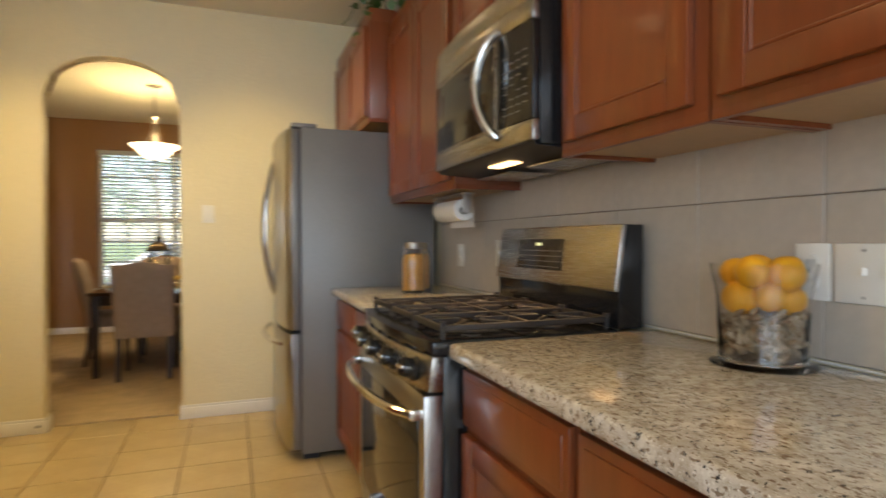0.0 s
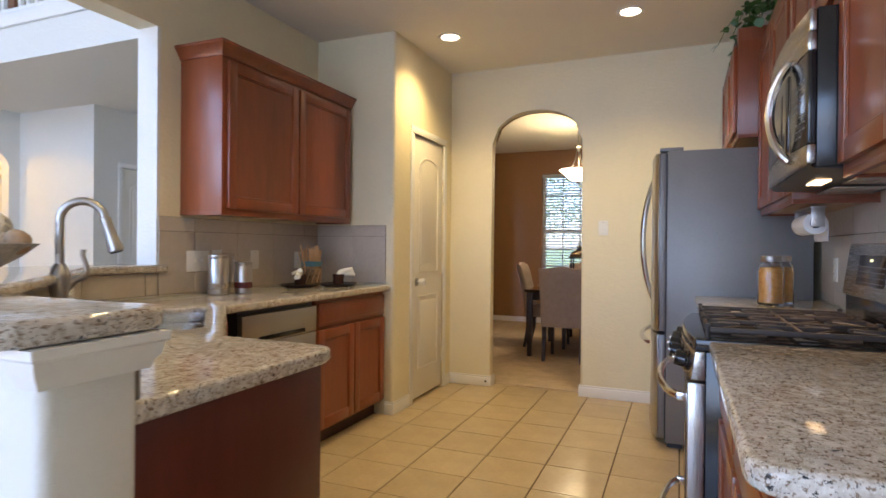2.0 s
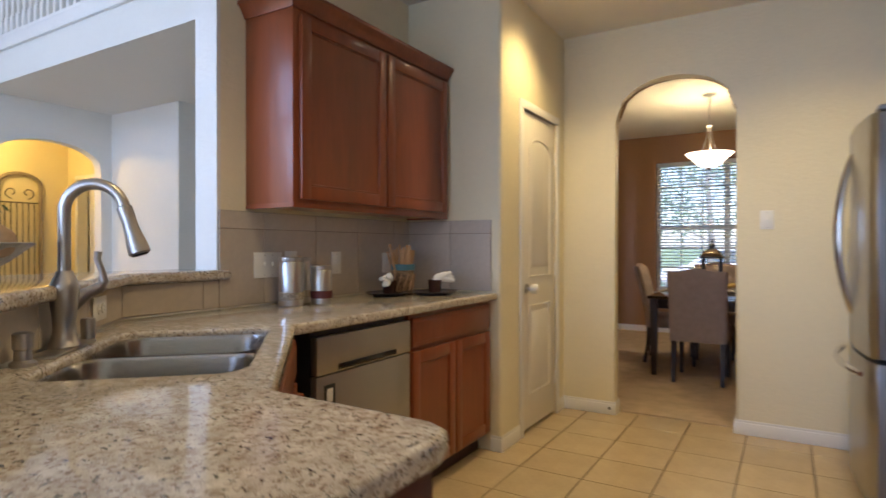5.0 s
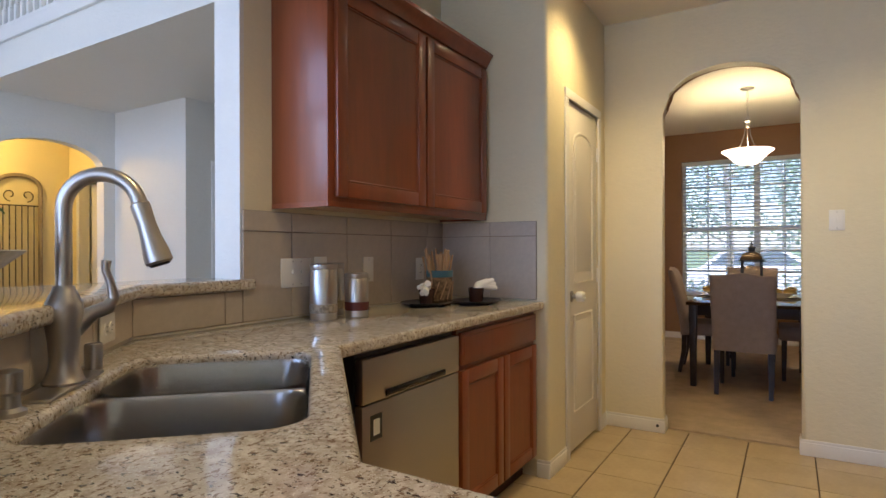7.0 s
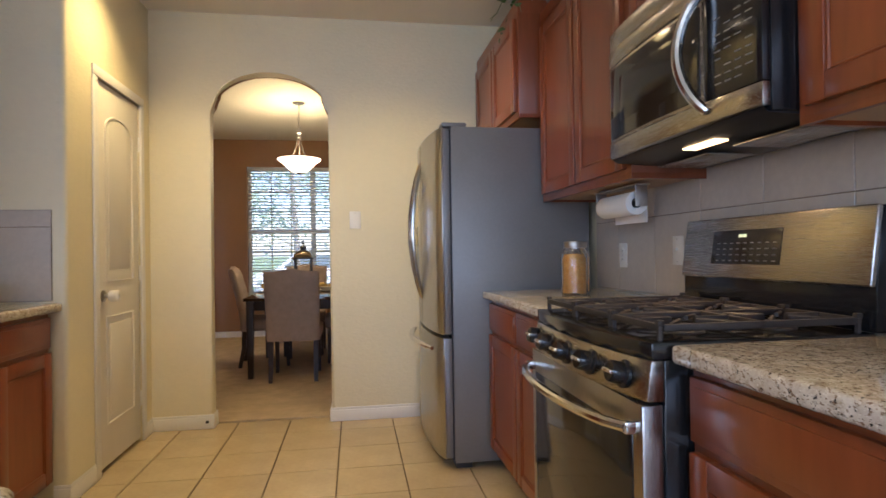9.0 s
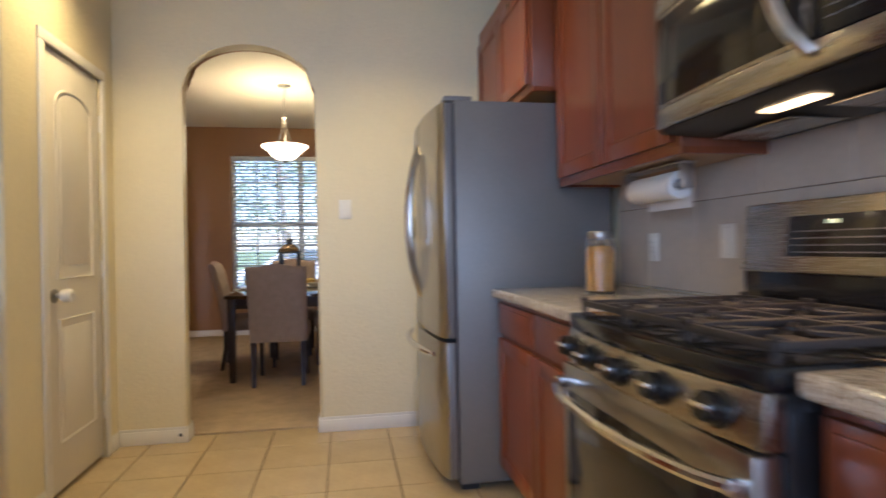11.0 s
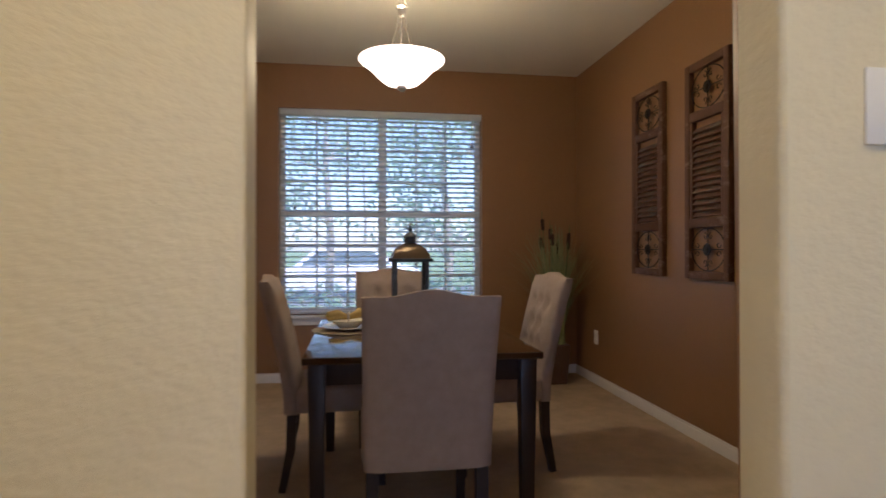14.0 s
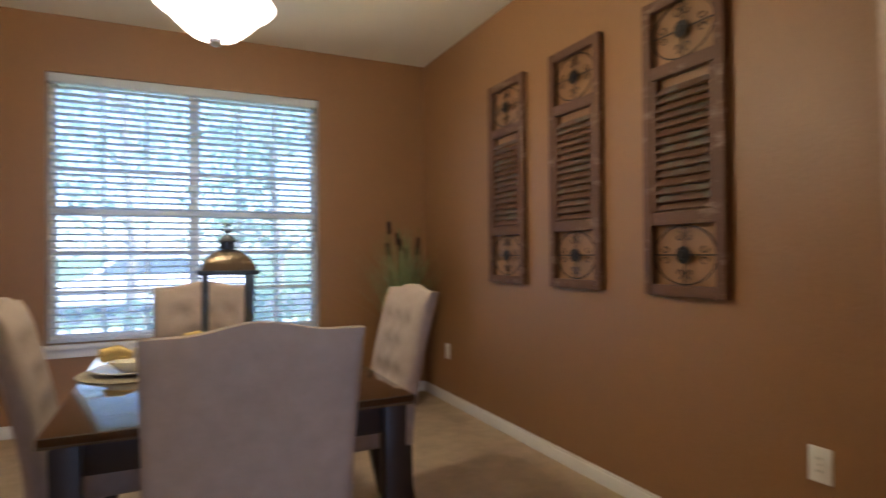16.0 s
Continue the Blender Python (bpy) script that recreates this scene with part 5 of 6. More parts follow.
def leaves(name, cloud, mat, parent, label=""):
    me = bpy.data.meshes.new(name)
    me.from_pydata(cloud[0].tolist(), [], cloud[1])
    me.materials.append(mat)
    me.shade_smooth()
    ob = new(name, me)
    ob.parent = parent
    ob.matrix_parent_inverse = world_of(parent).inverted()
    return tagged(ob, label)


random.seed(7)
ivy = thing("ivy_plant", (2.50, 3.70, 2.37), "trailing green ivy in a brown pot on top of the cabinets", "plant")
part("pot", lathe([(0, 0), (0.05, 0), (0.075, 0.10), (0.078, 0.105), (0.07, 0.105), (0, 0.095)], (2.50, 3.93, 2.408), 20), M_BARK, ivy, "brown round pot")
spots, stems = [], bmesh.new()
for k in range(20):
    a = random.uniform(0, 6.28)
    p = Vector((2.50, 3.93, 2.51))
    line = [p]
    for j in range(7):
        p = p + Vector((math.cos(a) * 0.028 - 0.012, math.sin(a) * 0.034, 0.045 - 0.022 * j + random.uniform(-0.01, 0.01)))
        if p.x > 2.37:
            p.z = max(p.z, 2.425)
        line.append(p.copy())
        spots += [p + Vector((random.uniform(-0.02, 0.02), random.uniform(-0.02, 0.02), random.uniform(-0.015, 0.015))) for _ in range(2)]
    merge(stems, tube(line, 0.002, 5))
part("stems", stems, M_LEAF, ivy)
leaves("leaves", leaf_cloud(spots, 0.05, 0.045), M_LEAF, ivy)

# ---- dining room ----
wn_ob = thing("window_1", (0.895, Y_BACK, WZ0), "wide white double window with divided panes behind blinds", "window")
tagged(wn_ob, kind="structure")
yw = Y_BACK + 0.095
for x0, x1, z0, z1 in ((WX0, WX0 + 0.045, WZ0, WZ1), (WX1 - 0.045, WX1, WZ0, WZ1), (WX0 + 0.045, WX1 - 0.045, WZ0, WZ0 + 0.045), (WX0 + 0.045, WX1 - 0.045, WZ1 - 0.045, WZ1), (0.86, 0.93, WZ0 + 0.045, WZ1 - 0.045)):
    part("frame", box(x0, x1, yw, yw + 0.06, z0, z1, 0.003), M_TRIM, wn_ob)
for a, b in ((WX0 + 0.045, 0.86), (0.93, WX1 - 0.045)):
    part("meeting_rail", box(a, b, yw + 0.005, yw + 0.045, 1.425, 1.475, 0.003), M_TRIM, wn_ob)
    for k in (1, 2):
        x = a + (b - a) * k / 3
        part("muntin", box(x - 0.009, x + 0.009, yw + 0.015, yw + 0.035, WZ0 + 0.045, WZ1 - 0.045, 0.002), M_TRIM, wn_ob)
    for z in (0.905, 1.17, 1.72, 2.0):
        part("muntin", box(a, b, yw + 0.0155, yw + 0.0345, z - 0.009, z + 0.009, 0.002), M_TRIM, wn_ob)
    pane = part("pane", box(a, b, yw + 0.023, yw + 0.027, WZ0 + 0.045, WZ1 - 0.045), M_HAZED, wn_ob)
    pane.visible_shadow = False
part("sill", box(WX0 - 0.05, WX1 + 0.05, Y_BACK - 0.045, Y_BACK + 0.093, WZ0 - 0.028, WZ0 - 0.001, 0.006), M_TRIM, wn_ob, "white painted sill")
part("apron", box(WX0 - 0.02, WX1 + 0.02, Y_BACK - 0.014, Y_BACK - 0.001, WZ0 - 0.085, WZ0 - 0.029, 0.004), M_TRIM, wn_ob)

bl = thing("window_blind", (0.895, Y_BACK + 0.03, WZ0), "white horizontal slatted blind, slats open, in the dining window", "blind")
part("headrail", box(WX0 + 0.006, WX1 - 0.006, Y_BACK + 0.002, Y_BACK + 0.06, WZ1 - 0.06, WZ1 - 0.004, 0.005), M_BLIND, bl)
part("bottom_rail", box(WX0 + 0.012, WX1 - 0.012, Y_BACK + 0.008, Y_BACK + 0.056, WZ0 + 0.01, WZ0 + 0.03, 0.004), M_BLIND, bl)
slat = None
n_slat = 38
for k in range(n_slat):
    z = WZ0 + 0.06 + (WZ1 - 0.085 - WZ0 - 0.06) * k / (n_slat - 1)
    if slat is None:
        b0 = bmesh.new()
        prof = [(-0.024, -0.004), (-0.012, 0.001), (0, 0.003), (0.012, 0.001), (0.024, -0.004)]
        rows = [[b0.verts.new((x, y, zz)) for y, zz in prof] for x in (WX0 + 0.012, WX1 - 0.012)]
        for i in range(4):
            b0.faces.new((rows[0][i], rows[0][i + 1], rows[1][i + 1], rows[1][i]))
        bmesh.ops.solidify(b0, geom=b0.faces[:], thickness=0.0028)
        b0.transform(Matrix.Translation((0, Y_BACK + 0.033, z)) @ Matrix.Rotation(radians(-13), 4, "X"))
        slat = part("slat", b0, M_BLIND, bl)
        z_first = z
    else:
        o = slat.copy()
        scene.collection.objects.link(o)
        o.location = (0, 0, z - z_first)
for x in (WX0 + 0.2, 0.585, 1.205, WX1 - 0.2):
    part("cord", tube([(x, Y_BACK + 0.008, WZ0 + 0.02), (x, Y_BACK + 0.008, WZ1 - 0.05)], 0.0012, 5), M_BLIND, bl)
part("wand", tube([(WX1 - 0.09, Y_BACK + 0.0, WZ1 - 0.05), (WX1 - 0.09, Y_BACK - 0.004, WZ1 - 0.38)], 0.004, 6), M_BLIND, bl, "clear tilt wand")

M_TASSEL = material("dark_cord_end", (0.06, 0.05, 0.045), 0.6)
for x, z in ((WX1 - 0.10, 2.06), (WX1 - 0.085, 2.05), (WX0 + 0.14, 1.50), (WX0 + 0.125, 1.27)):
    pull = part("pull_cord", tube([(x, Y_BACK - 0.004, WZ1 - 0.05), (x, Y_BACK - 0.006, z)], 0.0014, 5), M_BLIND, bl)
    part("tassel", lathe([(0, 0), (0.008, 0.002), (0.009, 0.012), (0.004, 0.036), (0, 0.038)], (x, Y_BACK - 0.006, z - 0.036), 10), M_TASSEL, pull, "dark cord end")

# table
TX0, TX1, TY0, TY1, TZ = 0.477, 1.39, 6.255, 7.42, 0.735
tb = thing("dining_table", ((TX0 + TX1) / 2, (TY0 + TY1) / 2, 0.012), "dark espresso wooden dining table with glossy top", "table")
part("tabletop", box(TX0, TX1, TY0, TY1, TZ - 0.028, TZ, 0.005, 3), M_DARKW, tb)
for nm, a in (("apron", (TX0 + 0.06, TX1 - 0.06, TY0 + 0.055, TY0 + 0.075)), ("apron", (TX0 + 0.06, TX1 - 0.06, TY1 - 0.075, TY1 - 0.055)), ("apron", (TX0 + 0.035, TX0 + 0.055, TY0 + 0.08, TY1 - 0.08)), ("apron", (TX1 - 0.055, TX1 - 0.035, TY0 + 0.08, TY1 - 0.08))):
    part(nm, box(*a, TZ - 0.115, TZ - 0.0285, 0.002), M_LEG, tb)
for lx in (TX0 + 0.02, TX1 - 0.085):
    for ly in (TY0 + 0.02, TY1 - 0.085):
        bm = box(lx, lx + 0.065, ly, ly + 0.065, 0.0125, TZ - 0.0287, 0.003)
        for v in bm.verts:
            if v.co.z < 0.1:
                v.co.x += (lx + 0.0325 - v.co.x) * 0.3
                v.co.y += (ly + 0.0325 - v.co.y) * 0.3
        part("leg", bm, M_LEG, tb)


def dining_chair():
    """A high-backed upholstered side chair; the back is at y = 0 and it faces +y."""
    ob = thing("dining_chair", (0, 0, 0), "high-backed taupe linen dining chair with tufted back and dark legs", "chair", "chairs round the table")
    W = 0.235
    # back: arched top, gentle rake, thick padding
    nu, nv = 22, 26
    grid = {}
    bm = bmesh.new()
    tufts = [(-0.11, 0.62), (0.0, 0.62), (0.11, 0.62), (-0.055, 0.73), (0.055, 0.73), (-0.11, 0.84), (0.0, 0.84), (0.11, 0.84)]

    def top(u):
        return 0.972 + 0.024 * (math.cos(min(1.0, abs(u) * 1.45) * math.pi) + 1) / 2

    def rake(z):
        return -0.13 * max(0, (z - 0.40) / 0.6) ** 1.4

    for side in (0, 1):
        for i in range(nu + 1):
            for j in range(nv + 1):
                u = i / nu * 2 - 1
                v = j / nv
                z = 0.36 + (top(u) - 0.36) * v
                rim = max(abs(u) ** 8, v ** 14)
                half = 0.042 * (1 - 0.55 * rim)
                y = rake(z) + 0.045 + (half if side else -half)
                if side:
                    for tx, tz in tufts:
                        d2 = ((u * W - tx) ** 2 + (z - tz) ** 2) / 0.0009
                        y -= 0.036 * math.exp(-d2)
                grid[side, i, j] = bm.verts.new((u * W * (1 - 0.03 * (1 - v)), y, z))
    for side in (0, 1):
        for i in range(nu):
            for j in range(nv):
                bm.faces.new([grid[side, i, j], grid[side, i + 1, j], grid[side, i + 1, j + 1], grid[side, i, j + 1]])
    for i in range(nu):
        for j in (0, nv):
            bm.faces.new([grid[0, i, j], grid[0, i + 1, j], grid[1, i + 1, j], grid[1, i, j]])
    for j in range(nv):
        for i in (0, nu):
            bm.faces.new([grid[0, i, j], grid[0, i, j + 1], grid[1, i, j + 1], grid[1, i, j]])
    back = part("backrest", bm, M_FABRIC, ob, smooth=70)
    for tx, tz in tufts:
        part("button", lathe([(0, 0.007), (0.008, 0.006), (0.012, 0.001), (0.012, 0)], segs=12, m=Matrix.Translation((tx, rake(tz) + 0.052, tz)) @ Matrix.Rotation(radians(-90), 4, "X")), M_FABRIC, back, "covered tuft button")
    st = box(-W, W, 0.06, 0.50, 0.36, 0.48, 0.03, 4)
    part("seat", st, M_FABRIC, ob, "padded taupe seat")
    for x in (-0.195, 0.195):
        bm = tube([(x, 0.455, 0.365), (x, 0.460, 0.0)], [0.029, 0.022], 4)
        part("leg", bm, M_LEG, ob, "dark wooden leg", 20)
        bm = tube([(x, 0.045, 0.375), (x, 0.04, 0.20), (x, 0.0, 0.0)], [0.031, 0.029, 0.023], 4)
        part("leg", bm, M_LEG, ob, "dark wooden leg", 20)
    return ob


ch = dining_chair()
ch.location = (0.923, 6.08, 0.012)
copy_thing(ch, pose(0.90, 7.85, 0.012, 0, 0, 180))
copy_thing(ch, pose(0.325, 7.04, 0.012, 0, 0, -87))
copy_thing(ch, pose(1.65, 7.10, 0.012, 0, 0, 91))
ch.scale = (0.985, 1.0, 0.99)

# lantern
LX, LY = 0.94, 7.0
la = thing("lantern", (LX, LY, TZ), "black metal candle lantern with domed roof on the table", "lantern")
part("base", box(LX - 0.092, LX + 0.092, LY - 0.092, LY + 0.092, TZ + 0.0005, TZ + 0.03, 0.006), M_LANTERN, la)
for sx in (-1, 1):
    for sy in (-1, 1):
        part("post", box(LX + sx * 0.078 - 0.009, LX + sx * 0.078 + 0.009, LY + sy * 0.078 - 0.009, LY + sy * 0.078 + 0.009, TZ + 0.0305, TZ + 0.335, 0.002), M_LANTERN, la)
for a in ((-0.068, 0.068, -0.079, -0.077), (-0.068, 0.068, 0.077, 0.079), (-0.079, -0.077, -0.068, 0.068), (0.077, 0.079, -0.068, 0.068)):
    part("pane", box(LX + a[0], LX + a[1], LY + a[2], LY + a[3], TZ + 0.031, TZ + 0.334), M_PANE, la, "clear glass pane")
part("cornice", box(LX - 0.105, LX + 0.105, LY - 0.105, LY + 0.105, TZ + 0.3355, TZ + 0.352, 0.004), M_LANTERN, la)
M_DOME = steel("aged_bronze", (0.20, 0.15, 0.10), 0.32, (1, 1, 1))
part("roof", lathe([(0.135, 0.3525), (0.125, 0.372), (0.10, 0.40), (0.06, 0.42), (0.035, 0.428), (0, 0.43)], (LX, LY, TZ), 4, m=Matrix.Translation((LX, LY, 0)) @ Matrix.Rotation(radians(45), 4, "Z") @ Matrix.Translation((-LX, -LY, 0))), M_DOME, la, "domed bronze roof", 60)
part("vent", lathe([(0.028, 0.4285), (0.028, 0.455), (0.036, 0.457), (0.034, 0.463), (0.02, 0.475), (0.008, 0.485), (0, 0.486)], (LX, LY, TZ), 18), M_LANTERN, la)
part("finial", lathe([(0, 0.4855), (0.010, 0.489), (0.012, 0.497), (0.006, 0.505), (0.006, 0.512), (0.010, 0.518), (0, 0.528)], (LX, LY, TZ), 12), M_LANTERN, la)
part("ring", tube([(LX + 0.018 * math.cos(a), LY, TZ + 0.508 + 0.018 * math.sin(a)) for a in [6.283 * k / 16 for k in range(16)]], 0.0025, 5, closed=True), M_WIRE, la)
M_WAX = material("candle_wax", (0.78, 0.70, 0.50), 0.5)
part("candle", lathe([(0, 0.0305), (0.038, 0.0305), (0.038, 0.13), (0.034, 0.134), (0, 0.130)], (LX, LY, TZ), 22), M_WAX, la, "cream pillar candle")

# place settings
M_MAT = two_tone("woven_placemat", (0.30, 0.25, 0.17), (0.42, 0.37, 0.27), 160, 0.45, 0.55, 0.9, 0.6, 300)
M_CHINA = material("cream_china", (0.75, 0.70, 0.58), 0.2, var=0.03)
M_NAPY = material("mustard_napkin", (0.62, 0.45, 0.14), 0.9, var=0.15, bump=0.3, bscale=150)
for px, py in ((0.635, 6.98), (1.185, 6.98), (0.905, 7.22)):
    at = (px, py, TZ)
    o = thing("placemat", (px, py, TZ), "round woven tan placemat on the dining table", "placemat", "place settings")
    part("mat", lathe([(0, 0.0008), (0.175, 0.0008), (0.178, 0.002), (0.175, 0.0042), (0, 0.0042)], at, 40), M_MAT, o)
    o = thing("plate", (px, py, TZ + 0.0045), "cream dinner plate on a placemat", "plate", "place settings")
    part("dish", lathe([(0, 0.0046), (0.07, 0.0046), (0.125, 0.018), (0.132, 0.021), (0.128, 0.023), (0.075, 0.0105), (0, 0.0095)], at, 40), M_CHINA, o)
    o = thing("soup_bowl", (px, py, TZ + 0.0105), "cream shallow bowl stacked on a dinner plate", "bowl", "place settings")
    part("dish", lathe([(0, 0.0115), (0.045, 0.0115), (0.05, 0.016), (0.085, 0.046), (0.09, 0.05), (0.086, 0.051), (0.048, 0.022), (0, 0.017)], at, 36), M_CHINA, o)
    o = thing("napkin", (px, py, TZ + 0.05), "mustard yellow napkin gathered in a ring on a bowl", "napkin", "place settings")
    random.seed(int(px * 100))
    bm = bmesh.new()
    for s in (-1, 1):
        for k in range(6):
            a = random.uniform(-0.5, 0.5)
            bend = Vector((s * 0.11 * math.cos(a), 0.10 * math.sin(a), random.uniform(-0.012, 0.03)))
            c = Vector((px, py, TZ + 0.062))
            merge(bm, tube([c, c + bend * 0.55 + Vector((0, 0, 0.012)), c + bend], [0.011, 0.018, 0.011], 7))
    part("cloth", bm, M_NAPY, o, smooth=60)
    part("napkin_ring", tube([(px, py + 0.022 * math.cos(a), TZ + 0.062 + 0.022 * math.sin(a)) for a in [6.283 * k / 14 for k in range(14)]], 0.006, 6, closed=True), M_RATTAN, o)

# pendant
PX, PY = 0.905, 7.08
pd = thing("pendant_light", (PX, PY, H), "brushed nickel pendant with a glowing frosted glass bowl shade", "pendant light")
part("canopy", lathe([(0, 0), (0.062, 0), (0.062, -0.006), (0.052, -0.018), (0.015, -0.026), (0, -0.027)], (PX, PY, H - 0.0005), 26), M_NICKEL, pd)
for k in range(9):
    z = H - 0.04 - k * 0.026
    a = 0 if k % 2 else radians(90)
    part("chain_link", tube([(PX + 0.008 * math.cos(q) * math.cos(a), PY + 0.008 * math.cos(q) * math.sin(a), z + 0.018 * math.sin(q)) for q in [6.283 * j / 12 for j in range(12)]], 0.002, 5, closed=True), M_NICKEL, pd)
part("cord", tube([(PX + 0.012 * math.sin(k * 0.9), PY, H - 0.02 - k * 0.03) for k in range(10)], 0.002, 5), M_NICKEL, pd)
part("loop", tube([(PX + 0.014 * math.cos(q), PY, 2.405 + 0.016 * math.sin(q)) for q in [6.283 * j / 14 for j in range(14)]], 0.003, 6, closed=True), M_NICKEL, pd)
part("hub", lathe([(0, 0.04), (0.03, 0.038), (0.034, 0.028), (0.022, 0.02), (0.02, -0.01), (0.012, -0.02), (0, -0.02)], (PX, PY, 2.35), 20), M_NICKEL, pd)
for k in range(3):
    a = radians(90 + 120 * k)
    part("arm", tube([(PX + 0.018 * math.cos(a), PY + 0.018 * math.sin(a), 2.345), (PX + 0.028 * math.cos(a), PY + 0.028 * math.sin(a), 2.26), (PX + 0.06 * math.cos(a), PY + 0.06 * math.sin(a), 2.17), (PX + 0.135 * math.cos(a), PY + 0.135 * math.sin(a), 2.046)], 0.005, 7), M_NICKEL, pd)
sh = part("shade", lathe([(0, 1.972), (0.05, 1.974), (0.085, 1.985), (0.125, 2.018), (0.17, 2.065), (0.212, 2.095), (0.222, 2.106), (0.221, 2.111), (0.208, 2.103), (0.165, 2.074), (0.12, 2.026), (0.082, 1.994), (0.048, 1.982), (0, 1.98)], (PX, PY, 0), 40), M_SHADE, pd, "frosted glass bowl shade, lit", 60)
sh.visible_shadow = False
part("finial", lathe([(0, 1.945), (0.012, 1.948), (0.024, 1.958), (0.026, 1.9715), (0, 1.9715)], (PX, PY, 0), 16), M_NICKEL, pd)

# worn shutters on the wall
def shutter(y_near, z0=0.96):
    """A worn wooden shutter panel with two wire rosettes; it faces west."""
    w, h = 0.41, 1.255
    m = facing("W", X_DIN - 0.002, y_near + w, z0)
    ob = thing("shutter", (X_DIN, y_near + w / 2, z0), "worn brown wooden shutter panel with iron scroll inserts on the wall", "wall decor", "worn shutters")
    s = 0.045
    for u in (0, w - s):
        part("stile", box(u, u + s, -0.035, 0, 0, h, 0.004, m=m), M_SHUTTER, ob)
    for z, hh in ((0, 0.045), (0.295, 0.055), (0.915, 0.055), (h - 0.045, 0.045)):
        part("rail", box(s + 0.0005, w - s - 0.0005, -0.033, 0, z, z + hh, 0.003, m=m), M_SHUTTER, ob)
    part("inner_stile", box(s + 0.001, s + 0.026, -0.029, 0, 0.351, 0.914, 0.002, m=m), M_SHUTTER, ob)
    part("inner_stile", box(w - s - 0.026, w - s - 0.001, -0.029, 0, 0.351, 0.914, 0.002, m=m), M_SHUTTER, ob)
    n = 15
    for k in range(n):
        z = 0.372 + k * (0.86 - 0.372) / (n - 1)
        part("slat", box(s + 0.027, w - s - 0.027, -0.003, 0.003, -0.019, 0.019, 0.0015, m=m @ Matrix.Translation((0, -0.016, z)) @ Matrix.Rotation(radians(-38), 4, "X")), M_SLATT if k % 3 else M_SHUTTER, ob)
    for zc, hh in ((0.17, 0.25), (1.09, 0.24)):
        cx, rw, rh = w / 2, (w - 2 * s) / 2 - 0.004, hh / 2 - 0.004
        rose = part("rosette", lathe([(0, 0.012), (0.016, 0.010), (0.020, 0.004), (0.034, 0.005), (0.036, 0.0)], segs=14, m=m @ Matrix.Translation((cx, -0.022, zc)) @ Matrix.Rotation(radians(90), 4, "X")), M_WIRE, ob, "dark iron rosette")
        part("ring", tube([m @ Vector((cx + rw * math.cos(q), -0.018, zc + rh * math.sin(q))) for q in [6.283 * j / 28 for j in range(28)]], 0.0032, 6, closed=True), M_WIRE, rose)
        for ang in (0, 90, 180, 270):
            dx, dz = math.cos(radians(ang)), math.sin(radians(ang))
            part("spoke", tube([m @ Vector((cx + dx * 0.03, -0.018, zc + dz * 0.03)), m @ Vector((cx + dx * rw, -0.018, zc + dz * rh))], 0.0032, 6), M_WIRE, rose)
            L = rw if abs(dx) > 0.5 else rh
            for s2 in (-1, 1):
                pts = []
                for q in range(15):
                    t = q / 14
                    r = 0.022 * (1 - 0.65 * t)
                    an = math.pi * 0.5 - t * 1.65 * math.pi
                    al, sd_ = L * 0.62 + r * math.sin(an) * 1.0, 0.026 - r * math.cos(an) * 0.9
                    pts.append(m @ Vector((cx + dx * al - dz * s2 * sd_, -0.018, zc + dz * al + dx * s2 * sd_)))
                part("scroll", tube(pts, 0.0026, 5), M_WIRE, rose)
    return ob


for yn in (7.552, 6.887, 6.195):
    shutter(yn)

# cattails in the corner
random.seed(31)
ct = thing("cattail_plant", (2.325, 8.74, 0.012), "tall artificial cattail grass in a square brown planter", "plant")
M_PLANTER = material("brown_planter", (0.09, 0.045, 0.025), 0.5, var=0.2, bump=0.3)
bm = box(2.225, 2.425, 8.64, 8.84, 0.0125, 0.34, 0.006)
for v in bm.verts:
    if v.co.z < 0.1:
        v.co.x, v.co.y = 2.325 + (v.co.x - 2.325) * 0.75, 8.74 + (v.co.y - 8.74) * 0.75
part("planter", bm, M_PLANTER, ct, "square tapered brown planter")
bm = bmesh.new()
for k in range(230):
    a, lean = random.uniform(0, 6.283), random.uniform(0.03, 0.46)
    hgt = random.uniform(0.62, 1.06)
    base = Vector((2.325 + random.uniform(-0.06, 0.06), 8.74 + random.uniform(-0.06, 0.06), 0.335))
    d = Vector((math.cos(a), math.sin(a), 0))
    side = d.cross(Vector((0, 0, 1))) * 0.010
    prev = None
    for j in range(6):
        t = j / 5
        p = base + d * lean * t ** 1.8 + Vector((0, 0, hgt * (t - 0.12 * lean * 4 * t ** 3)))
        p.x, p.y = min(p.x, 2.637), min(p.y, 9.07)
        w = 1 - 0.9 * t
        cur = (bm.verts.new(p - side * w), bm.verts.new(p + side * w))
        if prev:
            bm.faces.new((prev[0], prev[1], cur[1], cur[0]))
        prev = cur
part("grass", bm, material("dry_grass", (0.26, 0.29, 0.12), 0.6, var=0.35, scale=6, fine=30), ct, "long green grass blades")
M_TAIL = material("cattail_brown", (0.035, 0.016, 0.010), 0.9, var=0.2, bump=0.5, bscale=200)
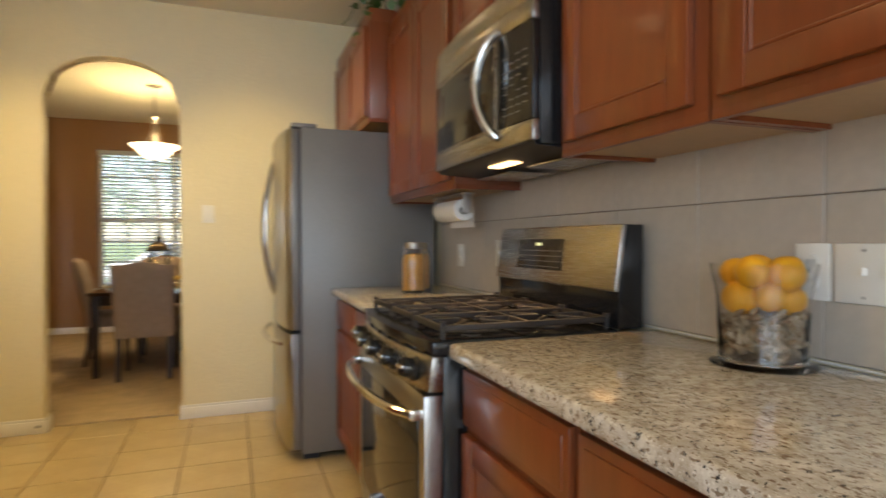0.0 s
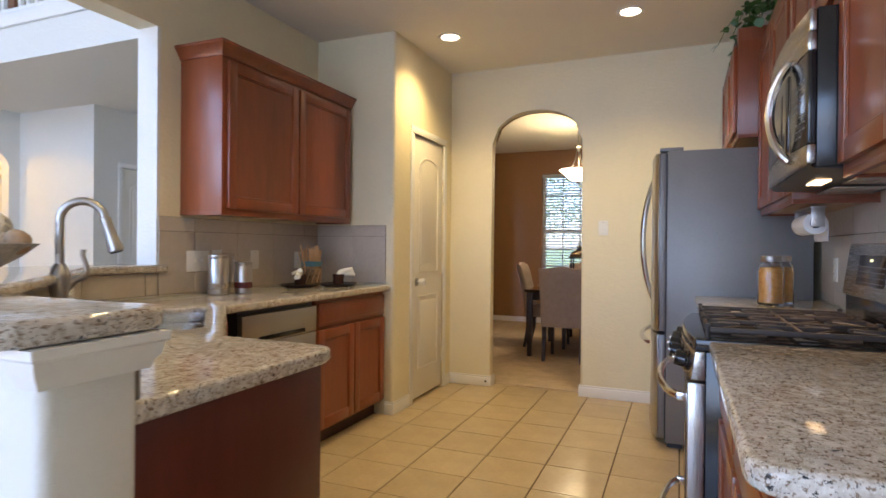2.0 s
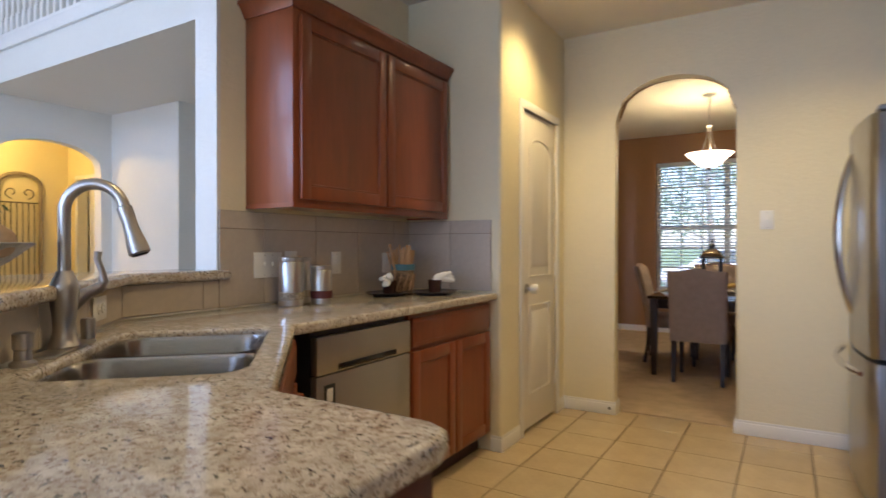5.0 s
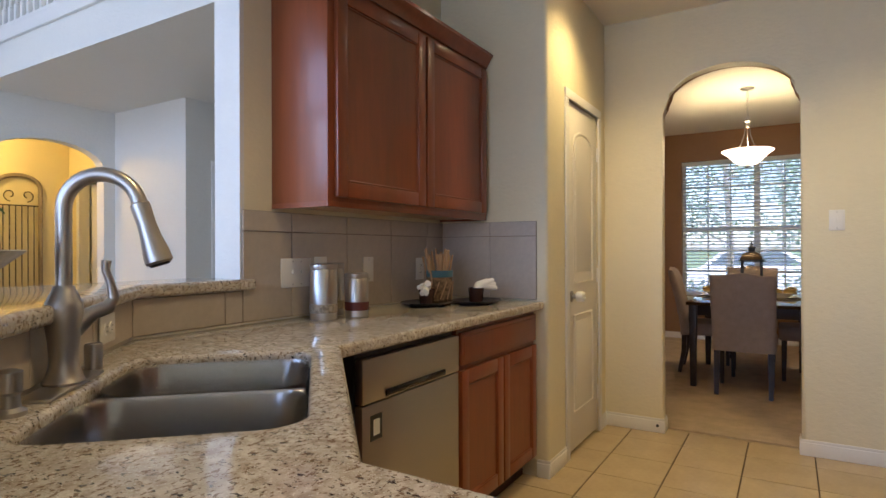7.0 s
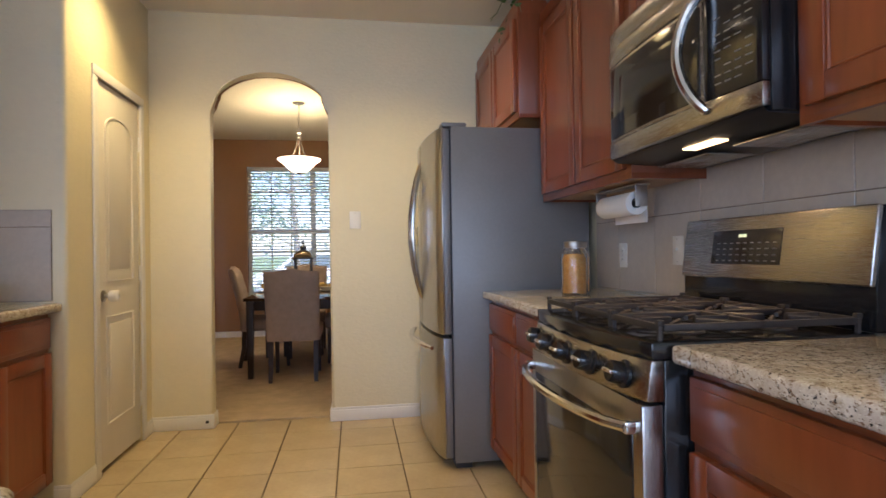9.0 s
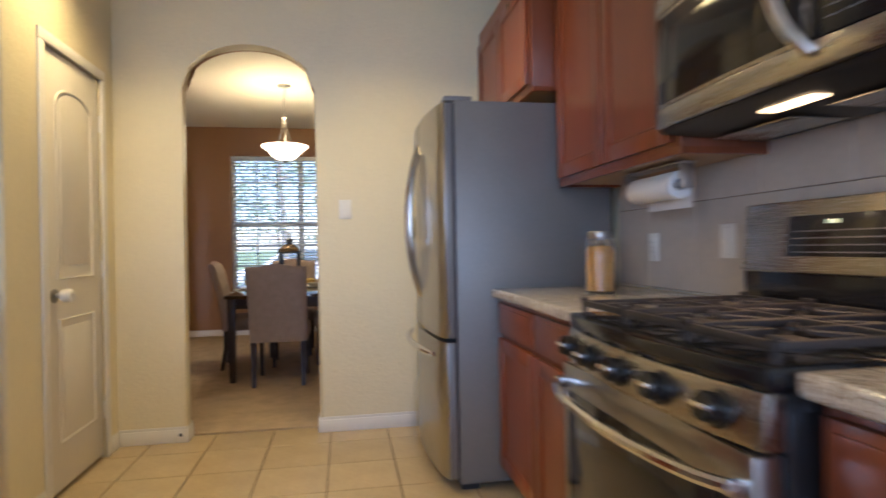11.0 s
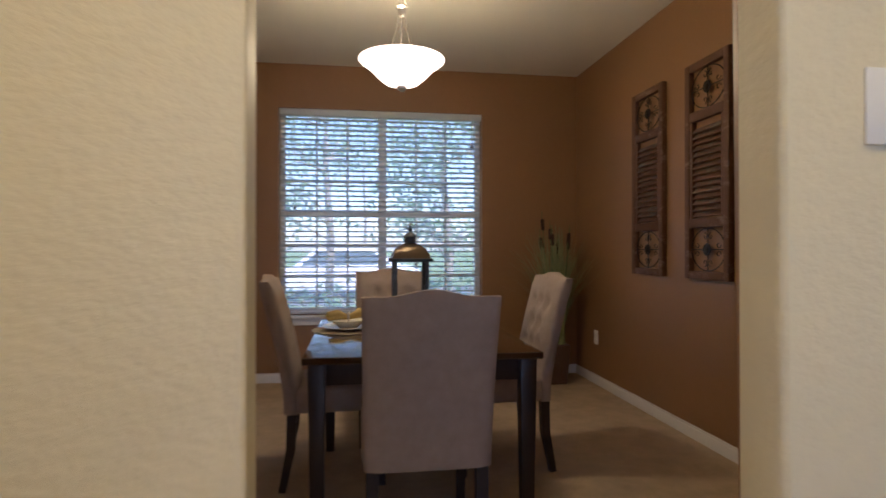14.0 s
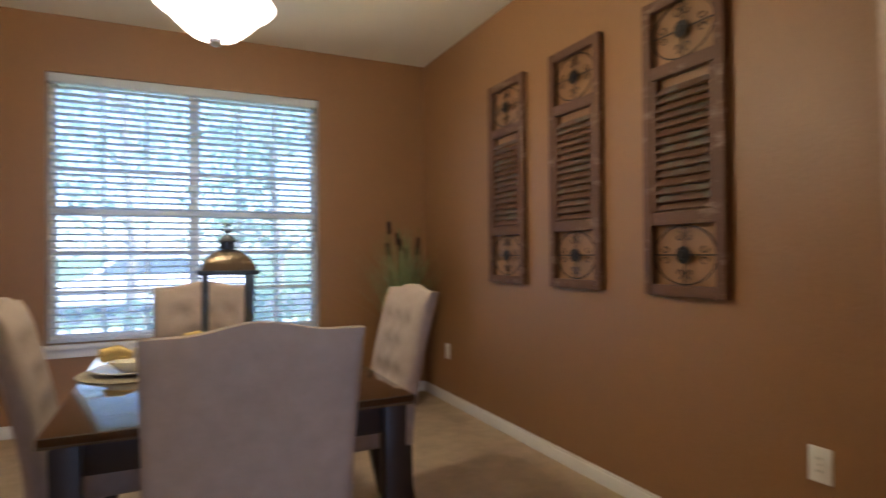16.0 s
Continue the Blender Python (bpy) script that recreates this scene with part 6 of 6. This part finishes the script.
for k, (dx, dy, hh) in enumerate(((-0.13, 0.0, 0.90), (-0.10, 0.05, 1.06), (-0.05, -0.06, 0.93), (0.03, 0.03, 0.86), (0.10, -0.05, 0.94), (-0.02, 0.08, 0.98), (0.13, 0.03, 0.90))):
    p0, p1 = Vector((2.325 + dx * 0.3, 8.74 + dy * 0.3, 0.33)), Vector((2.325 + dx, 8.74 + dy, 0.33 + hh))
    part("stalk", tube([p0, (p0 + p1) / 2 + Vector((dx * 0.05, 0, 0.02)), p1 + Vector((dx * 0.05, 0, 0.07))], [0.004, 0.004, 0.002], 6), M_LEAF, ct)
    d = (p1 - p0).normalized()
    part("cattail", tube([p1 - d * 0.10, p1 - d * 0.09, p1 - d * 0.01, p1], [0.006, 0.015, 0.015, 0.005], 9), M_TAIL, ct, "brown cattail head")

# ---- living room ----
bal = thing("balcony_rail", ((XW + X_L) / 2, YB, 3.02), "white balcony railing with turned balusters and wooden newels", "railing")
part("base_trim", box(XW, X_L - 0.142, YB - 0.03, YB - 0.001, 2.985, 3.10, 0.006), M_TRIM, bal, "white base moulding")
part("shoe_rail", box(XW, X_L - 0.142, YB - 0.02, YB + 0.06, 3.101, 3.13, 0.005), M_TRIM, bal)
M_RAILW = material("stained_rail", (0.16, 0.06, 0.025), 0.35, var=0.2)
part("hand_rail", box(XW, X_L - 0.142, YB - 0.01, YB + 0.05, 4.02, 4.07, 0.012), M_RAILW, bal, "stained wooden hand rail")
bal_me = None
for k in range(40):
    x = XW + 0.08 + k * 0.11
    if bal_me is None:
        bm = box(x - 0.017, x + 0.017, YB + 0.003, YB + 0.037, 3.131, 3.28, 0.003)
        merge(bm, lathe([(0.012, 3.281), (0.017, 3.29), (0.010, 3.31), (0.012, 3.34), (0.016, 3.42), (0.012, 3.62), (0.009, 3.84), (0.012, 3.85), (0.012, 4.019)], (x, YB + 0.02, 0), 10))
        first = part("baluster", bm, M_TRIM, bal)
    else:
        o = first.copy()
        scene.collection.objects.link(o)
        o.location = (k * 0.11, 0, 0)
    bal_me = True
for x in (-3.1, -1.15):
    part("newel", box(x - 0.045, x + 0.045, YB - 0.025, YB + 0.065, 3.131, 4.15, 0.006), M_RAILW, bal, "stained wooden newel post")
md2 = facing("E", XC - 0.012, 4.85, 0)
interior_door("door_living", md2, 0.70, 2.045, "white two-panel door under the balcony, closed", True)
casing(facing("E", XC, 4.846, 0), 0.708, 2.05)
casing(facing("S", -6.346, 4.75, 0), 0.792, 2.05, "white casing of a doorway in the hall")
hd = thing("hall_door", (-6.33, 4.88, 0), "cream panel door standing ajar in the hall", "door")
part("slab", box(0, 0.70, 0, 0.035, 0.012, 2.03, 0.002, m=Matrix.Translation((-6.33, 4.885, 0)) @ Matrix.Rotation(radians(62), 4, "Z")), M_DOORP, hd)
for hz in (0.25, 1.0, 1.8):
    part("hinge", tube([(-6.335, 4.875, hz - 0.05), (-6.335, 4.875, hz + 0.05)], 0.008, 8), M_NICKEL, hd)

# iron wall panel in the hall
ip = thing("iron_wall_panel", (-6.58, 4.17, 0.55), "tall arched wooden wall panel with iron scrollwork in the hall", "wall decor")
m = facing("E", -6.598, 3.95, 0.45)
arch_top = arch_curve(0.0, 0.46, 1.48, 1.64, 16)
part("frame", tube([m @ Vector((x, -0.03, z)) for x, z in [(0, 0.0)] + arch_top + [(0.46, 0.0)]], 0.024, 8, closed=True), M_BARK, ip, "dark wooden frame")
for k in range(6):
    x = 0.07 + k * 0.064
    part("bar", tube([m @ Vector((x, -0.03, 0.05)), m @ Vector((x, -0.03, 1.28))], 0.006, 6), M_WIRE, ip)
part("cross_bar", tube([m @ Vector((0.02, -0.03, 1.28)), m @ Vector((0.44, -0.03, 1.28))], 0.007, 6), M_WIRE, ip)
for s in (-1, 1):
    for zc in (1.40, 0.25):
        pts = []
        for q in range(20):
            t = q / 19
            r = 0.075 * (1 - 0.7 * t)
            an = -0.5 * math.pi + t * 1.9 * math.pi
            pts.append(m @ Vector((0.23 + s * (0.09 + r * math.cos(an)), -0.03, zc + r * math.sin(an))))
        part("scroll", tube(pts, 0.006, 6), M_WIRE, ip)

# ficus in the living room
random.seed(17)
fi = thing("ficus_tree", (-3.42, 2.13, 0.008), "leafy green artificial ficus tree in a dark pot", "plant")
part("pot", lathe([(0, 0), (0.13, 0), (0.17, 0.28), (0.18, 0.30), (0.165, 0.30), (0.15, 0.26), (0, 0.25)], (-3.42, 2.13, 0.008), 24), M_PLANTER, fi)
part("trunk", tube([(-3.42, 2.13, 0.25), (-3.40, 2.14, 0.7), (-3.44, 2.12, 1.2), (-3.42, 2.13, 1.75)], [0.025, 0.022, 0.018, 0.008], 8), M_BARK, fi)
spots, limbs = [], bmesh.new()
for k in range(46):
    z = random.uniform(0.85, 1.75)
    a = random.uniform(0, 6.283)
    L = random.uniform(0.2, 0.52) * (1.2 - abs(z - 1.25) * 0.7)
    p0 = Vector((-3.42, 2.13, z))
    p1 = p0 + Vector((math.cos(a) * L, math.sin(a) * L, random.uniform(0.0, 0.30)))
    merge(limbs, tube([p0, (p0 + p1) / 2 + Vector((0, 0, 0.04)), p1], [0.006, 0.004, 0.002], 5))
    for j in range(15):
        t = random.uniform(0.35, 1.05)
        spots.append(p0.lerp(p1, t) + Vector((random.gauss(0, 0.035), random.gauss(0, 0.035), random.gauss(0, 0.03))))
part("branches", limbs, M_BARK, fi)
leaves("leaves", leaf_cloud(spots, 0.085, 0.042), M_LEAF, fi, "pointed green leaves")

# ---- outside the dining window ----
M_LAWN = material("lawn", (0.10, 0.15, 0.05), 0.95, var=0.35, scale=1.2, fine=40, bump=0.8, bscale=60)
M_ROAD = material("asphalt", (0.06, 0.06, 0.062), 0.9, var=0.15, scale=2, fine=80)
M_PAVE = material("pavement", (0.42, 0.40, 0.37), 0.9, var=0.1, scale=2)
M_SHRUB = thin(material("shrub_leaf", (0.17, 0.25, 0.15), 0.45, var=0.3, scale=2, fine=15), 0.55, (0.36, 0.50, 0.27))
setting("ground", box(-300, 300, 9.4, 600, -0.75, -0.30), M_LAWN, "green lawn outside the dining room window")
setting("road", box(-300, 300, 19.0, 26.0, -0.30, -0.28), M_ROAD, "grey asphalt street outside")
setting("pavement", box(-300, 300, 16.2, 17.6, -0.30, -0.26), M_PAVE, "pale concrete pavement along the street")


def tree(x, y, h, spread, seed, n=2400, name="tree", label="leafy green tree on the front lawn"):
    random.seed(seed)
    ob = thing(name, (x, y, -0.3), label, "tree", "front garden trees")
    part("trunk", tube([(x, y, -0.31), (x + 0.05, y, h * 0.25), (x - 0.04, y + 0.03, h * 0.5), (x, y, h * 0.85)], [0.08, 0.065, 0.045, 0.015], 8), M_BARK, ob)
    spots, limbs = [], bmesh.new()
    for k in range(26):
        z = random.uniform(h * 0.22, h * 0.85)
        a = random.uniform(0, 6.283)
        L = spread * random.uniform(0.5, 1.0) * (1.1 - abs(z / h - 0.5))
        p0 = Vector((x, y, z))
        p1 = p0 + Vector((math.cos(a) * L, math.sin(a) * L, random.uniform(-0.1, 0.9)))
        merge(limbs, tube([p0, p0.lerp(p1, 0.5) + Vector((0, 0, 0.12)), p1], [0.018, 0.011, 0.004], 5))
        for j in range(n // 26):
            t = random.uniform(0.25, 1.08)
            spots.append(p0.lerp(p1, t) + Vector((random.gauss(0, 0.22), random.gauss(0, 0.22), random.gauss(0, 0.2))))
    part("limbs", limbs, M_BARK, ob)
    leaves("crown", leaf_cloud(spots, 0.09, 0.05), M_SHRUB, ob)
    return ob


tree(1.9, 12.0, 4.4, 1.5, 3)
tree(0.2, 13.6, 5.2, 1.7, 5)
tree(3.6, 13.2, 5.0, 1.8, 8)
tree(-1.8, 14.5, 5.5, 1.9, 9)
tree(6.2, 15.0, 6.0, 2.2, 12)
tree(-6, 30.0, 9.0, 3.6, 14, 1200)
tree(1.0, 31.0, 9.5, 3.8, 15, 1200)
tree(8, 29.5, 9.0, 3.6, 16, 1200)


def shrub(x, y, r, h, seed):
    random.seed(seed)
    ob = thing("shrub", (x, y, -0.3), "rounded leafy green shrub below the window", "shrub", "front garden shrubs")
    spots, limbs = [], bmesh.new()
    for k in range(22):
        a, e = random.uniform(0, 6.283), random.uniform(0.3, 1.0)
        p0, p1 = Vector((x, y, -0.29)), Vector((x + math.cos(a) * r * e, y + math.sin(a) * r * e, -0.3 + h * random.uniform(0.5, 1.0)))
        merge(limbs, tube([p0, p0.lerp(p1, 0.5) + Vector((0, 0, 0.1)), p1], [0.012, 0.008, 0.003], 5))
        spots += [p0.lerp(p1, random.uniform(0.4, 1.05)) + Vector((random.gauss(0, 0.09), random.gauss(0, 0.09), random.gauss(0, 0.08))) for _ in range(22)]
    part("stems", limbs, M_BARK, ob)
    leaves("leaves", leaf_cloud(spots, 0.09, 0.05), M_SHRUB, ob)


for k, (x, y, r, h) in enumerate(((-0.3, 10.6, 0.55, 1.25), (0.75, 10.7, 0.6, 1.15), (1.75, 10.6, 0.6, 1.5), (2.8, 10.7, 0.6, 1.3))):
    shrub(x, y, r, h, 40 + k)

M_CARW = material("white_car_paint", (0.75, 0.77, 0.80), 0.2, var=0.02, coat=0.6)
M_CARG = material("car_glass", (0.10, 0.12, 0.14), 0.06)
M_TYRE = material("tyre", (0.02, 0.02, 0.02), 0.8)
car = thing("car", (0.2, 21.0, -0.28), "white car parked on the street outside", "car")
m = Matrix.Translation((-2.0, 20.2, -0.28))
side = [(0.0, 0.35), (0.1, 0.75), (0.9, 0.92), (1.5, 1.42), (3.1, 1.45), (3.9, 0.98), (4.4, 0.9), (4.5, 0.4), (4.2, 0.25), (0.3, 0.25)]
part("body", upright(side, 0, 1.75, 0.06, 3, m=m), M_CARW, car)
for y in (-0.006, 1.752):
    part("window", upright([(1.15, 0.97), (1.58, 1.36), (3.05, 1.38), (3.6, 1.0)], y, y + 0.004, m=m), M_CARG, car)
for x in (0.85, 3.65):
    for y in (0.0, 1.58):
        wh = part("wheel", lathe([(0.20, 0), (0.31, 0.01), (0.32, 0.04), (0.32, 0.15), (0.31, 0.17), (0.20, 0.17)], segs=24, m=m @ Matrix.Translation((x, y, 0.32)) @ Matrix.Rotation(radians(-90), 4, "X"), close=True), M_TYRE, car)
        part("rim", lathe([(0, 0.02), (0.19, 0.012), (0.2, 0.03), (0.2, 0.15), (0, 0.15)], segs=20, m=m @ Matrix.Translation((x, y, 0.32)) @ Matrix.Rotation(radians(-90), 4, "X")), M_CHROME, wh)


# ---- tiles last ----
def tile_pieces(name, owner, boxes, mat, m=None):
    """Alike pieces share a mesh by their size; each is an object under its owner."""
    meshes = {}
    for x, y, z, sx, sy, sz in boxes:
        key = (round(sx, 4), round(sy, 4), round(sz, 4))
        if key not in meshes:
            bm = box(-sx / 2, sx / 2, -sy / 2, sy / 2, -sz / 2, sz / 2, 0.0015, 1)
            me = bpy.data.meshes.new(name)
            bmesh.ops.recalc_face_normals(bm, faces=bm.faces)
            bm.to_mesh(me)
            bm.free()
            me.materials.append(mat)
            meshes[key] = me
        o = new(name, meshes[key])
        o.parent = owner
        o.location = (x, y, z)


floor_owner = new("floor")
tagged(floor_owner, "beige square ceramic floor tiles with dark grout lines", "floor", kind="structure")
P, G = 0.338, 0.006
TILE_X, TILE_Y = 1.02, 4.688
cells = []
nx0, nx1 = math.floor((-0.6 - TILE_X) / P), math.ceil((X_R - TILE_X) / P)
ny0, ny1 = math.floor((-1.3 - TILE_Y) / P), math.ceil((4.985 - TILE_Y) / P)
for i in range(nx0, nx1):
    for j in range(ny0, ny1):
        x0, x1 = max(TILE_X + i * P, -0.64), min(TILE_X + (i + 1) * P, X_R)
        y0, y1 = TILE_Y + j * P, min(TILE_Y + (j + 1) * P, 4.988)
        if x1 - x0 > 0.03 and y1 - y0 > 0.03:
            cells.append(((x0 + x1) / 2, (y0 + y1) / 2, -0.005, x1 - x0 - G, y1 - y0 - G, 0.010))
tile_pieces("tile", floor_owner, cells, M_TILE)
setting("floor_south", box(-0.64, X_R, -3.2, TILE_Y + ny0 * P, -0.012, 0.0), M_TILE, "plain tiled floor behind the walk")


def splash(name, way, x, y, w, rows, label, first=0.0):
    """Backsplash tiles on a wall from its lower left corner; rows are (z0, z1)."""
    own = new(name)
    own.matrix_basis = facing(way, x, y, 0)
    tagged(own, label, "backsplash", kind="structure")
    part("grout_bed", box(0, w, -0.006, -0.001, rows[0][0], rows[-1][1], m=own.matrix_basis), M_SGROUT, own)
    cells = []
    cuts = [0.0]
    c = first or 0.333
    while c < w - 0.02:
        cuts.append(c)
        c += 0.333
    cuts.append(w)
    for z0, z1 in rows:
        for a, b in zip(cuts, cuts[1:]):
            cells.append(((a + b) / 2, -0.0055, (z0 + z1) / 2, b - a - 0.003, 0.009, z1 - z0 - 0.003))
    tile_pieces("tile", own, cells, M_SPLASH)
    return own


ROWS2 = [(0.922, 1.257), (1.257, 1.335)]
splash("backsplash_left", "E", X_L, Y_JAMB + 0.005, 3.806 - Y_JAMB - 0.005, ROWS2, "grey beige square tiles behind the left worktop", 0.24)
splash("backsplash_pantry", "S", X_L + 0.012, Y_PAN, X_PAN - X_L - 0.072, ROWS2, "grey beige square tiles on the pantry end wall", 0.30)
splash("backsplash_right", "W", X_R, 3.872, 2.815, [(0.922, 1.257), (1.257, 1.44)], "grey beige square tiles behind the range", 0.263)
splash("backsplash_bar", "E", X_L, 1.99, Y_JAMB + 0.004 - 1.99, [(0.922, 1.038)], "cut grey beige tiles under the bar top")
own = new("backsplash_bar_angled")
own.matrix_basis = Matrix.Translation((X_L, 1.985, 0)) @ Matrix.Rotation(math.atan2(0.93 - 1.985, 0.575 - X_L) + math.pi, 4, "Z")
tagged(own, "cut grey beige tiles under the angled bar top", "backsplash", kind="structure")
Ld = math.hypot(0.93 - 1.985, 0.575 - X_L)
cells = []
for k in range(5):
    a, b = k * 0.333, min((k + 1) * 0.333, Ld)
    if b - a > 0.03:
        cells.append((-(a + b) / 2, -0.0055, 0.98, b - a - 0.003, 0.009, 0.113))
tile_pieces("tile", own, cells, M_SPLASH)
splash("backsplash_peninsula", "N", 1.18, 0.93, 1.18 - 0.58, [(0.922, 1.038)], "cut grey beige tiles under the bar top")
# caulk lines
for a in ((X_L + 0.0102, X_L + 0.0145, 1.99, 3.80, 0.9155, 0.9205), (TR - 0.0045, TR - 0.0002, 1.06, 3.87, 0.9155, 0.9205)):
    tagged(part("caulk", box(*a, 0.0015), M_CAULK), "white caulk line along the worktop", "trim", kind="structure")
